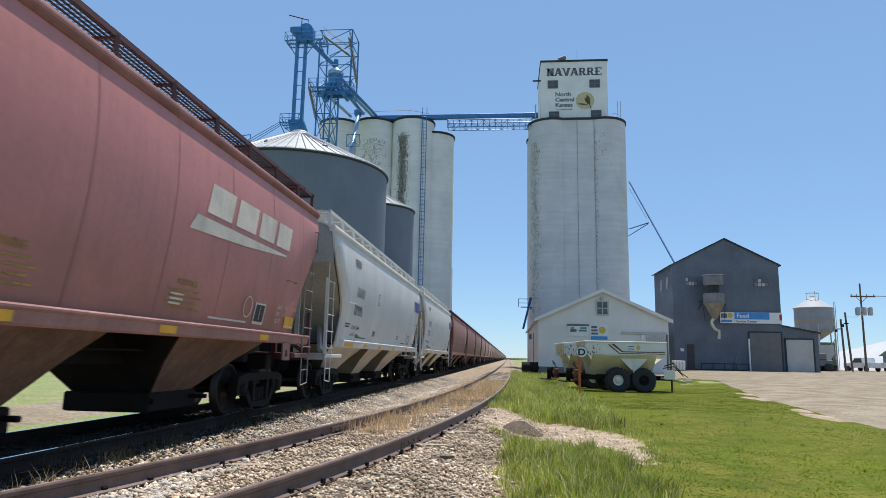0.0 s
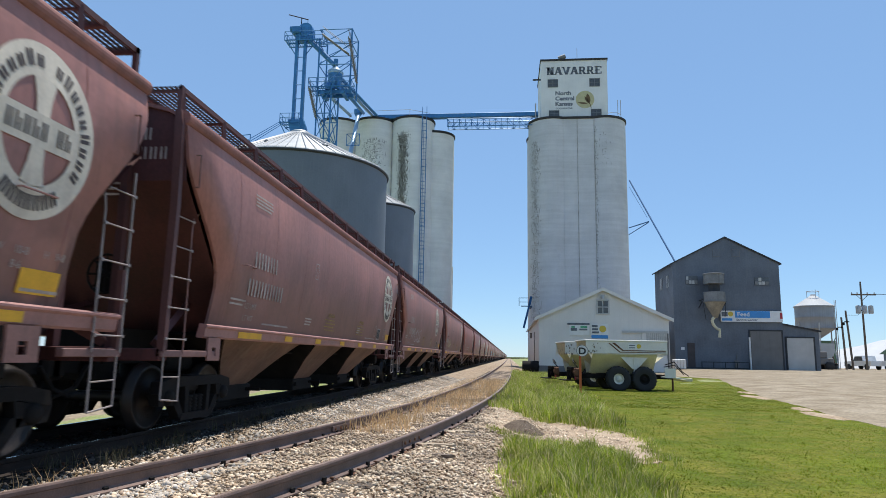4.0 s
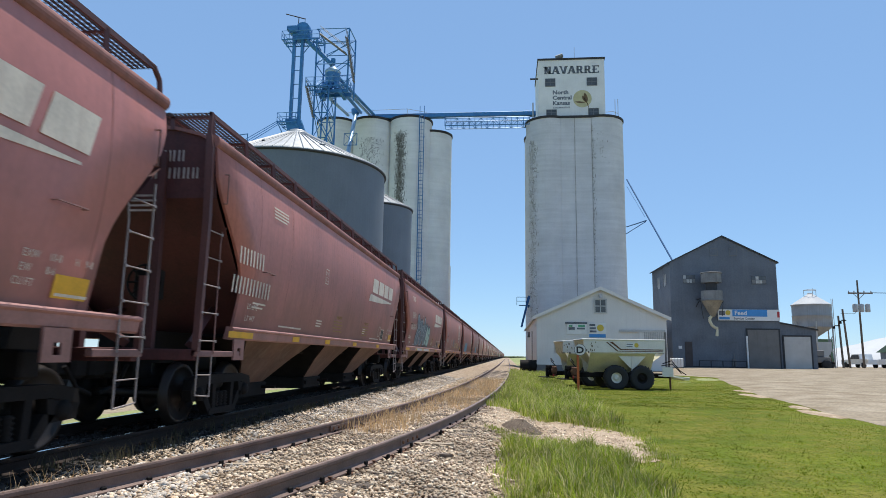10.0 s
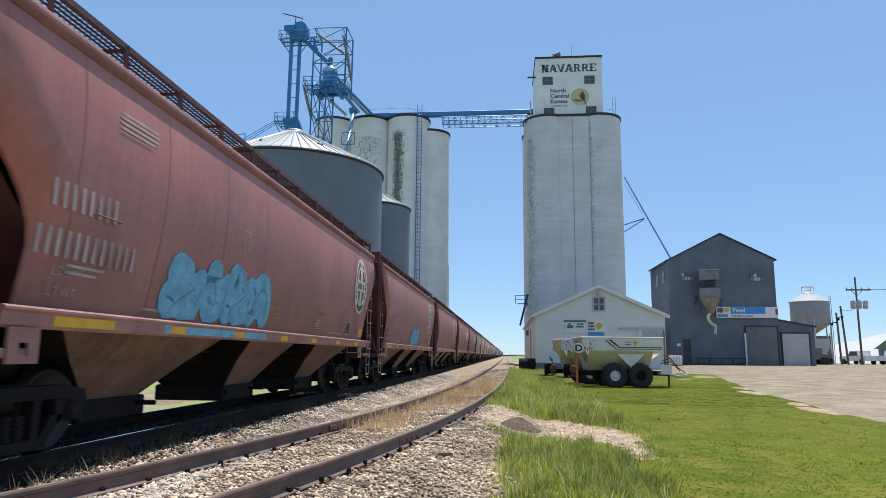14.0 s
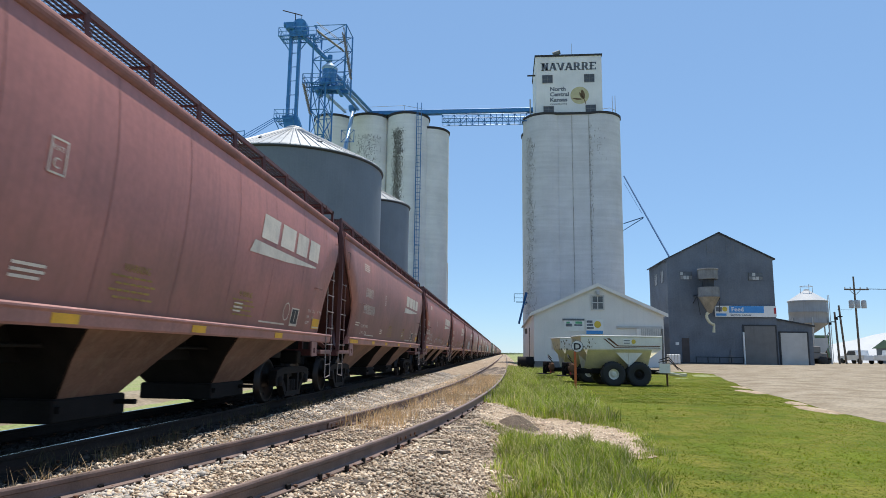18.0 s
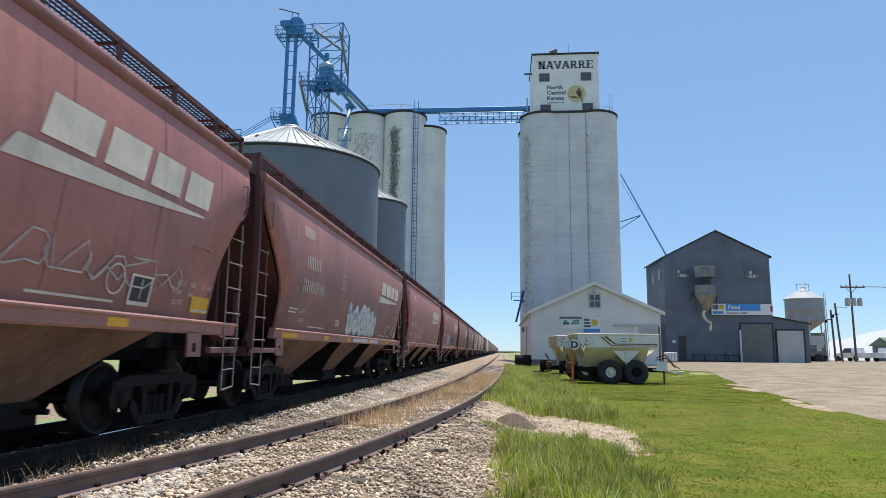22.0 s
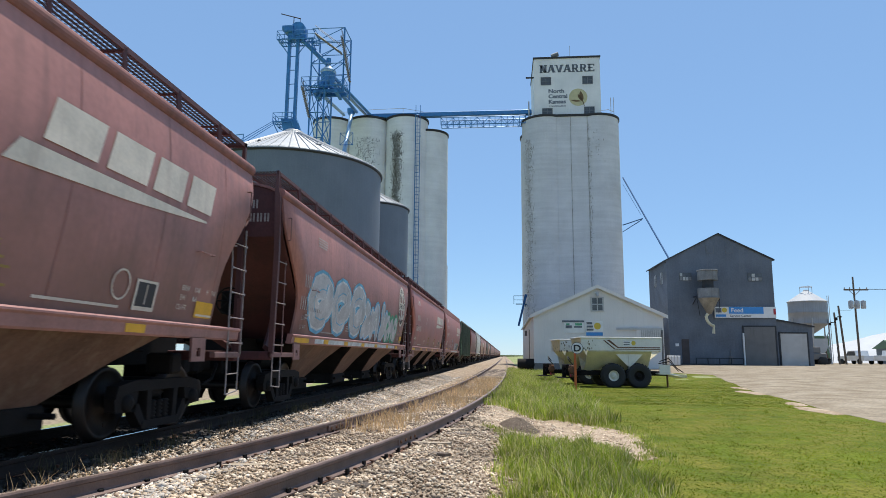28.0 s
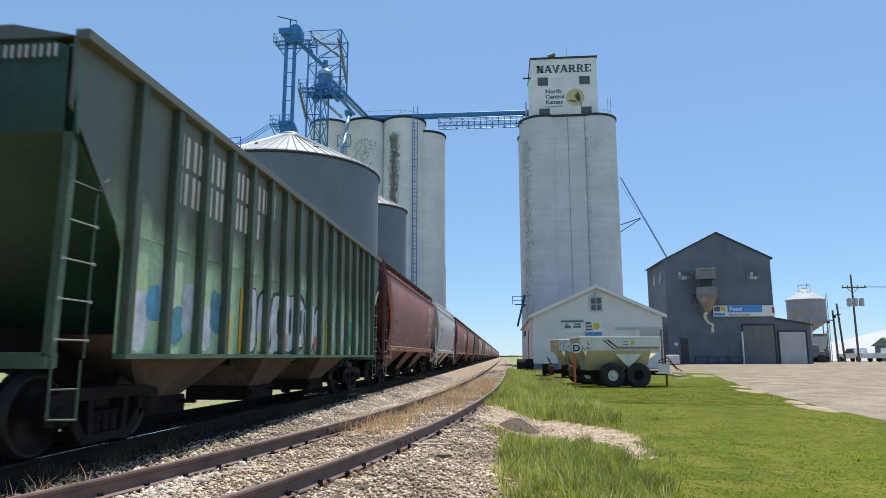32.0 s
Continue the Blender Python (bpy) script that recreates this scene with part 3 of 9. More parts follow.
# bare dirt where cars have run over the lawn's edge
for k, (py, pw, pl) in enumerate(((19.0, 0.3, 1.2), (21.4, 0.22, 0.8), (27.6, 0.28, 1.5), (31.0, 0.2, 1.1))):
    px = road_edge(py) - 0.32
    ring = []
    for q in range(20):
        a = 2 * math.pi * q / 20
        g = 1 + 0.45 * noise.noise((math.cos(a) * 1.5, math.sin(a) * 1.5, k * 3.7))
        ring.append((px + pw * g * math.cos(a), py + pl * g * math.sin(a)))
    mid = [(px + (x - px) * 0.6, py + (y - py) * 0.6) for x, y in ring]
    vs = [(x, y, ground_z(x, y) + 0.008) for x, y in ring] + [(x, y, ground_z(x, y) + 0.05) for x, y in mid]
    solid("bare_patch", B().add(vs, [(q, (q + 1) % 20, 20 + (q + 1) % 20, 20 + q) for q in range(20)] + [tuple(range(20, 40))], True), DIRT, "bare tan dirt patch at the lawn's edge", "dirt patch", "bare patches along the yard")


def lawn_z(x, y):
    return ground_z(x, y) + 0.006


LAWN_XS = grid_axis([(0.4, 2.4, 0.14), (2.4, 16, 0.6)])
LAWN_YS = grid_axis([(-12, 4, 0.8), (4, 20, 0.3), (20, 58, 0.8)])
sheet("lawn", LAWN_XS, LAWN_YS, lawn_z, LAWN, "short mown green lawn with yellowish patches", keep=lambda x, y: x < road_edge(y) + 0.5)


def ballast_top(x, y):
    """Surface of the stone bed of both tracks."""
    d = abs(x - MAIN_X)
    zm = -0.17 if d < 1.45 else -0.17 - (d - 1.45) * 0.22
    s = abs(x - siding_x(y))
    zs = -0.13 if s < 1.25 else -0.13 - (s - 1.25) * 0.20
    z = max(zm, zs, -0.40)
    return z + 0.02 * noise.noise((x * 2.2, y * 2.2, 7))


BX = grid_axis([(-9.0, 2.4, 0.24)])
BY = grid_axis([(-30, 45, 0.45), (45, 200, 4), (200, 900, 50)])
sheet("ballast_bed", BX, BY, lambda x, y: ballast_top(x, y) - 0.012, BALLAST_BED, "pale limestone ballast bed under the tracks",
      keep=lambda x, y: ballast_top(x, y) > ground_z(x, y) - 0.06 or x < -3)
# dark sheet reaches as far as the painted shade of the train
sheet("main_ballast", grid_axis([(-7.3, -4.5, 0.28)]), BY, lambda x, y: ballast_top(x, y) - 0.004, BALLAST_MAIN, "oil-stained main line ballast with the train's shade painted in")
sheet("gravel_strip", grid_axis([(-12.2, -8.8, 0.4)]), grid_axis([(-10, 80, 1.5)]), lambda x, y: ground_z(x, y) + 0.02 + 0.05 * noise.noise((x, y * 0.6, 8)), GRAVEL_LOT, "pale gravel strip beyond the main line")


# ---- tracks ----
RAIL_PROFILE = [(-0.068, 0.0), (0.068, 0.0), (0.068, 0.012), (0.018, 0.032), (0.011, 0.045), (0.011, 0.115), (0.034, 0.128), (0.036, 0.158), (0.030, 0.170),
                (-0.030, 0.170), (-0.036, 0.158), (-0.034, 0.128), (-0.011, 0.115), (-0.011, 0.045), (-0.018, 0.032), (-0.068, 0.012)]


def rail(name, path, top, material, label):
    b = B()
    rings = []
    for k, p in enumerate(path):
        d = (Vector(path[min(k + 1, len(path) - 1)]) - Vector(path[max(k - 1, 0)])).normalized()
        nrm = Vector((d.y, -d.x))
        rings.append([(p[0] + nrm.x * u, p[1] + nrm.y * u, top - 0.17 + w) for u, w in RAIL_PROFILE])
    b.loft(rings)
    ob = solid(name, b, material, label, "rail", "rails of the two tracks")
    return ob


def rail_head(ob, path, top, material=None, label="bright polished running surface"):
    b = B()
    vs = []
    for k, p in enumerate(path):
        d = (Vector(path[min(k + 1, len(path) - 1)]) - Vector(path[max(k - 1, 0)])).normalized()
        nrm = Vector((d.y, -d.x))
        vs += [(p[0] - nrm.x * 0.02, p[1] - nrm.y * 0.02, top + 0.002), (p[0] + nrm.x * 0.02, p[1] + nrm.y * 0.02, top + 0.002)]
    b.add(vs, [(2 * k, 2 * k + 1, 2 * k + 3, 2 * k + 2) for k in range(len(path) - 1)])
    part("running_surface", b, material or RAIL_TOP, ob, label)


for side in (-0.753, 0.753):
    path = [(MAIN_X + side, y) for y in (-40, 0, 20, 60, 150, 400, 1200)]
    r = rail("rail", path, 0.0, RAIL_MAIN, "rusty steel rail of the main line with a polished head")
    rail_head(r, path, 0.0)
siding_y = grid_axis([(-9, 30, 0.6), (30, 120, 3), (120, 420, 30)])


def siding_path(side):
    out = []
    for y in siding_y:
        g = (siding_x(y + 0.1) - siding_x(y - 0.1)) / 0.2
        s = 1 / math.sqrt(1 + g * g)
        out.append((siding_x(y) + side * s, y - side * s * g))
    return out


SIDING_RAILS = []
for side in (-0.753, 0.753):
    SIDING_RAILS.append(rail("rail", siding_path(side), SIDE_Z, RAIL_RUST, "dark rusty curved siding rail on weathered ties"))
    rail_head(SIDING_RAILS[-1], siding_path(side), SIDE_Z, RAIL_WORN, "dull rusted running surface")

# joint bars, two short bars bolted to a rail's web
for ry, k in ((9.2, 1), (10.6, 0), (24.0, 1)):
    side = -0.753 if k == 0 else 0.753
    g = (siding_x(ry + 0.1) - siding_x(ry - 0.1)) / 0.2
    ang = -math.degrees(math.atan(g))
    j = thing("joint_bar", "rusty bolted joint bar on a siding rail", "joint bar", (siding_x(ry) + side, ry, SIDE_Z - 0.17), ang)
    for sx in (-1, 1):
        b = B().box(sx * 0.02 - 0.012, sx * 0.02 + 0.012, -0.42, 0.42, 0.045, 0.13, 0.008)
        part("bar", b, RAIL_RUST, j)
    for q in (-0.33, -0.12, 0.12, 0.33):
        b = B().revolve([(0.022, -0.05), (0.022, 0.05)], 6, (0, q, 0.085), "x", False)
        part("bolt", b, RUST, j)

# ties: the near ones one by one, on shared meshes
tie_mesh = B().box(-1.28, 1.28, -0.11, 0.11, -0.16, 0.0, 0.015).mesh("tie", TIE_WOOD)
plate_mesh = B().box(-0.09, 0.09, -0.13, 0.13, 0.0, 0.018, 0.004).mesh("tie_plate", RUST)
spike_mesh = B().box(-0.012, 0.012, -0.012, 0.012, 0.0, 0.035).box(-0.028, 0.014, -0.016, 0.016, 0.03, 0.045, 0.004).mesh("spike", RUST)
anchor_mesh = B().box(-0.075, 0.075, -0.012, 0.012, -0.02, 0.02, 0.004).box(0.055, 0.085, -0.03, 0.03, -0.015, 0.05, 0.006).mesh("rail_anchor", STEEL_BLACK)
rng = random.Random(5)
y = -6.0
while y < 60:
    for which in (0, 1):
        cx, zt = (MAIN_X, -0.17) if which == 0 else (siding_x(y), SIDE_Z - 0.172)
        if which == 0 and (y < 3 or y > 45):
            continue
        g = 0 if which == 0 else (siding_x(y + 0.1) - siding_x(y - 0.1)) / 0.2
        ob = new("tie", tie_mesh)
        ob.matrix_world = pose(cx + rng.uniform(-0.05, 0.05), y, zt - 0.015, 0, rng.uniform(-0.6, 0.6), -math.degrees(math.atan(g)) + rng.uniform(-1.5, 1.5))
        tagged(ob, "weathered grey-brown wooden railway tie half buried in ballast", "railway tie", "ties under the tracks")
        if y < 26:
            for sd in (-0.753, 0.753):
                pl = new("tie_plate", plate_mesh)
                pl.parent, pl.location = ob, (sd, 0, -0.004)
                for sg in (-1, 1):
                    sp = new("spike", spike_mesh)
                    sp.parent, sp.location = ob, (sd + sg * 0.082, rng.uniform(-0.07, 0.07), 0.0)
                    sp.rotation_euler = (0, 0, 0 if sg > 0 else math.pi)
                if which == 1 and y < 16:
                    an = new("rail_anchor", anchor_mesh)
                    an.parent, an.location = ob, (sd, -0.15, 0.02)
    y += 0.53


# ---- elevator on the right of the track ----
def silo_cylinder(parent, x, y, r, z1, material=CONCRETE, cap=True, z0=-0.4):
    s = part("silo", B().revolve([(r, z0), (r, z1)], 48, (x, y, 0)), material, parent)
    if cap:
        part("cap_ring", B().revolve([(r + 0.02, z1 - 0.3), (r + 0.16, z1 - 0.25), (r + 0.16, z1 + 0.05), (r - 0.3, z1 + 0.08)], 48, (x, y, 0), smooth=False), BLACK_CAP, s)
    return s


elevator = thing("grain_elevator", "tall white concrete grain elevator with a lettered headhouse", "grain elevator", (0, 0, 0))
ET = 38.7
for ex, ey in ((6.75, 103.7), (14.8, 103.7), (6.75, 111.2), (14.8, 111.2)):
    silo_cylinder(elevator, ex, ey, 3.7, ET)
part("centre_wall", B().box(8.4, 13.2, 100.35, 113, -0.4, ET - 0.05), CONCRETE, elevator)
part("cap_edge", B().box(8.2, 13.4, 100.2, 100.6, ET - 0.3, ET + 0.06), BLACK_CAP, elevator)
for jx in (10.55, 13.15):
    part("wall_joint", B().box(jx - 0.05, jx + 0.05, 100.30, 100.36, 5, ET - 0.3), CONCRETE_STAIN, elevator)
HX0, HX1, HY, HT = 5.0, 15.5, 101.2, 48.6
house = part("headhouse", B().box(HX0, HX1, HY, HY + 10.5, ET, HT), CONCRETE_TOP, elevator, "white concrete headhouse")
part("parapet", B().box(HX0 - 0.12, HX1 + 0.12, HY - 0.12, HY + 10.62, HT - 0.05, HT + 0.25), BLACK_CAP, elevator)
for wx, wz, ww, wh in ((6.15, 45.35, 1.5, 1.2), (12.75, 45.35, 1.5, 1.2), (6.3, 40.1, 1.5, 0.9), (12.9, 40.2, 1.5, 1.1)):
    w = part("window", B().box(wx, wx + ww, HY - 0.03, HY + 0.1, wz - wh, wz), GLASS_DARK, elevator, "dark small-paned window")
    part("window_frame", B().box(wx - 0.08, wx + ww + 0.08, HY - 0.06, HY - 0.02, wz - wh - 0.1, wz - wh).box(wx - 0.08, wx + ww + 0.08, HY - 0.06, HY - 0.02, wz, wz + 0.08)
         .box(wx - 0.08, wx, HY - 0.06, HY - 0.02, wz - wh, wz).box(wx + ww, wx + ww + 0.08, HY - 0.06, HY - 0.02, wz - wh, wz), BARN_DOOR, w)
    part("glazing_bar", B().box(wx + ww / 2 - 0.03, wx + ww / 2 + 0.03, HY - 0.05, HY - 0.03, wz - wh, wz).box(wx, wx + ww, HY - 0.05, HY - 0.03, wz - wh / 2 - 0.03, wz - wh / 2 + 0.03), BARN_DOOR, w)


def wall_text(words, cx, z, size, squash, y, parent, material=INK, bold=0.0, align="CENTER"):
    ob = new("lettering", text_mesh(words, size, lambda u, v, w: (cx + u, y - w - 0.012, z + v), material, "lettering", squash, bold, align))
    ob.parent = parent
    return ob




def slab_letter(ch, x, z, w, h, t):
    """One capital of a heavy slab-serif alphabet, as strokes in the wall's plane."""
    b = B()

    def poly(*pts):
        b.prism([(x + p * w, z + q * h) for p, q in pts], HY - 0.016, HY + 0.004, "y")

    def foot(p, q):
        poly((p - 0.17, q), (p + 0.17, q), (p + 0.17, q + 0.1), (p - 0.17, q + 0.1))
    if ch == "N":
        poly((0.1, 0), (0.1 + t, 0), (0.1 + t, 1), (0.1, 1))
        poly((0.9 - t, 0), (0.9, 0), (0.9, 1), (0.9 - t, 1))
        poly((0.08, 1), (0.08 + 1.5 * t, 1), (0.9, 0), (0.9 - 1.4 * t, 0))
        foot(0.1 + t / 2, 0), foot(0.9 - t / 2, 0.9), foot(0.12, 0.9)
    elif ch in "AV":
        lo, hi = (0, 1) if ch == "A" else (1, 0)
        poly((0.04, lo), (0.04 + 0.8 * t, lo), (0.5 + 0.2 * t, hi), (0.5 - 0.5 * t, hi))
        poly((0.96 - 1.2 * t, lo), (0.96, lo), (0.5 + 0.7 * t, hi), (0.5 - 0.5 * t, hi))
        foot(0.1, 0 if ch == "A" else 0.9), foot(0.86, 0 if ch == "A" else 0.9)
        if ch == "A":
            poly((0.25, 0.28), (0.75, 0.28), (0.72, 0.4), (0.28, 0.4))
    elif ch == "R":
        poly((0.12, 0), (0.12 + t, 0), (0.12 + t, 1), (0.12, 1))
        poly((0.12, 0.87), (0.7, 0.87), (0.66, 1), (0.12, 1))
        poly((0.12, 0.42), (0.7, 0.42), (0.74, 0.55), (0.12, 0.55))
        poly((0.84 - t, 0.5), (0.7, 0.42), (0.84, 0.56), (0.84, 0.86), (0.68, 1), (0.84 - t, 0.9))
        poly((0.42, 0.46), (0.42 + t, 0.46), (0.92, 0), (0.92 - t, 0))
        foot(0.12 + t / 2, 0), foot(0.88, 0)
    else:
        poly((0.14, 0), (0.14 + t, 0), (0.14 + t, 1), (0.14, 1))
        for q in (0, 0.44, 0.87):
            poly((0.04, q), (0.86 if q != 0.44 else 0.66, q), (0.86 if q != 0.44 else 0.66, q + 0.13), (0.04 if q != 0.44 else 0.14, q + 0.13))
        poly((0.76, 0), (0.88, 0), (0.88, 0.3), (0.76, 0.26)), poly((0.76, 0.74), (0.88, 0.72), (0.88, 1), (0.76, 1))
    return b


for k, ch in enumerate("NAVARRE"):
    part("letter", slab_letter(ch, 5.87 + 1.27 * k, 46.2, 1.3, 1.28, 0.27), INK, elevator)
wall_text("North", 7.25, 42.75, 0.9, 1.1, HY, elevator, bold=0.035, align="LEFT")
wall_text("Central", 7.25, 41.85, 0.9, 1.1, HY, elevator, bold=0.035, align="LEFT")
wall_text("Kansas", 7.25, 40.95, 0.9, 1.1, HY, elevator, bold=0.035, align="LEFT")
wall_text("COOPERATIVE", 7.3, 40.36, 0.36, 1.12, HY, elevator, bold=0.008, align="LEFT")
disc = part("gold_disc", B().revolve([(1.45, -0.02), (1.45, 0.02)], 40, (11.95, HY, 41.9), "y", False), SUN_DISC_PAINT, elevator, "painted gold disc with a wheat ear")
for tip, root, wd in (((12.35, 42.95), (12.75, 41.3), 0.42), ((10.75, 41.45), (12.45, 41.25), 0.2), ((11.9, 42.5), (12.6, 41.2), 0.25)):
    (tx, tz), (qx, qz) = tip, root
    nx, nz = (qz - tz), -(qx - tx)
    ln = math.hypot(nx, nz)
    side = [(tx + (qx - tx) * u + nx / ln * wd * math.sin(math.pi * u) ** 0.8, tz + (qz - tz) * u + nz / ln * wd * math.sin(math.pi * u) ** 0.8) for u in (0.02, 0.2, 0.4, 0.6, 0.8, 0.98)]
    back = [(tx + (qx - tx) * u - nx / ln * wd * 0.5 * math.sin(math.pi * u), tz + (qz - tz) * u - nz / ln * wd * 0.5 * math.sin(math.pi * u)) for u in (0.8, 0.6, 0.4, 0.2)]
    part("wheat_leaf", B().prism(side + back, HY - 0.045, HY - 0.025, "y"), WHEAT_BROWN, disc)
part("wheat_stalk", B().line([(12.5, HY - 0.04, 41.5), (12.75, HY - 0.04, 41.0), (12.9, HY - 0.04, 40.4)], 0.06), WHEAT_BROWN, disc)
part("roof_vent", B().box(8.2, 9.3, HY + 1.5, HY + 2.6, HT, HT + 1.0, 0.08).tube((8.0, HY + 2, HT + 1.3), (9.1, HY + 2, HT + 1.7), 0.36, 10), DUST_TAN, elevator)
part("antenna", B().tube((10.9, HY + 1, HT), (10.9, HY + 1, HT + 2.6), 0.035, 5), FRAME_PAINT, elevator)
part("roof_pole", B().tube((4.15, 102, ET), (4.15, 102, ET + 3.0), 0.12, 8), FRAME_PAINT, elevator)
for dx in (17.15, 17.6):
    part("roof_pole", B().tube((dx, 102, ET), (dx, 102, ET + 3.3), 0.05, 6), FRAME_PAINT, elevator)
part("roof_rail", B().line([(15.4, 101.6, ET + 1.0), (16.6, 101.2, ET + 1.0), (17.6, 102, ET + 0.9)], 0.04), FRAME_PAINT, elevator)
part("wall_bracket", B().box(3.7, 5.0, 101.3, 101.5, 45.4, 45.6), BLACK_CAP, elevator)
# stain runs, broken and uneven
rng = random.Random(11)


def stains(parent, cx, cy, r, a0, a1, z0, z1, count, material, wmin=0.15, wmax=0.9):
    """Thin smeared weather marks that follow the curve of a silo, joined into one part."""
    b = B()
    for q in range(count):
        mid, half = (a0 + a1) / 2, (a1 - a0) / 2
        a = radians(mid + half * max(-1.3, min(1.3, rng.gauss(0, 0.55))))
        z = z0 + (z1 - z0) * rng.random() ** 0.75
        w, h = rng.uniform(wmin, wmax) * 0.5 / r, rng.uniform(0.04, 0.2) if q % 3 else rng.uniform(0.3, 1.1)
        w = w if q % 3 else w * 0.35
        k = 5
        vs = []
        for i in range(k + 1):
            t = i / k
            e = (0.12 + math.sin(math.pi * t)) * h * 0.5
            for sgn in (1, -1):
                aa = a + w * (t - 0.5)
                vs.append((cx + (r + 0.012) * math.sin(aa), cy - (r + 0.012) * math.cos(aa), z + sgn * e * rng.uniform(0.3, 1)))
        b.add(vs, [(2 * i, 2 * i + 1, 2 * i + 3, 2 * i + 2) for i in range(k)])
    tagged(part("weather_stain", b, material, parent, "dark smeared weather stain", fix=False), kind="stuff")


# conveyor pipe down to the feed mill
pipe = thing("spout_pipe", "blue steel grain spout running from the elevator to the feed mill", "pipe", (0, 0, 0))
part("pipe", B().tube((18.55, 101.5, 28.6), (19.6, 79, 12.2), 0.10, 10), BLUE_DARK, pipe)
part("brace", B().tube((18.4, 102, 21.2), (19.05, 91, 19.9), 0.08, 6).tube((18.4, 102.5, 20.2), (19.05, 91.2, 19.8), 0.06, 5).tube((18.5, 101.6, 27.6), (19.0, 91.6, 20.6), 0.025, 4), BLUE_DARK, pipe)


# ---- white gable shed in front of the elevator ----
def gable(x0, x1, z0, ze, xr, zr):
    return [(x0, z0), (x1, z0), (x1, ze), (xr, zr), (x0, ze)]


def ribs_front(parent, x0, x1, y, z0, top, step, material, name="rib", w=0.03, d=0.02):
    """Standing ribs of sheet cladding, one mesh for a wall."""
    b = B()
    x = x0 + step / 2
    while x < x1:
        b.box(x - w, x + w, y - d, y + 0.005, z0, top(x) - 0.05)
        x += step
    part(name, b, material, parent)


shed = thing("white_shed", "long white ribbed metal shed with a low gable", "shed", (0, 0, 0))
SX0, SX1, SY, SZ0, SE, SXR, SR = 2.62, 14.0, 60.0, -0.4, 4.7, 8.3, 7.25
part("wall", B().prism(gable(SX0, SX1, SZ0, SE, SXR, SR), SY, SY + 0.2, "y"), SHED_WHITE, shed)
part("wall", B().box(SX0, SX0 + 0.2, SY + 0.2, SY + 32, SZ0, SE), SHED_WHITE, shed)
part("wall", B().box(SX1 - 0.2, SX1, SY + 0.2, SY + 32, SZ0, SE), SHED_WHITE, shed)
part("wall", B().prism(gable(SX0, SX1, SZ0, SE, SXR, SR), SY + 32, SY + 32.2, "y"), SHED_WHITE, shed)
for sgn, xe in ((-1, SX0 - 0.35), (1, SX1 + 0.35)):
    dz = (SR - SE) / (SXR - SX0)
    ze = SE - 0.35 * dz
    poly = [(SXR, SR + 0.02), (xe, ze + 0.02), (xe, ze + 0.16), (SXR, SR + 0.18)]
    part("roof", B().prism(poly, SY - 0.3, SY + 32.4, "y"), SHED_ROOF, shed)
    part("barge_board", B().prism([(SXR, SR - 0.12), (xe, ze - 0.12), (xe, ze + 0.18), (SXR, SR + 0.2)], SY - 0.36, SY - 0.302, "y"), SHED_WHITE, shed)
ribs_front(shed, SX0, SX1, SY, 0.4, lambda x: SE + (SR - SE) * (1 - abs(x - SXR) / (SXR - SX0)), 0.3, SHED_WHITE, w=0.012, d=0.008)
part("base_course", B().box(SX0 - 0.02, SX1 + 0.02, SY - 0.03, SY, -0.35, 0.45), BARN_DOOR, shed)
part("base_course", B().box(SX0 - 0.03, SX0, SY, SY + 32, -0.35, 0.7), BARN_DOOR, shed)
sw = part("window", B().box(7.85, 8.75, SY - 0.05, SY, 5.15, 6.25), GLASS_DARK, shed, "old small gable window")
part("window_frame", B().box(7.72, 7.85, SY - 0.08, SY, 5.05, 6.35).box(8.75, 8.88, SY - 0.08, SY, 5.05, 6.35).box(7.85, 8.75, SY - 0.08, SY, 6.25, 6.35).box(7.85, 8.75, SY - 0.08, SY, 5.05, 5.15)
     .box(8.26, 8.34, SY - 0.07, SY - 0.05, 5.15, 6.25).box(7.85, 8.75, SY - 0.07, SY - 0.05, 5.66, 5.74), FRAME_PAINT, sw)
part("yard_light", B().box(8.15, 8.45, SY - 0.4, SY, 6.55, 6.75, 0.04).tube((8.3, SY - 0.3, 6.6), (8.3, SY - 0.3, 6.4), 0.16, 8), FRAME_PAINT, shed)
part("door_track", B().box(9.9, 13.85, SY - 0.14, SY - 0.02, 3.42, 3.62), FRAME_PAINT, shed)
part("sliding_door", B().box(11.6, 13.75, SY - 0.1, SY - 0.02, -0.1, 3.4), SHED_WHITE, shed)
for k in range(11):
    part("strip_curtain", B().box(12.0 + k * 0.16, 12.0 + k * 0.16 + 0.13, SY - 0.13, SY - 0.11, 2.35 + 0.25 * ((k * 7) % 4) / 3, 3.42), SPLIT_GREY, shed)
part("door_post", B().box(13.78, 13.9, SY - 0.16, SY - 0.02, -0.1, 3.42), BARN_DOOR, shed)
part("side_door", B().box(SX0 - 0.05, SX0, 70, 71.2, 0.3, 3.8), BARN_DOOR, shed)
part("side_eave_box", B().box(SX0 - 0.25, SX0, 78, 79, 3.4, 4.0), BARN_DOOR, shed)
sgn = part("sign_board", B().box(5.3, 7.05, SY - 0.06, SY - 0.02, 3.15, 4.2), SIGN_WHITE, shed, "white advertising board with dark lettering bars")
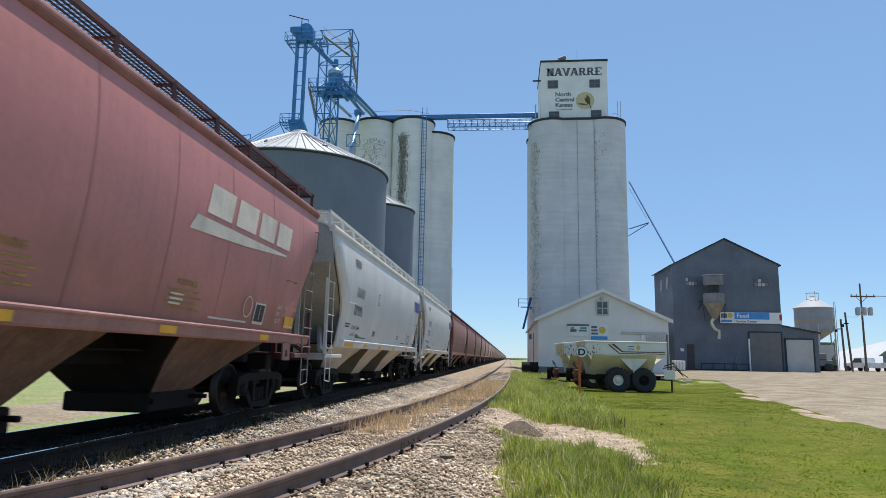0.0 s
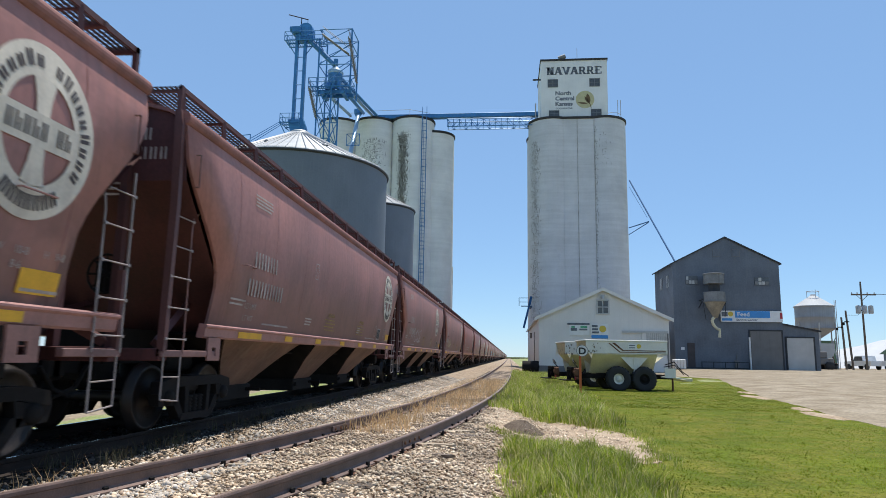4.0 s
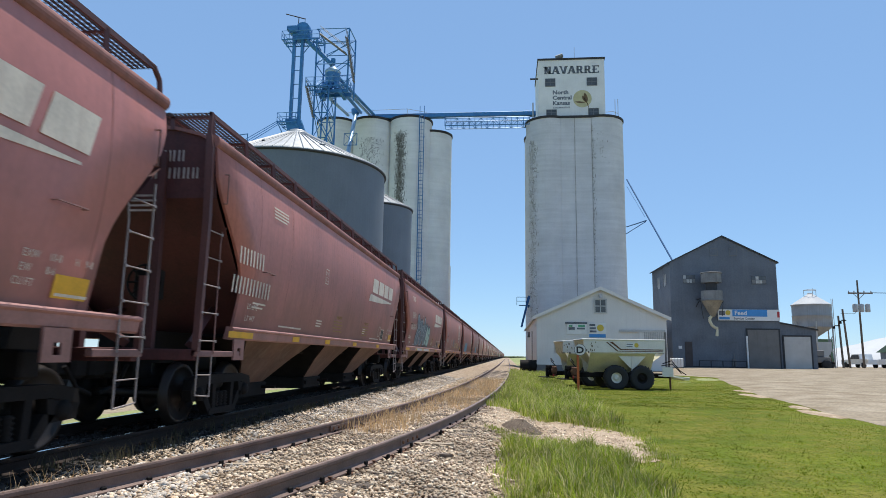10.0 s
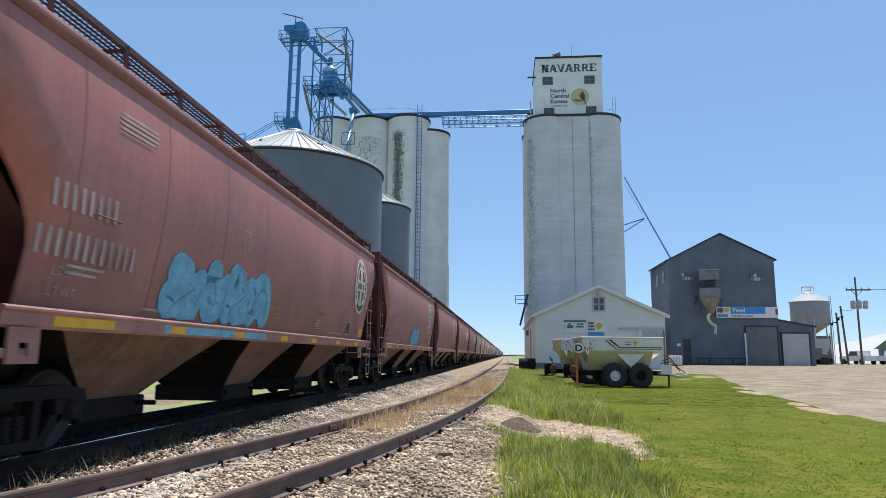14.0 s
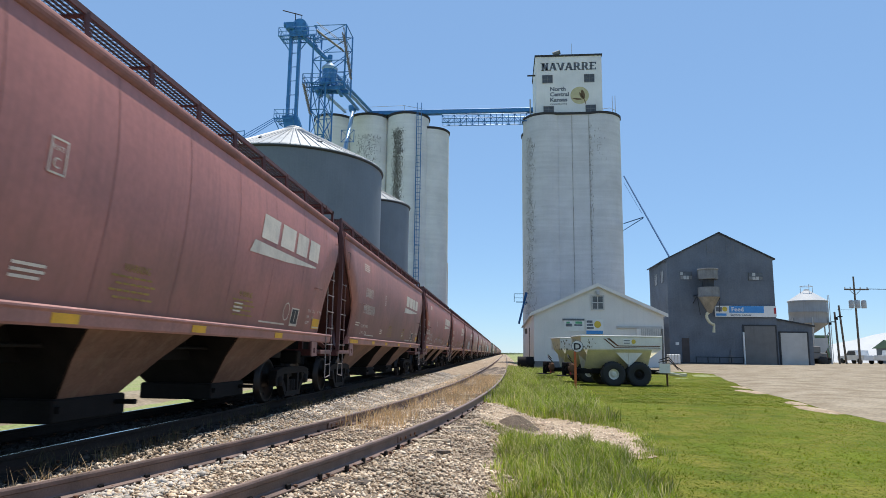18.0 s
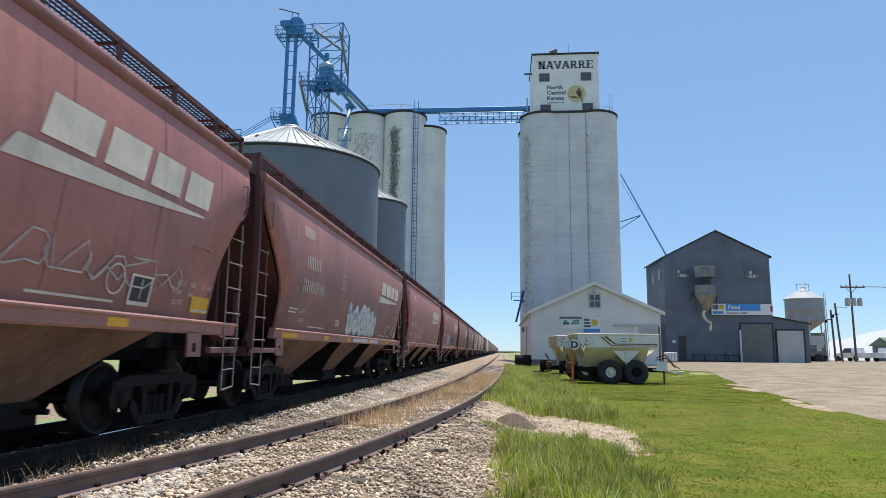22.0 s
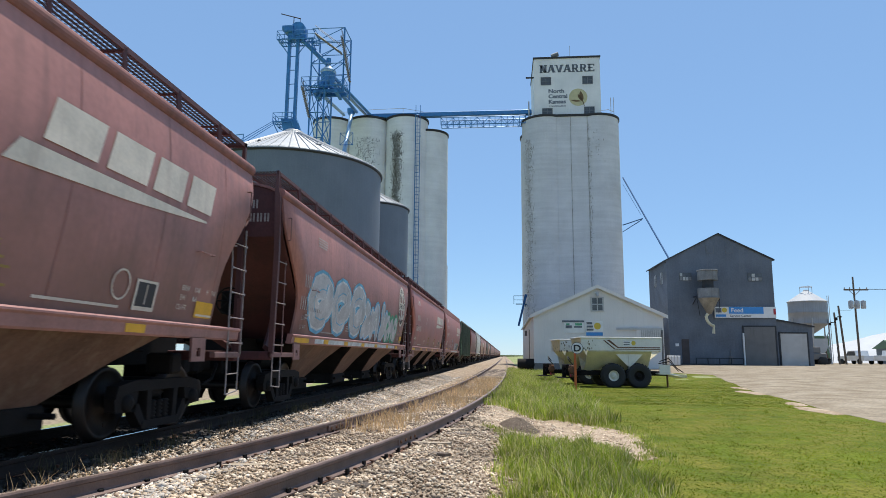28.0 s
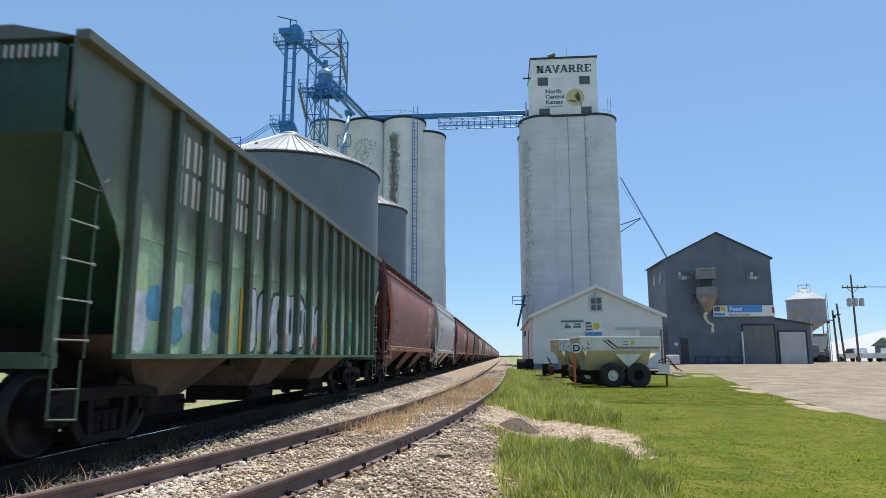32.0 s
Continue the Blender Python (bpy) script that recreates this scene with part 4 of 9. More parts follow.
for x0, x1, z0, z1, m in ((5.15, 7.1, 4.08, 4.25, INK), (5.45, 6.0, 3.55, 3.8, INK), (6.2, 6.9, 3.6, 3.75, INK), (6.3, 6.9, 3.8, 4.0, SPRAY_GREEN), (5.5, 5.8, 3.82, 3.98, SPRAY_GREEN)):
    part("sign_stripe", B().box(x0, x1, SY - 0.08, SY - 0.06, z0, z1), m, sgn)
sgn = part("sign_board", B().box(7.2, 8.75, SY - 0.06, SY - 0.02, 2.9, 4.2), SIGN_WHITE, shed, "white sign board with a yellow disc and blue band")
part("sign_disc", B().revolve([(0.3, -0.08), (0.3, -0.06)], 20, (8.25, SY, 3.75), "y", False), SIGN_GOLD, sgn)
part("sign_band", B().box(7.25, 8.7, SY - 0.08, SY - 0.06, 2.9, 3.2), SIGN_BLUE, sgn)
for x1, z0, z1 in ((7.8, 3.9, 4.1), (7.85, 3.62, 3.8), (7.9, 3.35, 3.52)):
    part("sign_stripe", B().box(7.3, x1, SY - 0.08, SY - 0.06, z0, z1), INK, sgn)


# ---- dark feed mill ----
mill = thing("feed_mill", "tall dark grey metal feed mill with a gable front", "mill building", (0, 0, 0))
FX0, FX1, FY, FZ0, FE, FXR, FR, FD = 17.35, 28.3, 72.0, -0.2, 11.4, 22.9, 14.15, 8.4
part("wall", B().prism(gable(FX0, FX1, FZ0, FE, FXR, FR), FY, FY + 0.2, "y"), BARN_GREY, mill)
part("wall", B().prism(gable(FX0, FX1, FZ0, FE, FXR, FR), FY + FD, FY + FD + 0.2, "y"), BARN_GREY, mill)
part("wall", B().box(FX0, FX0 + 0.2, FY + 0.2, FY + FD, FZ0, FE), BARN_GREY, mill)
part("wall", B().box(FX1 - 0.2, FX1, FY + 0.2, FY + FD, FZ0, FE), BARN_GREY, mill)
for xe in (FX0 - 0.25, FX1 + 0.25):
    dz = (FR - FE) / (FX1 - FXR)
    ze = FR - abs(xe - FXR) * dz
    part("roof", B().prism([(FXR, FR), (xe, ze), (xe, ze + 0.14), (FXR, FR + 0.16)], FY - 0.15, FY + FD + 0.35, "y"), BARN_DARK, mill)
ribs_front(mill, FX0, FX1, FY, 0.2, lambda x: FE + (FR - FE) * (1 - abs(x - FXR) / (FX1 - FXR)), 0.4, BARN_GREY, w=0.01, d=0.004)
ribs = B()
for k in range(20):
    ribs.box(FX0 - 0.02, FX0 + 0.005, FY + 0.3 + k * 0.41, FY + 0.35 + k * 0.41, 0.2, FE - 0.05)
part("rib", ribs, BARN_GREY, mill)
for wx0, wx1, wz0, wz1 in ((18.7, 19.95, 9.15, 10.0), (25.75, 27.2, 9.1, 9.9)):
    w = part("window", B().box(wx0, wx1, FY - 0.05, FY, wz0, wz1), GLASS_DARK, mill, "broken small-paned window")
    nx = 4
    for i in range(nx):
        for j in range(2):
            if j == 0 or (i + int(wx0)) % 4 == 2:
                a = wx0 + (wx1 - wx0) * i / nx
                c = wz0 + (wz1 - wz0) * j / 2
                part("pane", B().box(a + 0.03, a + (wx1 - wx0) / nx - 0.03, FY - 0.07, FY - 0.05, c + 0.03, c + (wz1 - wz0) / 2 - 0.03), SPLIT_GREY if (i + j) % 3 else DUST_TAN, w)
    part("window_frame", B().box(wx0 - 0.05, wx1 + 0.05, FY - 0.06, FY, wz1, wz1 + 0.04).box(wx0 - 0.05, wx1 + 0.05, FY - 0.06, FY, wz0 - 0.04, wz0), BARN_GREY, w)
for wy in (73.6, 76.6):
    w = part("window", B().box(FX0 - 0.05, FX0, wy, wy + 1.3, 9.0, 10.3), GLASS_DARK, mill)
    part("window_frame", B().box(FX0 - 0.07, FX0 - 0.05, wy, wy + 0.15, 9.0, 10.3).box(FX0 - 0.07, FX0 - 0.05, wy + 0.6, wy + 0.75, 9.0, 10.3), FRAME_PAINT, w)
for vx in (21.6, 23.6):
    part("louvre", B().box(vx, vx + 0.8, FY - 0.03, FY, 12.1, 12.9), BARN_DOOR, mill)
    part("louvre_slat", B().box(vx + 0.04, vx + 0.76, FY - 0.045, FY - 0.03, 12.14, 12.86), BARN_GREY, mill)
part("walk_door", B().box(18.6, 19.35, FY - 0.06, FY, 0.35, 2.95), DOOR_BROWN, mill)
part("door_sign", B().box(17.95, 18.3, FY - 0.05, FY, 2.2, 2.5), SIGN_WHITE, mill)
part("big_door", B().box(25.0, 28.1, FY - 0.08, FY, 0.1, 4.25), BARN_DOOR, mill, "grey roller door of the mill")
for k in range(17):
    part("door_slat", B().box(25.05, 28.05, FY - 0.1, FY - 0.08, 0.15 + k * 0.24, 0.34 + k * 0.24), BARN_DOOR, mill)
part("door_trim", B().box(24.85, 25.0, FY - 0.1, FY, 0.1, 4.4).box(28.1, 28.25, FY - 0.1, FY, 0.1, 4.4).box(25.0, 28.1, FY - 0.1, FY, 4.25, 4.4), BARN_DARK, mill)
part("bollard", B().tube((24.75, FY - 0.5, 0), (24.75, FY - 0.5, 3.6), 0.09, 8), SIGN_WHITE, mill)
part("plinth", B().box(FX0, 24.8, FY - 0.1, FY, -0.2, 0.42), BARN_DARK, mill)
part("meter_box", B().box(23.3, 23.7, FY - 0.2, FY, 0.5, 1.2).tube((23.5, FY - 0.15, 1.2), (23.5, FY - 0.15, 1.8), 0.04, 6), BARN_DOOR, mill)
part("dock_rail", B().box(19.8, 24.6, FY - 0.6, FY - 0.5, 0.95, 1.03), BARN_DARK, mill)
for k in range(5):
    part("dock_post", B().box(19.8 + k * 1.18, 19.88 + k * 1.18, FY - 0.6, FY - 0.52, -0.1, 0.95), BARN_DARK, mill)
ms = part("sign_board", B().box(22.05, 28.25, FY - 0.3, FY - 0.2, 5.2, 6.35), SIGN_WHITE, mill, "long white and blue shop sign")
part("sign_blue_band", B().box(23.5, 27.0, FY - 0.325, FY - 0.302, 5.62, 6.33), SIGN_BLUE, ms)
part("sign_red_end", B().box(28.0, 28.24, FY - 0.325, FY - 0.302, 5.55, 6.15), SIGN_RED, ms)
part("sign_badge", B().box(22.15, 22.75, FY - 0.32, FY - 0.302, 5.75, 6.2), INK, ms)
part("sign_badge", B().revolve([(0.26, -0.325), (0.26, -0.302)], 18, (23.05, FY, 6.0), "y", False), SIGN_GOLD, ms)
part("sign_badge", B().box(22.15, 23.2, FY - 0.32, FY - 0.302, 5.3, 5.55), SIGN_BLUE, ms)
wall_text("Feed", 23.7, 5.78, 0.62, 1.05, FY - 0.325, ms, SIGN_WHITE, 0.012, "LEFT")
wall_text("Service Center", 23.6, 5.3, 0.32, 1.1, FY - 0.3, ms, INK, 0.006, "LEFT")
# lean-to garage
part("leanto_wall", B().prism([(28.3, -0.2), (32.0, -0.2), (32.0, 4.3), (28.3, 5.0)], FY + 0.4, FY + 0.6, "y"), BARN_GREY, mill)
part("leanto_side", B().box(31.8, 32.0, FY + 0.6, FY + 8, -0.2, 4.3), BARN_GREY, mill)
part("leanto_roof", B().prism([(28.3, 5.0), (32.2, 4.26), (32.2, 4.4), (28.3, 5.14)], FY + 0.2, FY + 8.2, "y"), BARN_DARK, mill)
part("garage_door", B().box(28.75, 31.4, FY + 0.33, FY + 0.4, 0.1, 3.6), DOOR_WHITE, mill, "dusty white roller door")
for k in range(14):
    part("door_slat", B().box(28.8, 31.35, FY + 0.31, FY + 0.33, 0.15 + k * 0.245, 0.36 + k * 0.245), DOOR_WHITE, mill)
part("door_trim", B().box(28.6, 28.75, FY + 0.3, FY + 0.4, 0.1, 3.75).box(31.4, 31.55, FY + 0.3, FY + 0.4, 0.1, 3.75).box(28.75, 31.4, FY + 0.3, FY + 0.4, 3.6, 3.75), BARN_DARK, mill)

cyc = thing("dust_cyclone", "dusty sheet-metal cyclone hung on the mill wall", "dust collector", (21.15, FY - 1.5, 0))
part("upper_drum", B().revolve([(1.0, 9.0), (1.0, 10.05)], 28), DUST_TAN, cyc)
part("neck", B().revolve([(0.56, 8.1), (0.56, 9.0)], 24), BARN_DARK, cyc)
part("lower_drum", B().revolve([(1.06, 7.15), (1.06, 8.15)], 28), DUST_TAN, cyc)
part("cone", B().revolve([(1.06, 7.15), (0.2, 5.5)], 28), CONE_TAN, cyc)
part("hoop", B().revolve([(1.06, 7.1), (1.1, 7.1), (1.1, 7.25), (1.06, 7.25)], 28, caps=False), DUST_TAN, cyc)
part("hoop", B().revolve([(1.0, 9.95), (1.05, 9.95), (1.05, 10.08), (1.0, 10.08)], 28, caps=False), DUST_TAN, cyc)
part("hose", B().line([(-0.1, 0, 5.6), (-0.35, 0, 5.3), (-0.3, 0, 4.95), (-0.12, 0, 4.6), (0.12, 0, 4.4), (0.3, 0, 4.3), (0.42, 0, 4.36)], 0.15, 10), TANK_CREAM, cyc)
part("hose_sock", B().tube((0.4, 0, 4.4), (0.3, 0, 3.5), 0.09, 8, 0.16), TANK_CREAM, cyc)
part("bracket", B().tube((-1.2, 0.2, 7.2), (-1.2, 1.6, 6.6), 0.05, 6).tube((1.2, 0.2, 7.2), (1.2, 1.6, 6.6), 0.05, 6).tube((-1.1, 0.3, 7.4), (-1.1, 1.6, 7.4), 0.06, 6).tube((1.1, 0.3, 7.4), (1.1, 1.6, 7.4), 0.06, 6)
     .tube((-1.15, 0.1, 7.2), (-0.95, 0, 5.3), 0.035, 5).tube((1.15, 0.1, 7.2), (0.95, 0, 5.6), 0.035, 5), BARN_DARK, cyc)


# ---- steel bins and concrete silos beyond the train ----
def steel_bin(name, cx, cy, r, ze, zt, label, seams=28, z0=-0.4, roof_m=None):
    t = thing(name, label, "grain bin", (cx, cy, 0))
    prof = [(r, z0)]
    z = z0
    while z < ze:
        prof += [(r + 0.02, z + 0.12), (r, z + 0.24)]
        z += 0.28
    prof.append((r, ze))
    part("body", B().revolve(prof, 72, caps=False), STEEL_BIN, t)
    roof = part("roof", B().revolve([(r + 0.15, ze - 0.05), (r + 0.15, ze + 0.06), (1.2, zt - 0.25), (0.9, zt)], 72, smooth=False), roof_m or BIN_ROOF, t)
    for k in range(seams):
        a = 2 * math.pi * k / seams
        part("roof_rib", B().bar((math.cos(a) * (r + 0.12), math.sin(a) * (r + 0.12), ze + 0.08), (math.cos(a) * 1.2, math.sin(a) * 1.2, zt - 0.2), 0.07), roof_m or BIN_RIB, roof)
    part("eave_ring", B().revolve([(r + 0.02, ze - 0.16), (r + 0.13, ze - 0.12), (r + 0.17, ze + 0.0), (r, ze + 0.03)], 72, caps=False), BARN_DARK, t)
    return t


bin1 = steel_bin("grain_bin", -18.75, 55.0, 7.9, 16.75, 20.6, "large grey corrugated steel grain bin with a bright conical roof", 64)
bin2 = steel_bin("grain_bin", -15.2, 72.0, 4.4, 17.3, 19.4, "smaller dark steel grain bin beside the concrete silos", 20, roof_m=BIN_ROOF_DULL)
part("peak_cap", B().revolve([(0.95, 20.3), (0.95, 20.65), (0.7, 20.8)], 24), BIN_ROOF, bin1)
for a in (40, 95, 150, 215, 262, 310):
    rr = 5.6
    part("roof_vent", B().tube((math.cos(radians(a)) * rr, math.sin(radians(a)) * rr, 17.6), (math.cos(radians(a)) * rr, math.sin(radians(a)) * rr, 18.1), 0.18, 12).revolve([(0.28, 18.05), (0.18, 18.2), (0.05, 18.25)], 12, (math.cos(radians(a)) * rr, math.sin(radians(a)) * rr, 0)), STEEL_BIN, bin1)
rail_pts = [(math.cos(radians(a)) * 7.6, math.sin(radians(a)) * 7.6) for a in range(195, 262, 8)]
part("roof_guard", B().line([(x, y, 18.0) for x, y in rail_pts], 0.04, 5).line([(x, y, 17.5) for x, y in rail_pts], 0.03, 5), BLUE_STEEL, bin1)
for x, y in rail_pts:
    part("guard_post", B().bar((x, y, 16.7), (x, y, 18.0), 0.05), BLUE_STEEL, bin1)
for k in range(4):
    part("roof_ladder", B().bar((-5.5 + 0.5 * (k % 2), -4.6 + 0.5 * (k // 2), 17.0), (-1.4 + 0.3 * (k % 2), -1.2 + 0.3 * (k // 2), 21.4), 0.05), BLUE_STEEL, bin1)

annex = thing("silo_annex", "row of tall pale concrete silos with dark caps", "grain silos", (0, 0, 0))
AT = 39.6
ANNEX = ((-28.6, 104.2, 3.3), (-22.45, 104.2, 3.3), (-16.0, 104.2, 3.5))
for cx, cy, r in ANNEX:
    silo_cylinder(annex, cx, cy, r, AT, CONCRETE_PALE)
for cx, cy, r in ((-12.6, 106.4, 3.25),):
    silo_cylinder(annex, cx, cy, r, AT - 1.75, CONCRETE_PALE)
silo_cylinder(annex, -31.0, 108, 3.0, AT - 2.0)
for cx in (-28.6, -22.45, -16.0):
    silo_cylinder(annex, cx, 111.5, 3.4, AT)
part("roof_deck", B().box(-28, -14, 104, 112, AT - 0.2, AT + 0.1), CONCRETE, annex)
part("small_leg", B().box(-10.2, -9.85, 113, 113.4, -0.4, 16.5), FRAME_PAINT, annex)
rx = [(-26.5, 102, AT + 1.1), (-22.2, 101.3, AT + 1.15), (-16.2, 101.0, AT + 1.15), (-13.2, 102.6, AT + 1.1)]
part("roof_rail", B().line(rx, 0.035, 5), FRAME_PAINT, annex)
for p in rx:
    part("rail_post", B().bar((p[0], p[1], AT), p, 0.05), FRAME_PAINT, annex)
# caged ladder on the third silo
LX, LY = -13.75, 101.0
lad = thing("caged_ladder", "tall dark blue caged ladder fixed to a concrete silo", "ladder", (LX, LY, 0))
for sx in (-0.35, 0.35):
    part("ladder_rail", B().bar((sx, 0, 2), (sx, 0, AT + 1.6), 0.07), BLUE_STEEL, lad)
rung = B().bar((-0.35, 0, 0), (0.35, 0, 0), 0.035).mesh("rung", BLUE_STEEL)
for k in range(62):
    ob = new("rung", rung)
    ob.parent, ob.location = lad, (0, 0, 2.4 + k * 0.61)
hoop = B().line([(0.42 * math.cos(radians(a)), -0.1 + 0.65 * -math.sin(radians(a)), 0) for a in range(0, 181, 30)], 0.03, 4).mesh("cage_hoop", BLUE_STEEL)
for k in range(30):
    ob = new("cage_hoop", hoop)
    ob.parent, ob.location = lad, (0, 0, 4.5 + k * 1.2)
for a in (30, 90, 150):
    part("cage_strap", B().bar((0.42 * math.cos(radians(a)), -0.1 - 0.65 * math.sin(radians(a)), 4.5), (0.42 * math.cos(radians(a)), -0.1 - 0.65 * math.sin(radians(a)), 39.3), 0.035), BLUE_STEEL, lad)
for k in range(8):
    part("standoff", B().bar((-0.35, 0, 4 + k * 4.6), (-0.35, 1.2, 4 + k * 4.6), 0.06).bar((0.35, 0, 4 + k * 4.6), (0.35, 1.2, 4 + k * 4.6), 0.06), BLUE_STEEL, lad)

# overhead conveyor bridge between the silos and the elevator
bridge = thing("conveyor_bridge", "blue steel conveyor gallery between the silos and the elevator", "conveyor", (0, 0, 0))
BXA, BXB, BYY = -22.5, 4.6, 102.6
part("conveyor_trunk", B().box(BXA, BXB, BYY - 0.5, BYY + 0.5, 39.72, 40.42, 0.05), BLUE_STEEL, bridge)
TXA = -10.1
for zz in (38.05, 39.32):
    for yy in (BYY - 0.8, BYY + 0.8):
        part("chord", B().bar((TXA, yy, zz), (3.6, yy, zz), 0.12), BLUE_STEEL, bridge)
for k in range(15):
    x = TXA + k * (3.6 - TXA) / 14
    for yy in (BYY - 0.8, BYY + 0.8):
        part("truss_post", B().bar((x, yy, 38.05), (x, yy, 39.32), 0.07), BLUE_STEEL, bridge)
        if k < 14:
            x2 = x + (3.6 - TXA) / 14
            part("truss_diagonal", B().bar((x, yy, 38.05 if k % 2 else 39.32), (x2, yy, 39.32 if k % 2 else 38.05), 0.055), BLUE_STEEL, bridge)
    if k % 2 == 0:
        part("hanger", B().bar((x, BYY, 39.3), (x, BYY, 39.8), 0.12), BLUE_STEEL, bridge)

# bucket-elevator leg with its support tower
leg = thing("bucket_elevator", "blue twin-trunk bucket elevator with a rounded head and platforms", "bucket elevator", (0, 0, 0))
LGY = 78.0
for lx in (-27.6, -26.5):
    part("trunk", B().box(lx - 0.17, lx + 0.17, LGY - 0.25, LGY + 0.25, -0.3, 41.6), BLUE_STEEL, leg)
for k in range(10):
    part("trunk_tie", B().bar((-27.5, LGY, 24 + k * 1.9), (-26.6, LGY, 24 + k * 1.9), 0.09), BLUE_STEEL, leg)
head = part("head", B().revolve([(0.3, -0.6), (0.95, -0.55), (1.0, 0.0), (0.95, 0.55), (0.3, 0.6)], 22, (-26.45, LGY, 42.75), "y", False).box(-27.8, -25.4, LGY - 0.5, LGY + 0.5, 41.4, 42.5, 0.1), BLUE_STEEL, leg)
part("motor", B().tube((-28.5, LGY - 0.3, 42.95), (-27.4, LGY - 0.3, 42.95), 0.4, 14).box(-28.2, -27.0, LGY - 0.8, LGY + 0.4, 42.2, 43.2, 0.08), BLUE_STEEL, head)
part("jib", B().bar((-27.2, LGY, 43), (-27.2, LGY, 44.75), 0.08).bar((-28.95, LGY, 45.2), (-26.3, LGY, 44.4), 0.1).bar((-26.35, LGY, 43.6), (-26.35, LGY, 44.5), 0.05), STEEL_BLACK, head)


def platform(parent, x0, x1, y0, y1, z, rails="nsew", h=1.1):
    deck = B()
    m = int((x1 - x0) / 0.3)
    for k in range(m + 1):
        x = x0 + (x1 - x0) * k / m
        deck.box(x - 0.035, x + 0.035, y0, y1, z - 0.04, z)
    for yy in (y0, (y0 + y1) / 2, y1):
        deck.box(x0, x1, yy - 0.05, yy + 0.05, z - 0.16, z - 0.04)
    part("deck", deck, BLUE_STEEL, parent, "open bar-grating deck")
    cs = [(x0, y0), (x1, y0), (x1, y1), (x0, y1)]
    for k in range(4):
        p, q = cs[k], cs[(k + 1) % 4]
        for zz in (z + h, z + h * 0.5):
            part("guard_rail", B().bar((*p, zz), (*q, zz), 0.055), BLUE_STEEL, parent)
        m = max(1, round((Vector(q) - Vector(p)).length / 1.1))
        for i in range(m):
            x, y = p[0] + (q[0] - p[0]) * i / m, p[1] + (q[1] - p[1]) * i / m
            part("guard_post", B().bar((x, y, z), (x, y, z + h), 0.055), BLUE_STEEL, parent)


platform(leg, -29.0, -24.0, LGY - 1.0, LGY + 1.0, 41.2)
for pa, pb in ((-28.8, -27.6), (-24.6, -26.5)):
    part("platform_brace", B().bar((pa, LGY - 0.9, 41.1), (pb, LGY - 0.1, 39.3), 0.09), BLUE_STEEL, leg)

tower = thing("support_tower", "blue lattice support tower with stairs and a grain distributor", "lattice tower", (0, 0, 0))
TX0, TX1, TY0, TY1 = -24.3, -20.1, 77.0, 80.5
levels = [0, 5, 10, 15, 20, 24.5, 27.8, 31.1, 34.4, 37.6, 40.4, 42.4]
TXM = -22.5             # the tower is narrower below its platform
for x in (TX0, TXM, TX1):
    for y in (TY0, TY1):
        part("tower_leg", B().bar((x, y, 34.0 if x == TX1 else -0.3), (x, y, 34.6 if x == TXM else 42.4 if x == TX1 or y == TY1 else 41), 0.15), BLUE_STEEL, tower)
for a, b2 in zip(levels, levels[1:]):
    x1 = TX1 if a > 34 else TXM
    for (p, q) in (((TX0, TY0), (x1, TY0)), ((x1, TY0), (x1, TY1)), ((TX0, TY1), (x1, TY1)), ((TX0, TY0), (TX0, TY1))):
        part("horizontal", B().bar((*p, b2), (*q, b2), 0.1), BLUE_STEEL, tower)
        if b2 > 20:
            part("diagonal", B().bar((*p, a), (*q, b2), 0.08), BLUE_STEEL, tower)
            if b2 < 36:
                part("diagonal", B().bar((*q, a), (*p, b2), 0.08), BLUE_STEEL, tower)
platform(tower, -25.4, -20.1, 76.6, 79.6, 34.6)
part("platform_beam", B().box(-24.3, -20.1, 77.6, 77.9, 34.0, 34.45).box(-24.3, -20.1, 79.0, 79.3, 34.0, 34.45).box(-23.9, -23.5, 77.0, 79.6, 33.7, 34.1).box(-21.2, -20.8, 77.0, 79.6, 33.7, 34.1), BLUE_STEEL, tower)
dist = part("distributor", B().revolve([(0.15, 38.5), (0.25, 38.0), (1.0, 37.3), (1.05, 37.1), (0.95, 36.9)], 22, (-22.5, 78.6, 0)), BLUE_PALE, tower)
part("distributor_legs", B().tube((-22.9, 78.3, 36.4), (-23.2, 78, 34.6), 0.28, 8).tube((-22.1, 78.3, 36.4), (-21.8, 78, 34.6), 0.28, 8).tube((-22.5, 78.3, 36.4), (-22.5, 77.9, 34.6), 0.25, 8), BLUE_STEEL, tower)
part("head_spout", B().tube((-25.9, LGY, 41.4), (-22.6, 78.6, 38.2), 0.33, 10).tube((-22.5, 78.6, 39.0), (-22.5, 78.6, 38.2), 0.3, 10), BLUE_STEEL, tower)
part("distributor_body", B().revolve([(0.95, 36.9), (0.9, 36.0), (0.55, 35.2)], 22, (-22.5, 78.6, 0)), BLUE_STEEL, tower)
for p, q, rad, mm in (((-22.0, 78.5, 36.7), (-21.7, 101.2, 39.9), 0.24, BLUE_STEEL), ((-22.2, 78.5, 36.2), (-22.4, 101.2, 39.9), 0.24, BLUE_PALE), ((-21.6, 78.3, 35.1), (-23.9, 101.0, 40.3), 0.26, BLUE_STEEL),
                      ((-22.5, 78.0, 33.3), (-26.0, 101.0, 39.9), 0.24, BLUE_PALE), ((-23.4, 78.6, 35.8), (-23.6, 78.0, 33.4), 0.22, BLUE_STEEL)):
    part("spout", B().tube(p, q, rad, 10), mm, tower)
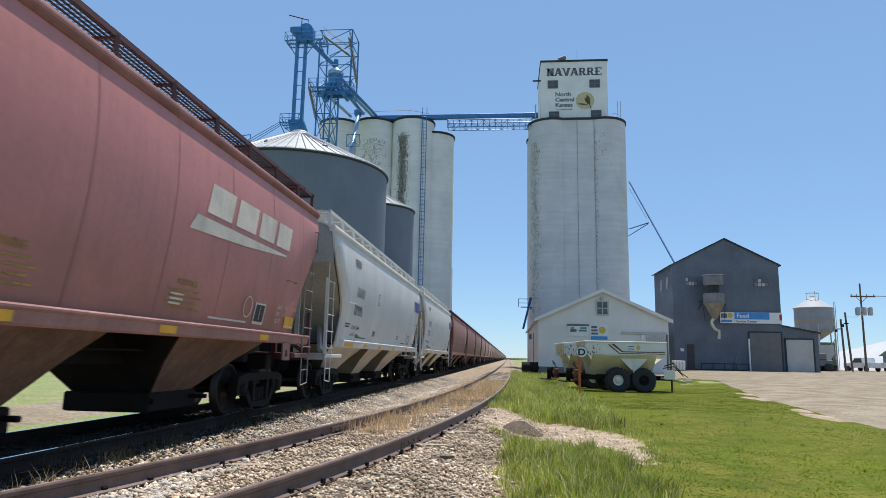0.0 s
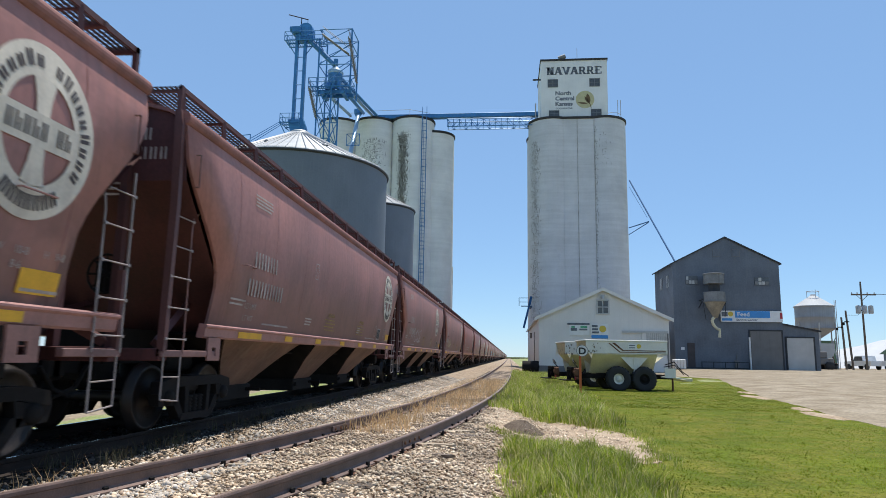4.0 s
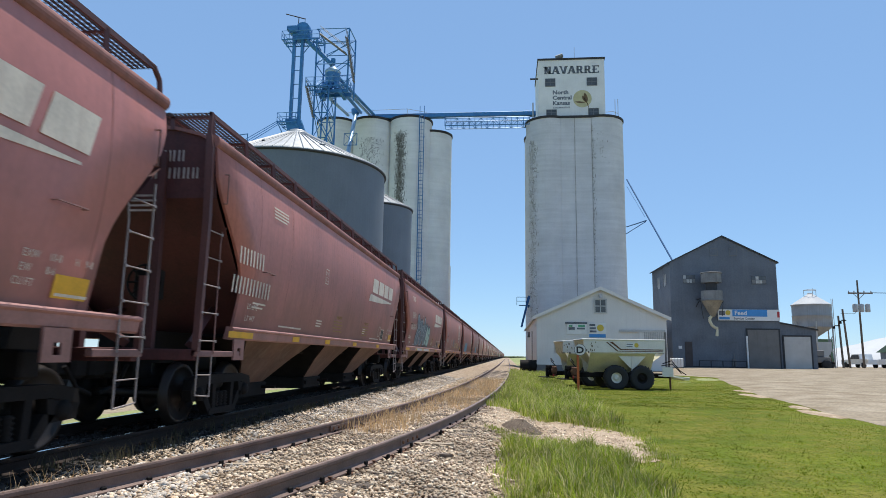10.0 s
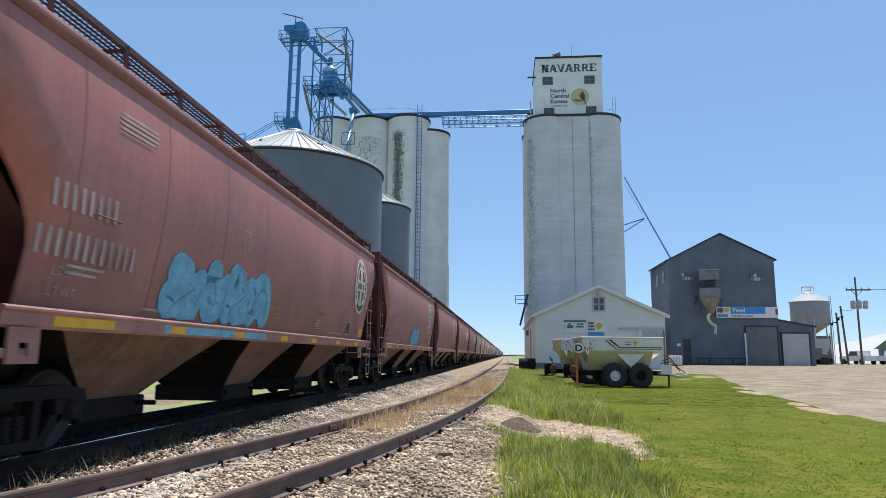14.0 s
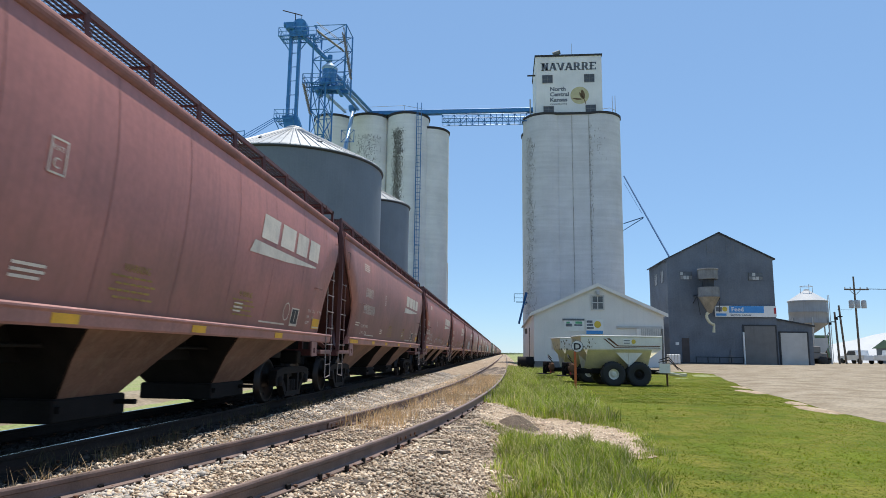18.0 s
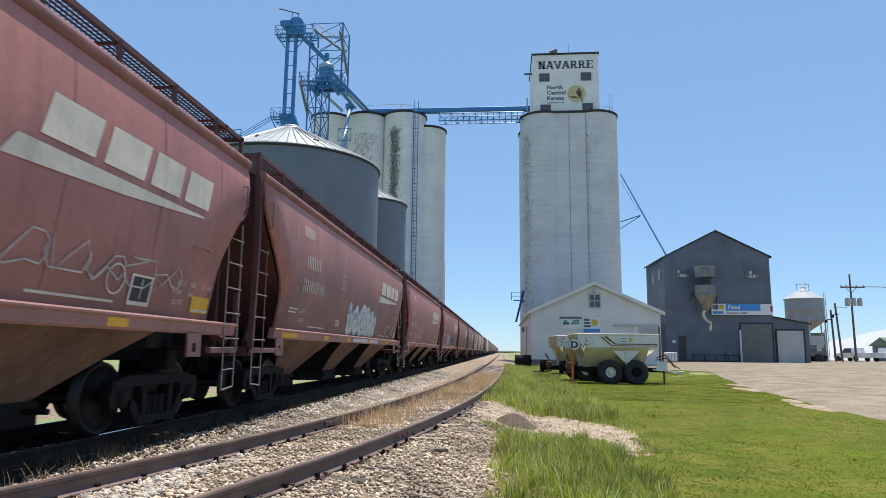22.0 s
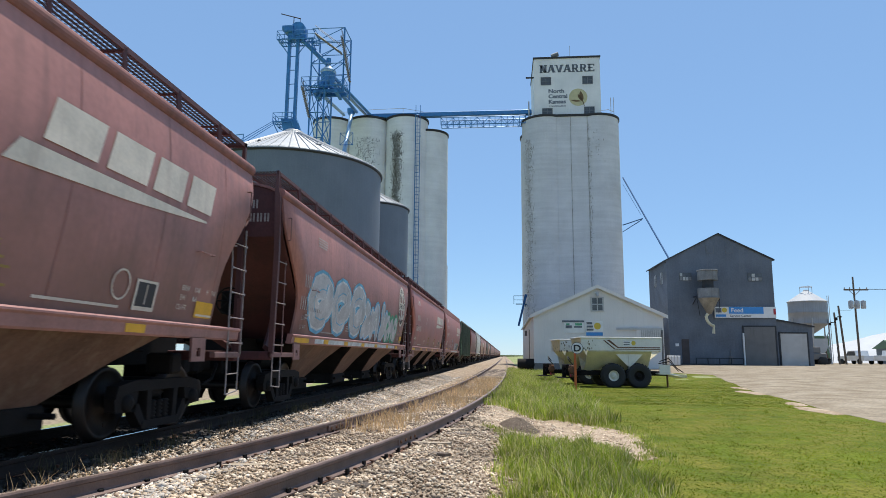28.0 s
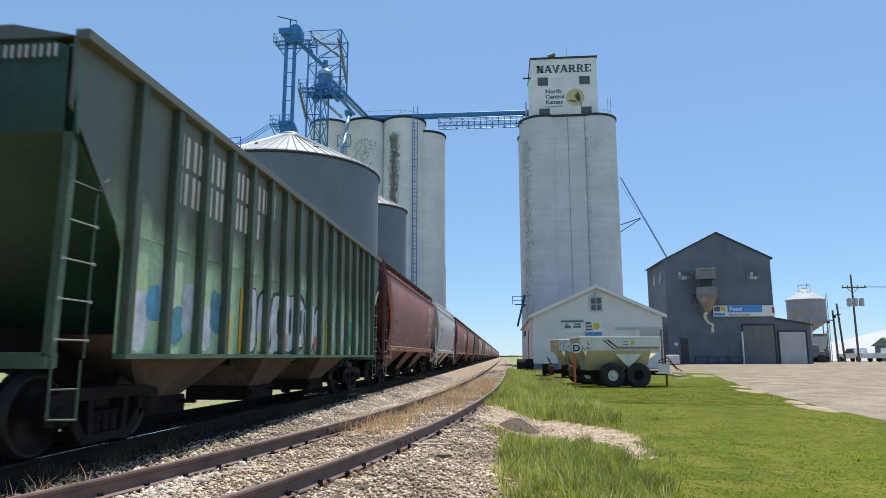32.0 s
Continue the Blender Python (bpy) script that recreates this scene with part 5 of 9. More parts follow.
part("spout_hopper", B().revolve([(0.7, 40.5), (0.65, 39.9), (0.3, 39.3)], 14, (-24.6, 100.2, 0)), BLUE_STEEL, tower)
# stairs: one flight down the far side of the tower, one to the lower platform
for (p, q) in (((-23.8, 76.7, 41.5), (-20.3, 76.7, 38.7)), ((-20.4, 76.7, 41.0), (-19.9, 76.7, 38.6)), ((-19.9, 76.7, 38.6), (-19.2, 76.7, 34.9)), ((-25.3, 76.7, 34.4), (-24.2, 76.7, 30.3))):
    p, q = Vector(p), Vector(q)
    for oy in (-0.35, 0.35):
        part("stringer", B().bar(p + Vector((0, oy, 0)), q + Vector((0, oy, 0)), 0.09), STAIR_TAN, tower)
        part("stair_rail", B().bar(p + Vector((0, oy, 1)), q + Vector((0, oy, 1)), 0.05), STAIR_TAN, tower)
    m = int((q - p).length / 0.32)
    for k in range(m):
        c = p.lerp(q, (k + 0.5) / m)
        part("tread", B().box(c.x - 0.13, c.x + 0.13, c.y - 0.35, c.y + 0.35, c.z - 0.03, c.z), STAIR_TAN, tower)
# low platform, boot and pipework over the first bin's roof
platform(leg, -29.0, -26.6, 77.0, 79.0, 30.1)
part("boot", B().prism([(-28.2, 30.6), (-26.2, 30.6), (-25.6, 29.0), (-26.2, 28.0), (-27.6, 28.2)], 77.6, 78.4, "y"), BLUE_STEEL, leg)
part("inspection_drum", B().tube((-26.4, 76.2, 28.0), (-26.4, 77.4, 28.0), 0.4, 14), BLUE_PALE, leg)
for pa, pb in (((-29.0, 77, 30.0), (-27.6, 78, 27.0)), ((-26.6, 77, 30.0), (-25.4, 78, 27.0)), ((-29.0, 79, 30.0), (-24.4, 79, 27.0))):
    part("platform_brace", B().bar(pa, pb, 0.09), BLUE_STEEL, leg)
drop = thing("drop_spout", "pale blue grain spout with a braced frame", "spout", (0, 0, 0))
part("spout", B().tube((-24.5, 100.0, 39.6), (-21.5, 80.8, 21.6), 0.32, 12), BLUE_PALE, drop)
for a, c, w in (((-23.8, 33.1), (-21.9, 33.1), 0.08), ((-23.8, 31.3), (-21.9, 31.3), 0.08), ((-23.8, 33.1), (-23.8, 31.3), 0.08), ((-21.9, 33.1), (-21.9, 31.3), 0.08), ((-23.8, 33.1), (-21.9, 31.3), 0.05), ((-23.8, 31.3), (-21.9, 33.1), 0.05)):
    part("frame_bar", B().bar((a[0], 90.6, a[1]), (c[0], 90.6, c[1]), w), BLUE_STEEL, drop)

stains(annex, -16.0, 104.2, 3.5, -32, -8, 13, 36.5, 2600, ALGAE, 0.06, 0.6)
stains(annex, -16.0, 104.2, 3.5, -36, -4, 12, 37, 1500, CONCRETE_STAIN, 0.1, 0.7)
stains(annex, -22.45, 104.2, 3.3, -25, 35, 30, 36, 300, CONCRETE_STAIN, 0.1, 0.9)
stains(elevator, 14.8, 103.7, 3.7, -46, -22, 6, 37, 1800, CONCRETE_STAIN, 0.1, 0.8)
stains(elevator, 6.75, 103.7, 3.7, -64, -36, 6, 35, 1100, CONCRETE_STAIN, 0.1, 0.8)
stains(elevator, 14.8, 103.7, 3.7, -15, 10, 31, 36, 30, CONCRETE_STAIN, 0.1, 0.8)


# ---- fertiliser spreaders on the grass ----
def tyre_parts(parent, x, y, z, r, w, hub=HUB_CREAM):
    t = part("tyre", B().revolve([(r * 0.43, -w * 0.36), (r * 0.82, -w * 0.5), (r * 0.97, -w * 0.42), (r, -w * 0.2), (r, w * 0.2), (r * 0.97, w * 0.42), (r * 0.82, w * 0.5), (r * 0.43, w * 0.36)], 30, (x, y, z), "y", caps=False), TYRE, parent)
    part("rim", B().revolve([(0.04, -w * 0.30), (r * 0.16, -w * 0.32), (r * 0.2, -w * 0.16), (r * 0.38, -w * 0.14), (r * 0.44, -w * 0.36), (r * 0.46, 0), (r * 0.44, w * 0.36), (0.04, w * 0.3)], 24, (x, y, z), "y"), hub, t)
    lug = B()
    for k in range(22):
        a = 2 * math.pi * k / 22
        for sg in (-1, 1):
            p = Vector((x + math.cos(a) * r, y + sg * w * 0.12, z + math.sin(a) * r))
            q = Vector((x + math.cos(a + 0.16) * r, y + sg * w * 0.42, z + math.sin(a + 0.16) * r))
            lug.bar(p, q, 0.035)
    tagged(part("tread", lug, TYRE, t), kind="stuff")


def spreader(x, y, z, rz, label):
    s = thing("fertiliser_spreader", label, "spreader", (x, y, z), rz, "fertiliser spreaders")
    L0, L1, W = -1.82, 1.86, 1.05
    zt, zm, zb = 2.22, 1.68, 0.85
    # open box with thick rim and sloping lower hopper
    for sg in (-1, 1):
        part("side_panel", B().box(L0, L1, sg * W - 0.03, sg * W + 0.03, zm, zt), TANK_WHITE, s)
        part("hopper_slope", B().prism([(sg * W, zm), (sg * 0.3, zb), (sg * 0.3, zb - 0.06), (sg * (W + 0.03), zm - 0.04)], L0 + 0.3, L1 - 0.45, "x"), TANK_CREAM, s)
        part("rim_rail", B().box(L0 - 0.03, L1 + 0.03, sg * W - 0.06, sg * W + 0.06, zt, zt + 0.07, 0.015), TANK_WHITE, s)
        st = B().prism([(-0.65, 2.16), (-0.5, 2.16), (-0.12, 1.84), (1.8, 1.84), (1.8, 1.80), (-0.16, 1.80)], sg * (W + 0.034), sg * (W + 0.038), "y")
        st.prism([(-0.8, 2.14), (-0.72, 2.14), (-0.26, 1.76), (1.8, 1.76), (1.8, 1.73), (-0.3, 1.73)], sg * (W + 0.034), sg * (W + 0.038), "y")
        part("stripe", st, RUST, s, "dark double pinstripe")
        part("gusset", B().prism([(-0.35, zm - 0.02), (1.15, zm - 0.02), (0.52, 1.0), (0.3, 1.0)], sg * (W - 0.12), sg * (W - 0.08), "y"), TANK_WHITE, s)
        part("strut", B().box(0.36, 0.5, sg * (W - 0.1) - 0.05, sg * (W - 0.1) + 0.05, 0.5, 1.5), TANK_WHITE, s)
        part("badge", B().box(0.1, 0.5, sg * (W + 0.035) - 0.004, sg * (W + 0.035) + 0.004, 1.9, 2.12), SIGN_WHITE, s)
        part("badge_disc", B().revolve([(0.1, -0.006), (0.1, 0.006)], 14, (0.58, sg * (W + 0.035), 2.02), "y", False), SIGN_GOLD, s)
        part("badge_bar", B().box(0.13, 0.42, sg * (W + 0.042) - 0.003, sg * (W + 0.042) + 0.003, 2.04, 2.08).box(0.13, 0.4, sg * (W + 0.042) - 0.003, sg * (W + 0.042) + 0.003, 1.93, 1.97), INK, s)
    part("end_panel", B().add([(L0, -W, zt), (L0, W, zt), (L0 + 0.12, W, zm), (L0 + 0.12, -W, zm), (L0 + 0.75, 0.3, zb), (L0 + 0.75, -0.3, zb)], [(0, 1, 2, 3), (3, 2, 4, 5)]), TANK_CREAM, s, "dented rust-stained end panel")
    rust = B()
    rr = random.Random(int(x * 10))
    for k in range(16):
        yy, zz, q = rr.uniform(-0.9, 0.9), rr.uniform(zm, zt - 0.1), rr.uniform(0.02, 0.06)
        rust.add([(L0 - 0.004 + 0.12 * (zt - zz) / (zt - zm), yy + q * math.cos(a) * rr.uniform(0.5, 1.2), zz + q * 1.6 * math.sin(a)) for a in (0, 0.8, 1.6, 2.4, 3.2, 4.0, 4.8, 5.6)], [tuple(range(8))])
    for k in range(14):
        xx, zz, q = L0 + rr.uniform(0.05, 0.7), rr.uniform(zm, zt - 0.05), rr.uniform(0.015, 0.045)
        rust.add([(xx + q * math.cos(a) * rr.uniform(0.5, 1.2), -W - 0.033, zz + q * 1.5 * math.sin(a)) for a in (0, 0.8, 1.6, 2.4, 3.2, 4.0, 4.8, 5.6)], [tuple(range(8))])
    tagged(part("rust_patch", rust, GRIME, s, "grime and rust breaking through the paint", fix=False), kind="stuff")
    part("end_panel", B().prism([(-W, zm), (W, zm), (W, zt), (-W, zt)], L1 - 0.03, L1 + 0.03, "x"), TANK_WHITE, s)
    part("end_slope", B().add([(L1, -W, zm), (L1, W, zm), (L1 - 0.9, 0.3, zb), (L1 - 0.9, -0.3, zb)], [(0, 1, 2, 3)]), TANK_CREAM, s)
    for sg in (-1, 1):
        part("end_rim", B().box((L0 if sg < 0 else L1) - 0.05, (L0 if sg < 0 else L1) + 0.05, -W, W, zt, zt + 0.07, 0.015), TANK_WHITE, s)
    part("chassis", B().box(-2.2, 2.3, -0.42, -0.3, 0.55, 0.75, 0.02).box(-2.2, 2.3, 0.3, 0.42, 0.55, 0.75, 0.02).box(-1.9, -1.75, -0.42, 0.42, 0.55, 0.75).box(1.6, 1.75, -0.42, 0.42, 0.55, 0.75), STEEL_BLACK, s)
    part("walking_beam", B().box(-0.55, 1.0, -0.8, -0.68, 0.46, 0.64, 0.03).box(-0.55, 1.0, 0.68, 0.8, 0.46, 0.64, 0.03), RUST, s)
    part("axle", B().tube((-0.36, -1.0, 0.55), (-0.36, 1.0, 0.55), 0.06, 8).tube((0.80, -1.0, 0.55), (0.80, 1.0, 0.55), 0.06, 8), STEEL_BLACK, s)
    for wx, hub in ((-0.36, HUB_CREAM), (0.80, STEEL_BLACK)):
        for sg in (-1, 1):
            tyre_parts(s, wx, sg * 0.93, 0.55, 0.55, 0.44, hub)
    part("drawbar", B().bar((2.1, -0.3, 0.65), (3.1, 0, 0.5), 0.12).bar((2.1, 0.3, 0.65), (3.1, 0, 0.5), 0.12).box(3.0, 3.35, -0.08, 0.08, 0.45, 0.6, 0.02), TANK_CREAM, s)
    part("jack", B().tube((2.35, -0.25, 0.0), (2.35, -0.25, 0.95), 0.045, 8).box(2.25, 2.45, -0.35, -0.15, 0.0, 0.03), RUST, s)
    for pts in ([(2.1, 0, 1.2), (2.5, -0.1, 1.35), (2.9, 0, 0.9), (3.2, 0, 0.7)], [(2.1, 0.15, 1.1), (2.6, 0.1, 1.2), (3.0, 0.05, 0.75)]):
        part("hose", B().line(pts, 0.022, 6), STEEL_BLACK, s)
    part("drive_gear", B().tube((-2.25, -0.4, 0.7), (-2.25, 0.4, 0.7), 0.16, 12).box(-2.4, -2.1, -0.5, 0.5, 0.85, 1.05, 0.03).tube((-2.4, 0, 0.4), (-2.4, 0, 0.9), 0.1, 10), STEEL_BLACK, s)
    part("gearbox", B().box(-2.3, -2.08, -0.85, -0.55, 0.6, 1.0, 0.04).tube((-2.2, -0.9, 0.8), (-2.2, -0.5, 0.8), 0.13, 12), RUST, s)
    part("hydraulic_hose", B().line([(-2.1, -0.7, 1.0), (-2.35, -0.8, 1.25), (-2.3, -0.4, 1.4), (-2.1, -0.2, 1.2)], 0.025, 6), TYRE, s)
    part("light_bar", B().box(-2.25, -2.1, -1.0, 1.0, 0.5, 0.58), RUST, s)
    part("tail_lamp", B().revolve([(0.07, -0.02), (0.07, 0.02)], 12, (-2.27, -0.85, 0.54), "x", False), SIGN_RED, s)
    part("spinner_disc", B().revolve([(0.35, 0.42), (0.35, 0.45)], 20, (-2.45, -0.38, 0)).revolve([(0.35, 0.42), (0.35, 0.45)], 20, (-2.45, 0.38, 0)), STEEL_BLACK, s)
    part("shield", B().box(1.75, 2.25, -1.0, 1.0, 0.62, 0.68, 0.01).box(1.75, 2.25, -1.0, -0.97, 0.68, 1.05), TANK_WHITE, s)
    return s


spreader(5.15, 31.9, ground_z(5.1, 31.9) - 0.02, 6, "cream and white tandem-axle fertiliser spreader parked on the grass")
spreader(4.45, 35.4, ground_z(4.4, 35.4) - 0.02, 8, "second cream fertiliser spreader parked behind the first")

# derail sign on an orange post
dsign = thing("track_sign", "round white sign lettered D on an orange post", "sign", (2.72, 26.2, ground_z(2.72, 26.2)))
part("post", B().box(-0.045, 0.045, -0.035, 0.035, -0.3, 1.5, 0.01), POST_ORANGE, dsign)
dd = part("sign_disc", B().revolve([(0.222, -0.012), (0.222, 0.012)], 32, (0.08, -0.05, 1.70), "y", False), SIGN_WHITE, dsign)
part("sign_border", B().revolve([(0.208, -0.016), (0.226, -0.016), (0.226, 0.0), (0.208, 0.0)], 32, (0.08, -0.05, 1.70), "y", False, caps=False), INK, dd)
wall_text("D", 0.08, 1.575, 0.35, 1.15, -0.062, dsign, DECAL_BLACK, 0.01)


# ---- freight train ----
SPEED = 14.9            # metres a second, towards the camera
SILL, BODY, PLAT, PULL = 7.15, 8.25, 8.5, 9.0   # half lengths: side sill, body, end platform, coupled
NEAR_END, FAR_END = 8.66, 8.04   # body ends from the middle, leading and trailing


def side_w(z):
    """Half width of a hopper car's curved side at height z."""
    pts = ((1.30, 1.37), (1.48, 1.405), (1.66, 1.44), (2.0, 1.50), (2.4, 1.565), (2.8, 1.605), (3.2, 1.625), (3.5, 1.617), (3.8, 1.594), (4.0, 1.567), (4.24, 1.525))
    if z <= pts[0][0]:
        return pts[0][1]
    for (a, wa), (b, wb) in zip(pts, pts[1:]):
        if z <= b:
            t = (z - a) / (b - a)
            return wa + (wb - wa) * t
    return pts[-1][1]


def end_y(z, s):
    """How far the side sheet reaches towards an end at height z: full at the top, swept back below."""
    if s < 0:
        return NEAR_END - 1.3 * smooth01((3.75 - z) / 1.75)
    return FAR_END - 0.97 * smooth01((3.9 - z) / 1.75)


SIDE_ZS = [1.31, 1.48, 1.66, 1.85, 2.05, 2.25, 2.45, 2.65, 2.85, 3.0, 3.2, 3.35, 3.5, 3.65, 3.8, 3.9, 4.0, 4.12, 4.24]


def side_sheet(sg):
    """One curved side sheet with its thickness."""
    b = B()
    cols = 15
    n = cols + 1
    vs = [(sg * side_w(z), -end_y(z, -1) + (end_y(z, -1) + end_y(z, 1)) * k / cols, z) for z in SIDE_ZS for k in range(n)]
    m = len(vs)
    rows = len(SIDE_ZS)
    fs = [(j * n + i, j * n + i + 1, (j + 1) * n + i + 1, (j + 1) * n + i) for j in range(rows - 1) for i in range(cols)]
    inner = [(x - sg * 0.05, y * 0.998, z) for x, y, z in vs]
    b.add(vs + inner, fs + [tuple(m + k for k in f)[::-1] for f in fs], True)
    rim = [i for i in range(n)] + [j * n + cols for j in range(1, rows)] + [(rows - 1) * n + i for i in range(cols - 1, -1, -1)] + [j * n for j in range(rows - 2, 0, -1)]
    b.f += [(p, q, m + q, m + p) for p, q in zip(rim, rim[1:] + rim[:1])]
    b.s += [False] * len(rim)
    return b


def roof_sheet():
    arc = [(-1.5, 4.24), (-1.25, 4.36), (-0.85, 4.46), (-0.3, 4.51), (0.3, 4.51), (0.85, 4.46), (1.25, 4.36), (1.5, 4.24)]
    return B().prism(arc + [(x, z - 0.05) for x, z in arc[::-1]], -NEAR_END, FAR_END, "y")


BAYS = ((-6.6, -2.6, -4.4), (-1.5, 1.05, -0.25), (2.62, 5.9, 3.9))   # top from, top to, outlet


def bay_levels(k):
    """Half width, near and far end, height of one funnel, level by level."""
    a, b, c = BAYS[k]
    return [(1.37, a, b, 1.36), (1.0, a + (c - 0.62 - a) * 0.45, b + (c + 0.62 - b) * 0.45, 0.98), (0.62, c - 0.62, c + 0.62, 0.5)]


def bay_sides(k, sides=(1,)):
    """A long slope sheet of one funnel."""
    b = B()
    for sg in sides:
        vs = []
        for w, p, q, z in bay_levels(k):
            vs += [(sg * w, p, z), (sg * w, q, z)]
        b.add(vs + [(x - sg * 0.03, y, z) for x, y, z in vs], [(0, 1, 3, 2), (2, 3, 5, 4), (6, 8, 9, 7), (8, 10, 11, 9), (0, 6, 7, 1), (4, 5, 11, 10), (0, 2, 8, 6), (2, 4, 10, 8), (1, 7, 9, 3), (3, 9, 11, 5)])
    return b


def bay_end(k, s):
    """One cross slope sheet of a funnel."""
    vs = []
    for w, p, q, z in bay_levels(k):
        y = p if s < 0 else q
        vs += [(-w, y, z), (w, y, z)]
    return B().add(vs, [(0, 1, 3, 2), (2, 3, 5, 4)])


WHEEL_R = 0.46


def wheelset():
    b = B()
    for sg in (-1, 1):
        prof = [(0.10, 0.66), (0.12, 0.70), (0.36, 0.70), (0.38, 0.68), (WHEEL_R + 0.028, 0.675), (WHEEL_R + 0.028, 0.70), (WHEEL_R, 0.715), (WHEEL_R - 0.008, 0.80), (0.40, 0.80), (0.385, 0.775), (0.15, 0.765), (0.12, 0.82), (0.08, 0.82)]
        b.revolve([(r, sg * h) for r, h in prof], 28, (0, 0, 0), "x")
        # lightening marks make the turning visible
        for k in range(3):
            a = 2 * math.pi * k / 3
            b.box(sg * 0.772 - 0.004, sg * 0.772 + 0.004, 0.27 * math.cos(a) - 0.03, 0.27 * math.cos(a) + 0.03, 0.27 * math.sin(a) - 0.03, 0.27 * math.sin(a) + 0.03)
    b.tube((-1.0, 0, 0), (1.0, 0, 0), 0.075, 12)
    return b


def side_frame(sg):
    x0, x1 = (0.93, 1.09) if sg > 0 else (-1.09, -0.93)
    b = B()
    # top chord, pedestals, columns, lower tension member
    b.prism([(-1.15, 0.52), (-1.1, 0.68), (-0.75, 0.74), (0.75, 0.74), (1.1, 0.68), (1.15, 0.52), (0.68, 0.60), (-0.68, 0.60)], x0, x1, "x")
    for s in (-1, 1):
        b.prism([(s * 1.16, 0.52), (s * 1.12, 0.36), (s * 0.68, 0.34), (s * 0.62, 0.60)], x0 + 0.01, x1 - 0.01, "x")
        b.prism([(s * 0.78, 0.42), (s * 0.50, 0.12), (s * 0.36, 0.13), (s * 0.60, 0.44)], x0 + 0.01, x1 - 0.01, "x")
        b.prism([(s * 0.28, 0.13), (s * 0.38, 0.13), (s * 0.42, 0.64), (s * 0.30, 0.64)], x0 + 0.005, x1 - 0.005, "x")
    b.prism([(-0.52, 0.11), (0.52, 0.11), (0.48, 0.21), (-0.48, 0.21)], x0, x1, "x")
    return b


def springs(sg):
    b = B()
    xc = sg * 1.01
    for oy in (-0.17, 0.0, 0.17):
        prof = []
        for k in range(5):
            prof += [(0.05, 0.21 + k * 0.05), (0.072, 0.235 + k * 0.05)]
        b.revolve(prof + [(0.05, 0.46)], 10, (xc, oy, 0))
    return b


def bearing(sg, y):
    return B().revolve([(0.04, sg * 1.14), (0.09, sg * 1.13), (0.115, sg * 1.08), (0.125, sg * 0.92)], 16, (0, y, WHEEL_R), "x")


MESH = {}


def shared(name, builder, m):
    key = (name, m.name)
    if key not in MESH:
        MESH[key] = builder().mesh(name, m)
    return MESH[key]


def put(name, me, parent, at=(0, 0, 0), rz=0.0, label=""):
    ob = new(name, me)
    ob.parent, ob.location, ob.rotation_euler = parent, at, (0, 0, rz)
    return tagged(ob, label)


WHEELS = []             # (wheelset, its car number)


def bogie(car, number, y, full=True):
    tr = put("bogie", shared("bolster", lambda: B().box(-1.0, 1.0, -0.16, 0.16, 0.5, 0.76, 0.03).tube((0, 0, 0.7), (0, 0, 0.95), 0.2, 14)
                             .box(-0.9, 0.9, -0.62, -0.5, 0.42, 0.52).box(-0.9, 0.9, 0.5, 0.62, 0.42, 0.52), STEEL_BLACK), car, (0, y, 0), 0, "dark cast-steel two-axle bogie")
    for sg in (-1, 1):
        put("side_frame", shared("side_frame_%s" % ("near" if sg > 0 else "far"), lambda: side_frame(sg), STEEL_BLACK), tr)
        if full:
            tagged(put("spring_pack", shared("spring_pack_%s" % ("near" if sg > 0 else "far"), lambda: springs(sg), STEEL_BLACK), tr), kind="stuff")
    for wy in (-0.89, 0.89):
        w = put("wheelset", shared("wheelset", wheelset, WHEEL_STEEL), tr, (0, wy, WHEEL_R))
        WHEELS.append((w, number))
        if full:
            for sg in (-1, 1):
                put("bearing_cap", shared("bearing_%s_%s" % (sg, wy), lambda: bearing(sg, wy), STEEL_BLACK), tr)
    return tr


BOARD_A, BOARD_B, BOARD_Z = -NEAR_END - 0.05, FAR_END - 0.12, 4.62


def grating():
    """Open steel running boards both sides of the hatches, with a cross walk over the leading end."""
    b = B()
    z = BOARD_Z
    for sg in (-1, 1):
        for k in range(10):
            x = sg * (0.80 + 0.62 * k / 9)
            b.box(x - 0.008, x + 0.008, BOARD_A, BOARD_B, z, z + 0.02)
        n = 190
        for k in range(n + 1):
            y = BOARD_A + (BOARD_B - BOARD_A) * k / n
            b.box(min(sg * 0.80, sg * 1.43), max(sg * 0.80, sg * 1.43), y - 0.007, y + 0.007, z + 0.002, z + 0.014)
    for y0 in (BOARD_A, BOARD_B - 0.62):
        for k in range(10):
            y = y0 + 0.62 * k / 9
            b.box(-0.8, 0.8, y - 0.006, y + 0.006, z, z + 0.028)
        for k in range(18):
            x = -0.8 + 0.094 * k
            b.box(x - 0.005, x + 0.005, y0, y0 + 0.62, z + 0.004, z + 0.026)
    return b


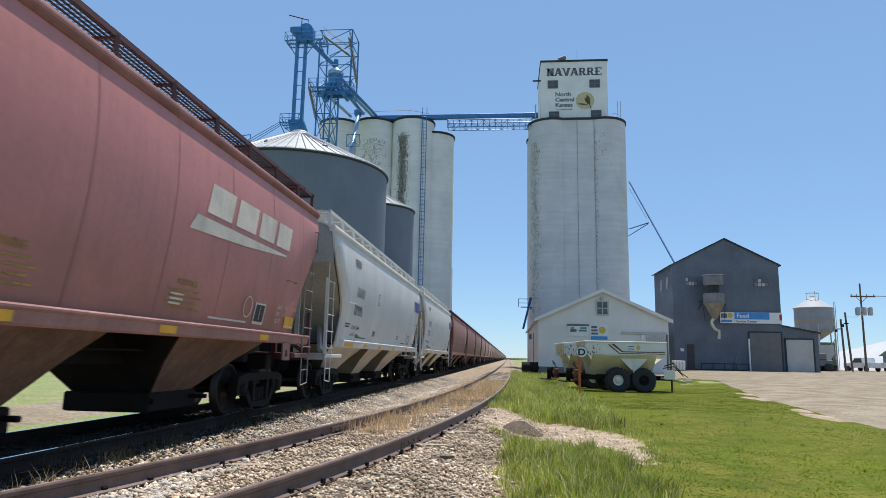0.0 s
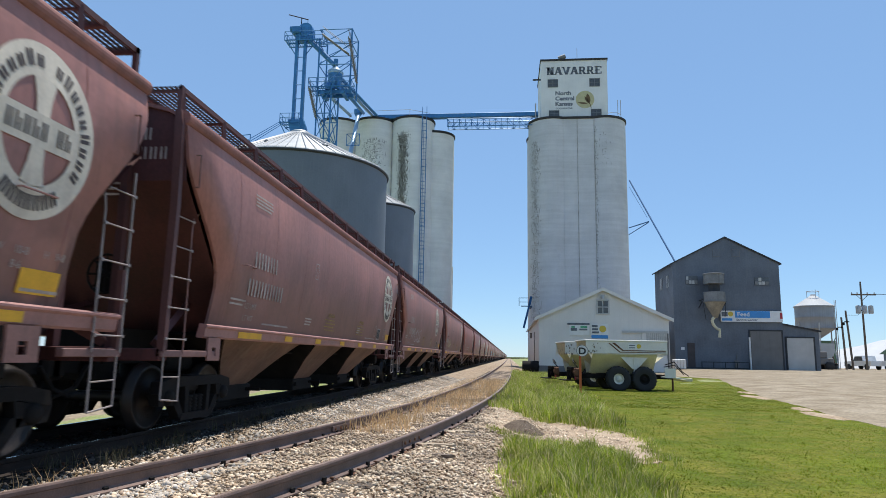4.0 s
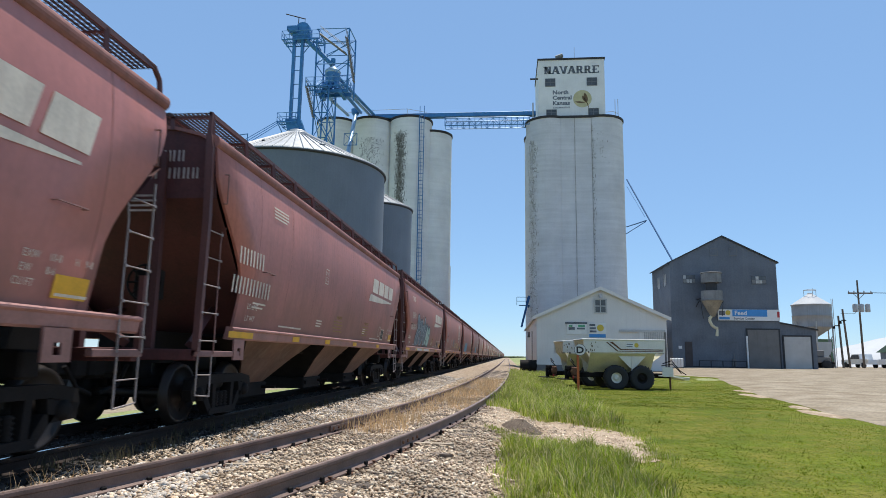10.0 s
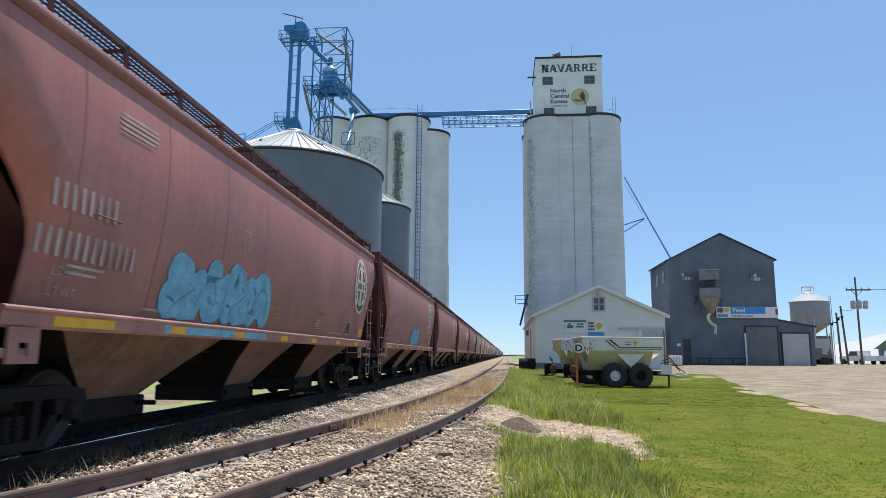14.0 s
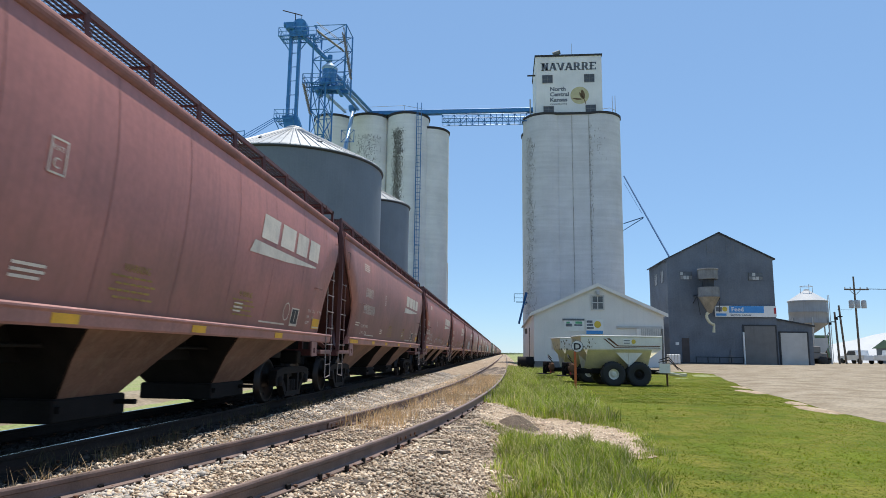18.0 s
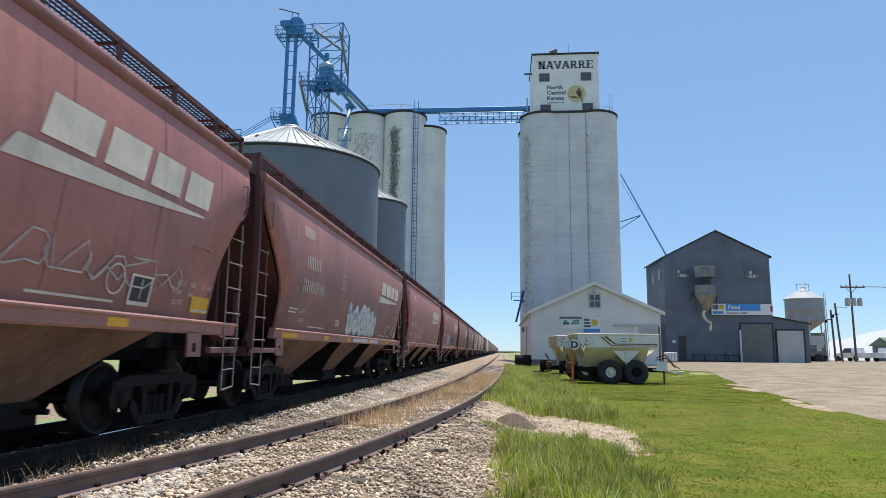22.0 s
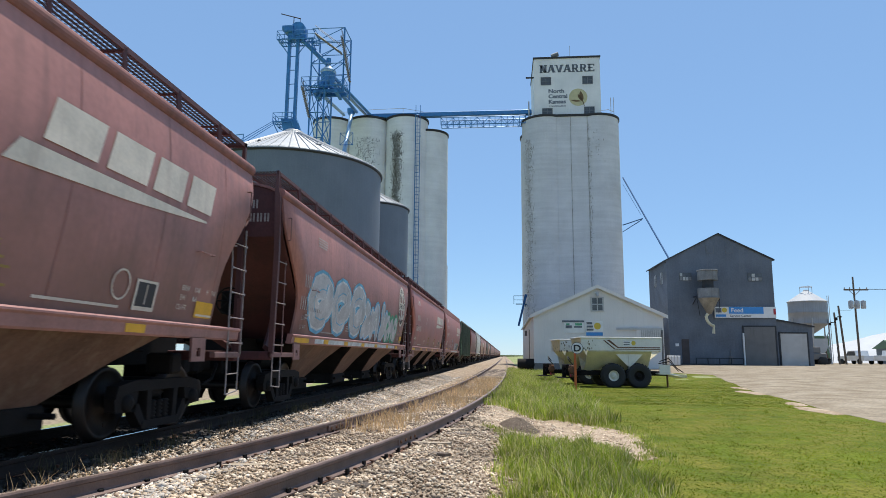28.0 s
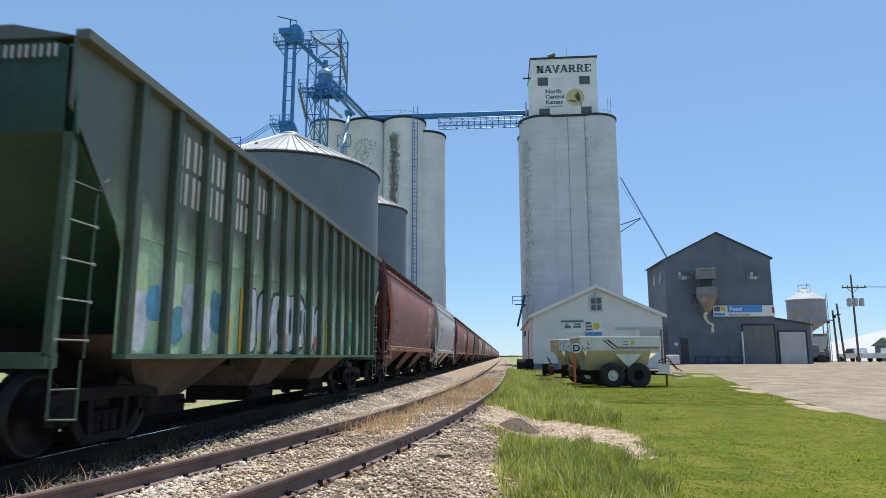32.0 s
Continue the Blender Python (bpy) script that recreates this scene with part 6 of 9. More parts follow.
def grating_frame(bent=False):
    """Side rails, cross bearers and posts of the running boards; some cars end in a bent pipe, most in a square frame."""
    b = B()
    for sg in (-1, 1):
        for x in (0.79, 1.44):
            b.box(sg * x - 0.012, sg * x + 0.012, BOARD_A, BOARD_B, BOARD_Z - 0.035, BOARD_Z + 0.035)
        y = BOARD_A + 0.06
        while y <= BOARD_B:
            b.box(min(sg * 0.8, sg * 1.45), max(sg * 0.8, sg * 1.45), y - 0.02, y + 0.02, BOARD_Z - 0.05, BOARD_Z - 0.02)
            if y > -NEAR_END:
                b.bar((sg * 1.435, y, BOARD_Z), (sg * 1.47, y, 4.3), 0.055)
                b.box(min(sg * 0.8, sg * 0.86), max(sg * 0.8, sg * 0.86), y - 0.02, y + 0.02, 4.4, BOARD_Z - 0.02)
            y += 1.295
        if bent:
            b.line([(sg * 1.42, BOARD_B - 0.3, BOARD_Z + 0.03), (sg * 1.43, BOARD_B - 0.02, BOARD_Z + 0.01), (sg * 1.45, FAR_END - 0.03, BOARD_Z - 0.12), (sg * 1.47, FAR_END - 0.02, 4.3)], 0.035, 6)
        else:
            b.box(sg * 1.44 - 0.03, sg * 1.44 + 0.03, BOARD_B - 0.03, BOARD_B + 0.03, 4.28, BOARD_Z + 0.03)
            b.box(*sorted((sg * 1.47, sg * 0.2)), BOARD_B - 0.03, BOARD_B + 0.03, BOARD_Z - 0.04, BOARD_Z + 0.03)
            b.box(*sorted((sg * 1.47, sg * 0.2)), BOARD_B - 0.66, BOARD_B - 0.6, BOARD_Z - 0.04, BOARD_Z + 0.03)
        b.box(sg * 1.44 - 0.03, sg * 1.44 + 0.03, BOARD_A, BOARD_A + 0.05, 4.2, BOARD_Z + 0.03)
    return b


def hatch():
    b = B()
    b.prism([(-0.34, 4.44), (0.34, 4.44), (0.34, 4.62), (0.2, 4.7), (-0.2, 4.7), (-0.34, 4.62)], -7.6, 7.6, "y")
    for k in range(12):
        b.box(-0.38, 0.38, -7.5 + k * 1.3, -7.44 + k * 1.3, 4.5, 4.7, 0.01)
    return b


def plat(s):
    """How far the end platform and its ladder stand from the car's middle."""
    return 8.75 if s < 0 else 8.06


def ladder(sg, s):
    """Rails of the side ladder at one corner; the inner one bends in to the body."""
    b = B()
    x = sg * 1.51
    ya, yb = s * (plat(s) - 0.03), s * (plat(s) - 0.53)
    top = 3.0 if s < 0 else 2.85
    b.box(x - 0.011, x + 0.011, ya - 0.011, ya + 0.011, 1.08, top + 0.3)
    return b.line([(x, yb, 1.08), (x, yb, top - 0.25), (x, yb - s * 0.03, top - 0.08), (x + sg * 0.03, yb - s * 0.14, top + 0.02)], 0.012, 6)


def ladder_rung(sg, s):
    x = sg * 1.53
    ya, yb = s * (plat(s) - 0.03), s * (plat(s) - 0.53)
    b = B().tube((x, ya, 0), (x, yb, 0), 0.010, 6)
    return b.box(x - 0.012, x + 0.010, ya - 0.02, ya + 0.02, -0.018, 0.018).box(x - 0.012, x + 0.010, yb - 0.02, yb + 0.02, -0.018, 0.018)


def stirrup(sg, s):
    x = sg * 1.5
    ya, yb = s * (plat(s) - 0.06), s * (plat(s) - 0.5)
    return B().line([(x, ya, 1.06), (x, ya, 0.5), (x, yb, 0.46), (x, yb, 1.06)], 0.012, 6).line([(x, ya, 0.78), (x, yb, 0.77)], 0.010, 6)


def end_platform(s):
    b = B()
    y0, y1 = sorted((s * plat(s), s * (plat(s) - 0.18)))
    return b.box(-1.48, 1.48, y0, y1, 0.98, 1.14, 0.012)


def platform_side(sg, s):
    a0, a1 = sorted((s * plat(s), s * 7.1))
    return B().box(sg * 1.47 - 0.05, sg * 1.47 + 0.04, a0, a1, 1.03, 1.12, 0.01)


def end_sheet(s):
    """Bulkhead and slope sheet at a car's end, with two braces."""
    b = B()
    e = (NEAR_END if s < 0 else FAR_END) - 0.04
    pts = [(s * e, 4.24), (s * e, 3.35), (s * (e - 0.5), 2.85), (s * (SILL - 1.0), 1.3)]
    vs = [(x * (side_w(z) - 0.04), y, z) for y, z in pts for x in (-1, 1)]
    b.add(vs, [(2 * k, 2 * k + 1, 2 * k + 3, 2 * k + 2) for k in range(3)])
    o = len(b.v)
    b.v += [(x, s * e, z) for x, z in ((1.25, 4.35), (0.85, 4.45), (-0.85, 4.45), (-1.25, 4.35))]
    b.f.append((0, 1, o, o + 1, o + 2, o + 3))
    b.s.append(False)
    return b


def end_brace(sg, s):
    b = B().box(sg * 0.75 - 0.05, sg * 0.75 + 0.05, min(s * (plat(s) - 0.15), s * (plat(s) - 0.05)), max(s * (plat(s) - 0.15), s * (plat(s) - 0.05)), 1.1, 4.05)
    return b.bar((sg * 1.35, s * (plat(s) - 0.1), 1.2), (sg * 0.75, s * (SILL - 0.5), 1.9), 0.09)


def corner_post(sg, s, tall=True):
    """Angle post at a corner: up to the eave at the leading end, short at the trailing end."""
    y0, y1 = sorted((s * plat(s), s * (plat(s) - 0.09)))
    if s > 0 or not tall:
        top = 2.0 if s > 0 else 2.95
        return B().prism([(sg * 1.44, 1.1), (sg * 1.51, 1.1), (sg * 1.51, top), (sg * 1.44, top)], y0, y1, "y")
    return B().prism([(sg * 1.43, 1.1), (sg * 1.52, 1.1), (sg * 1.55, 3.0), (sg * 1.53, 4.1), (sg * 1.49, 4.3), (sg * 1.41, 4.3), (sg * 1.45, 3.0)], y0, y1, "y")


def coupler(s):
    b = B()
    y0, y1 = sorted((s * (FAR_END - 0.3), s * (PULL - 0.22)))
    b.box(-0.1, 0.1, y0, y1, 0.78, 0.98, 0.02)
    y0, y1 = sorted((s * (PULL - 0.26), s * (PULL + 0.05)))
    b.box(-0.05 - 0.12, 0.2, y0, y1, 0.72, 1.02, 0.05)
    b.line([(0.3, s * (PLAT - 0.1), 0.9), (0.32, s * (PLAT + 0.15), 0.62), (0.28, s * PULL, 0.52)], 0.03, 6)
    b.box(-0.32, 0.32, min(s * (BODY - 0.5), s * BODY), max(s * (BODY - 0.5), s * BODY), 0.7, 1.05, 0.02)
    return b


def brake_wheel():
    b = B()
    y = -PLAT - 0.08
    pts = [(0.55 + 0.26 * math.cos(2 * math.pi * k / 16), y, 2.1 + 0.26 * math.sin(2 * math.pi * k / 16)) for k in range(17)]
    b.line(pts, 0.016, 6)
    for k in range(4):
        a = math.pi * k / 4
        b.bar((0.55 - 0.26 * math.cos(a), y, 2.1 - 0.26 * math.sin(a)), (0.55 + 0.26 * math.cos(a), y, 2.1 + 0.26 * math.sin(a)), 0.02)
    b.tube((0.55, y, 2.1), (0.55, y + 0.2, 2.1), 0.05, 8)
    return b.box(0.35, 0.75, -PLAT - 0.02, -PLAT + 0.14, 1.85, 2.3, 0.02)


def sill(sg, y0=-7.58):
    """Side sill with a rounded upper flange."""
    b = B().prism([(sg * 1.36, 1.31), (sg * 1.46, 1.30), (sg * 1.485, 1.325), (sg * 1.50, 1.44), (sg * 1.53, 1.465), (sg * 1.53, 1.485), (sg * 1.5, 1.505), (sg * 1.40, 1.51)], y0, 7.98, "y")
    return b


def eave(sg):
    """Rolled top chord, round in section."""
    ring = [(sg * (1.505 + 0.092 * math.cos(radians(a))), 4.205 + 0.10 * math.sin(radians(a))) for a in range(-110, 111, 20)]
    return B().prism(ring + [(sg * 1.44, 4.315), (sg * 1.44, 4.12)], -NEAR_END - 0.02, FAR_END + 0.02, "y")


def deep_eave(sg):
    """High flat coaming above the side of a car without running boards."""
    return B().prism([(sg * 1.46, 4.1), (sg * 1.545, 4.1), (sg * 1.56, 4.14), (sg * 1.50, 4.55), (sg * 1.46, 4.58), (sg * 1.2, 4.58), (sg * 1.2, 4.5), (sg * 1.43, 4.5)], -NEAR_END - 0.02, FAR_END + 0.02, "y")


def panel_ribs(sg):
    """Faint weld seams of the side sheets."""
    b = B()
    for y in (-6.9, -5.2, -3.4, -1.7, 0.0, 1.7, 3.4, 5.2, 6.9):
        vs = []
        for z in SIDE_ZS[1:]:
            for d in (-0.006, 0.006):
                vs.append((sg * (side_w(z) + 0.004), y + d, z))
        n = len(SIDE_ZS) - 1
        b.add(vs, [(2 * k, 2 * k + 1, 2 * k + 3, 2 * k + 2) for k in range(n - 1)], True)
    return b


def conform(y, z, off=0.012):
    return (side_w(z) + off, y, z)


def decal_quad(b, y0, y1, z0, z1, off=0.012, shear=0.0):
    """A thin painted patch that follows the side; shear slants it along the car."""
    m = max(1, int((z1 - z0) / 0.25))
    vs = []
    for k in range(m + 1):
        z = z0 + (z1 - z0) * k / m
        s = shear * (z - z0)
        vs += [conform(y0 + s, z, off), conform(y1 + s, z, off)]
    return b.add(vs, [(2 * k, 2 * k + 1, 2 * k + 3, 2 * k + 2) for k in range(m)])


def decal_poly(b, pts, off=0.012):
    c = (sum(p[0] for p in pts) / len(pts), sum(p[1] for p in pts) / len(pts))
    vs = [conform(*c, off)] + [conform(*p, off) for p in pts]
    n = len(pts)
    return b.add(vs, [(0, 1 + k, 1 + (k + 1) % n) for k in range(n)])


def stroke(b, pts, w, off=0.016):
    """A sprayed or chalked line on the side, kept between sill and eave."""
    vs = []
    pts = [(p, min(max(q, 1.525 + w / 2), 3.95 - w / 2)) for p, q in pts]
    for k, p in enumerate(pts):
        q0, q1 = pts[max(k - 1, 0)], pts[min(k + 1, len(pts) - 1)]
        d = Vector((q1[0] - q0[0], q1[1] - q0[1]))
        d = d.normalized() if d.length > 1e-6 else Vector((1, 0))
        vs += [conform(p[0] - d.y * w / 2, p[1] + d.x * w / 2, off), conform(p[0] + d.y * w / 2, p[1] - d.x * w / 2, off)]
    return b.add(vs, [(2 * k, 2 * k + 1, 2 * k + 3, 2 * k + 2) for k in range(len(pts) - 1)])


def side_text(words, y, z, size, m, parent, squash=1.0, bold=0.0, name="lettering"):
    me = MESH.get((words, y, z, size, m.name))
    if me is None:
        me = text_mesh(words, size, lambda u, v, w: Vector((side_w(z + v) + 0.014 + w * 0.3, y + u, z + v)), m, name, squash, bold, "LEFT", 0.002)
        MESH[(words, y, z, size, m.name)] = me
    return put(name, me, parent)


def logo_block(k):
    """One heavy slanted block of the wedge emblem."""
    y = 2.95 + (0.0, 0.98, 1.92, 2.78)[k]
    return decal_quad(B(), y, y + (0.82, 0.8, 0.72, 0.72)[k], 3.05, 3.50, 0.013, 0.3)


def wedge_strip():
    """The long tapering wedge under the blocks."""
    return decal_poly(B(), [(2.5, 2.74), (4.4, 2.80), (6.35, 2.92), (6.35, 2.95), (4.4, 2.96), (2.68, 2.97)], 0.013)


def round_logo():
    """White ring with a flared cross inside; the quarters between show the car's paint."""
    b = B()
    n = 48
    cy, cz, q = 4.7, 3.05, 0.92
    ring = [(cy + q * rr * math.cos(2 * math.pi * k / n), cz + rr * math.sin(2 * math.pi * k / n)) for k in range(n) for rr in (0.50, 0.655, 0.81)]
    b.add([conform(*p, 0.013) for p in ring], [(3 * k + i, 3 * k + i + 1, (3 * k + i + 4) % (3 * n), (3 * k + i + 3) % (3 * n)) for k in range(n) for i in (0, 1)])
    for s in (-1, 1):
        decal_poly(b, [(cy - 0.085, cz + s * 0.15), (cy - 0.10, cz + s * 0.3), (cy - 0.155, cz + s * 0.5), (cy, cz + s * 0.515), (cy + 0.155, cz + s * 0.5), (cy + 0.10, cz + s * 0.3), (cy + 0.085, cz + s * 0.15)], 0.013)
    decal_quad(b, cy - 0.47, cy + 0.47, cz - 0.15, cz + 0.15, 0.0132)
    return b


def round_logo_marks():
    """Dark upright bars where the lettering of the round emblem stands, set round the ring and across the middle."""
    b = B()
    cy, cz, q = 4.7, 3.05, 0.92

    def bar(a, r0, r1, w):
        ca, sa = math.cos(a), math.sin(a)
        pts = [(cy + q * (r * ca - d * sa), cz + r * sa + d * ca) for r, d in ((r0, -w), (r1, -w), (r1, w), (r0, w))]
        decal_poly(b, pts, 0.017)
    for k in range(20):
        if k != 10:
            a = radians(212 - k * 12.6)
            tall = 0.735 if k % 4 == 0 else 0.70
            for d in (-0.042, 0.042):
                bar(a + d, 0.585, tall, 0.02)
    for k in range(7):
        a = radians(240 + k * 10)
        for d in (-0.042, 0.042):
            bar(a + d, 0.585, 0.725, 0.02)
    for k in range(8):
        if k != 5:
            y = cy - 0.43 + k * 0.108
            decal_quad(b, y, y + 0.03, cz - 0.085, cz + 0.085, 0.017)
            decal_quad(b, y + 0.05, y + 0.078, cz - 0.085, cz + (0.03 if k % 2 else 0.085), 0.017)
    return b


def mark_row(count, wide, z0, z1, step, bold):
    """A row of plain upright bars standing for the characters of a car's mark or number, two thin stems each."""
    b = B()
    for k in range(count):
        y = 0.03 + k * step
        decal_quad(b, y, y + bold, z0, z1, 0.012)
        decal_quad(b, y + wide - bold, y + wide, z0, z1, 0.012)
    return b


def end_marks(number):
    """Plain bars on the leading end, near its upper corner."""
    b = B()
    for row, count in ((0, 4), (1, number)):
        for k in range(count):
            x, z = 0.5 + 0.145 * k - 0.05 * row, 3.92 - 0.27 * row
            for x0, x1, z0, z1 in ((x, x + 0.035, z, z + 0.17), (x + 0.065, x + 0.1, z, z + 0.17)):
                b.box(x0, x1, -NEAR_END + 0.034, -NEAR_END + 0.037, z0, z1)
    for k in range(4):
        b.box(0.25, 0.62 + 0.1 * (k % 2), -NEAR_END + 0.034, -NEAR_END + 0.037, 3.38 - 0.075 * k, 3.41 - 0.075 * k)
    return b


def small_stencils():
    b = B()
    for y0, y1, z in ((-6.8, -6.2, 1.93), (-6.8, -6.3, 1.86), (-2.9, -2.45, 1.84), (-2.9, -2.45, 1.78), (-2.9, -2.5, 1.72), (2.0, 2.35, 1.84), (2.0, 2.35, 1.78), (2.0, 2.3, 1.72),
                      (3.2, 4.6, 1.60), (-5.3, -3.9, 1.60), (6.5, 7.0, 1.62), (-6.3, -5.5, 3.72), (-6.3, -5.5, 3.66), (-6.3, -5.5, 3.60), (-6.3, -5.6, 3.54)):
        decal_quad(b, y0, y1, z, z + 0.03)
    # plate box and the outline of the test panel
    for y0, y1, z0, z1 in ((-2.75, -2.5, 2.72, 2.74), (-2.75, -2.5, 3.05, 3.07), (-2.75, -2.73, 2.74, 3.05), (-2.52, -2.5, 2.74, 3.05), (4.86, 5.34, 1.60, 1.65), (4.86, 5.34, 1.94, 1.97), (4.86, 4.90, 1.65, 1.94), (5.30, 5.34, 1.65, 1.94), (5.10, 5.12, 1.68, 1.92)):
        decal_quad(b, y0, y1, z0, z1, 0.017)
    # round test mark beside it
    for k in range(18):
        a = 2 * math.pi * k / 18
        stroke(b, [(4.55 + 0.17 * math.cos(a), 1.87 + 0.17 * math.sin(a)), (4.55 + 0.17 * math.cos(a + 0.35), 1.87 + 0.17 * math.sin(a + 0.35))], 0.022)
    return b


def test_panel():
    """Dark field of the test panel."""
    return decal_quad(B(), 4.88, 5.32, 1.62, 1.96, 0.013)


def warning_bars():
    b = B()
    for y0 in (-1.3, 2.0):
        for k in range(4):
            for q in range(6):
                decal_quad(b, y0 - 0.1 * (k % 2) + q * 0.145, y0 - 0.1 * (k % 2) + q * 0.145 + 0.12, 1.665 + k * 0.08, 1.69 + k * 0.08)
    return b


REFLECTOR_Y = (-7.39, -4.25, -1.82, 1.09, 4.45)
STRIPS = {13: (-6.9, -4.2, -1.45, 1.24, 3.94, 6.9)}   # cars with upright strips
SIDE_PLATES = {25: (-5.95, -3.05, -0.8, 1.1, 3.3)}     # cars with plates above the sill
REFLECTOR_ROUND = (-7.1, -4.85, -2.8, -0.6, 1.45, 3.6, 5.7)


def reflector(long):
    return B().prism([(1.4905, 1.335), (1.5005, 1.435), (1.506, 1.434), (1.496, 1.334)], 0, 1.0 if long else 0.42, "y")


def gate(y0):
    b = B().box(-0.66, 0.66, y0 - 0.74, y0 + 0.74, 0.22, 0.5, 0.02).box(-0.5, 0.72, y0 - 0.7, y0 - 0.64, 0.34, 0.42)
    return b.tube((0.4, y0 + 0.5, 0.4), (0.95, y0 + 0.5, 0.4), 0.035, 8)


def centre_sill():
    b = B().box(-0.35, 0.35, -BODY + 0.1, BODY - 0.1, 0.92, 1.42)
    # added wide plate that keeps sky out of the gaps between bays
    return b.box(-1.34, 1.34, -6.55, 5.85, 1.34, 1.42)


def sill_tab(s):
    """Pierced jacking plate under the sill."""
    y0, y1 = (-7.5, -7.1) if s < 0 else (6.32, 6.74)
    c = (y0 + y1) / 2
    b = B()
    for a0, a1, z0, z1 in ((y0, c - 0.06, 0.98, 1.31), (c + 0.06, y1, 0.98, 1.31), (c - 0.06, c + 0.06, 1.17, 1.31), (c - 0.06, c + 0.06, 0.98, 1.05)):
        b.box(1.49, 1.52, a0, a1, z0, z1)
    return b


def handhold(s, end):
    """A bent grab iron: on the side sheet, or upright near the end."""
    if end:
        y = s * (end_y(3.5, s) - 0.15)
        return B().line([(1.60, y, 3.3), (1.67, y, 3.3), (1.67, y, 3.75), (1.60, y, 3.75)], 0.011, 5)
    x, y = side_w(2.5), s * (SILL - 0.55)
    return B().line([(x, y, 2.5), (x + 0.07, y, 2.5), (x + 0.07, y - s * 0.45, 2.5), (x, y - s * 0.45, 2.5)], 0.010, 5)


def brake_rigging():
    b = B().tube((0.5, -7.0, 0.95), (0.5, -6.2, 0.95), 0.16, 10).tube((-0.6, 6.2, 1.0), (-0.6, 7.1, 1.0), 0.2, 12)
    return b.tube((0.7, -6.5, 1.12), (0.7, 6.5, 1.12), 0.025, 6).box(0.7, 1.1, 6.6, 6.9, 0.8, 1.1, 0.03)


CAR_STYLES = {
    "wedge": (MAROON, SILL_PINK, BAY_MAROON, GRATE_MAT, MAROON_SHADED, "maroon covered hopper car with a pale wedge emblem"),
    "round": (MAROON, SILL_PINK, BAY_MAROON, GRATE_MAT, MAROON_SHADED, "maroon covered hopper car with a round white emblem"),
    "plain": (CAR_BROWN, CAR_BROWN, CAR_BROWN, GRATE_MAT, MAROON_SHADED, "weathered brown covered hopper car"),
    "grey": (CAR_GREY, CAR_GREY, CAR_TAN, GRATE_GREY, END_GREY, "light grey covered hopper car with tan hopper bays"),
}


EMBLEM_SHIFT = {-1: -1.1, 15: -0.6, 18: -0.3, 25: -0.2, 22: -0.3, 20: 0.5, 14: 0.2, 4: -1.4, 10: -0.4, 13: -0.3, 5: 1.5, 6: 1.8, 11: 1.1, 2: 1.2, 23: 1.7}


# how far a car's mark and number stand from the usual place, along and up
MARKS = {16: (-1.65, -0.45), 11: (-1.5, -0.55), 25: (-0.8, 0.0), 20: (-0.55, -0.3), 15: (0.0, -0.25), 6: (-0.5, -0.5), 2: (-1.45, -0.7), 7: (-0.1, -0.05), 8: (-1.45, -0.5), 17: (-1.45, -0.4), 18: (-0.35, -0.15), 12: (-1.45, -0.55)}


# paint of single cars, where it is not the usual dusty maroon
PAINT = {5: MAROON_BROWN, 2: MAROON_BROWN, 4: MAROON_BROWN, 15: MAROON_BROWN, 18: MAROON_BROWN, 21: MAROON_BROWN, 22: MAROON_BROWN, 23: MAROON_BROWN, 3: MAROON_BROWN,
         -1: MAROON_CLEAN, 7: MAROON_CLEAN, 24: MAROON_CLEAN, 25: MAROON_CLEAN, 19: MAROON_CLEAN}
BENT_PIPE = (7, 8, 9)       # cars whose running board ends in a bent pipe
# load limit, light weight and capacity as lettered on a car's side
WEIGHTS = {0: ("226400", "69600", "5201"), 1: ("226400", "69600", "5201"), 25: ("224700", "61300", ""), 15: ("224900", "61100", ""), 16: ("220100", "65900", "")}


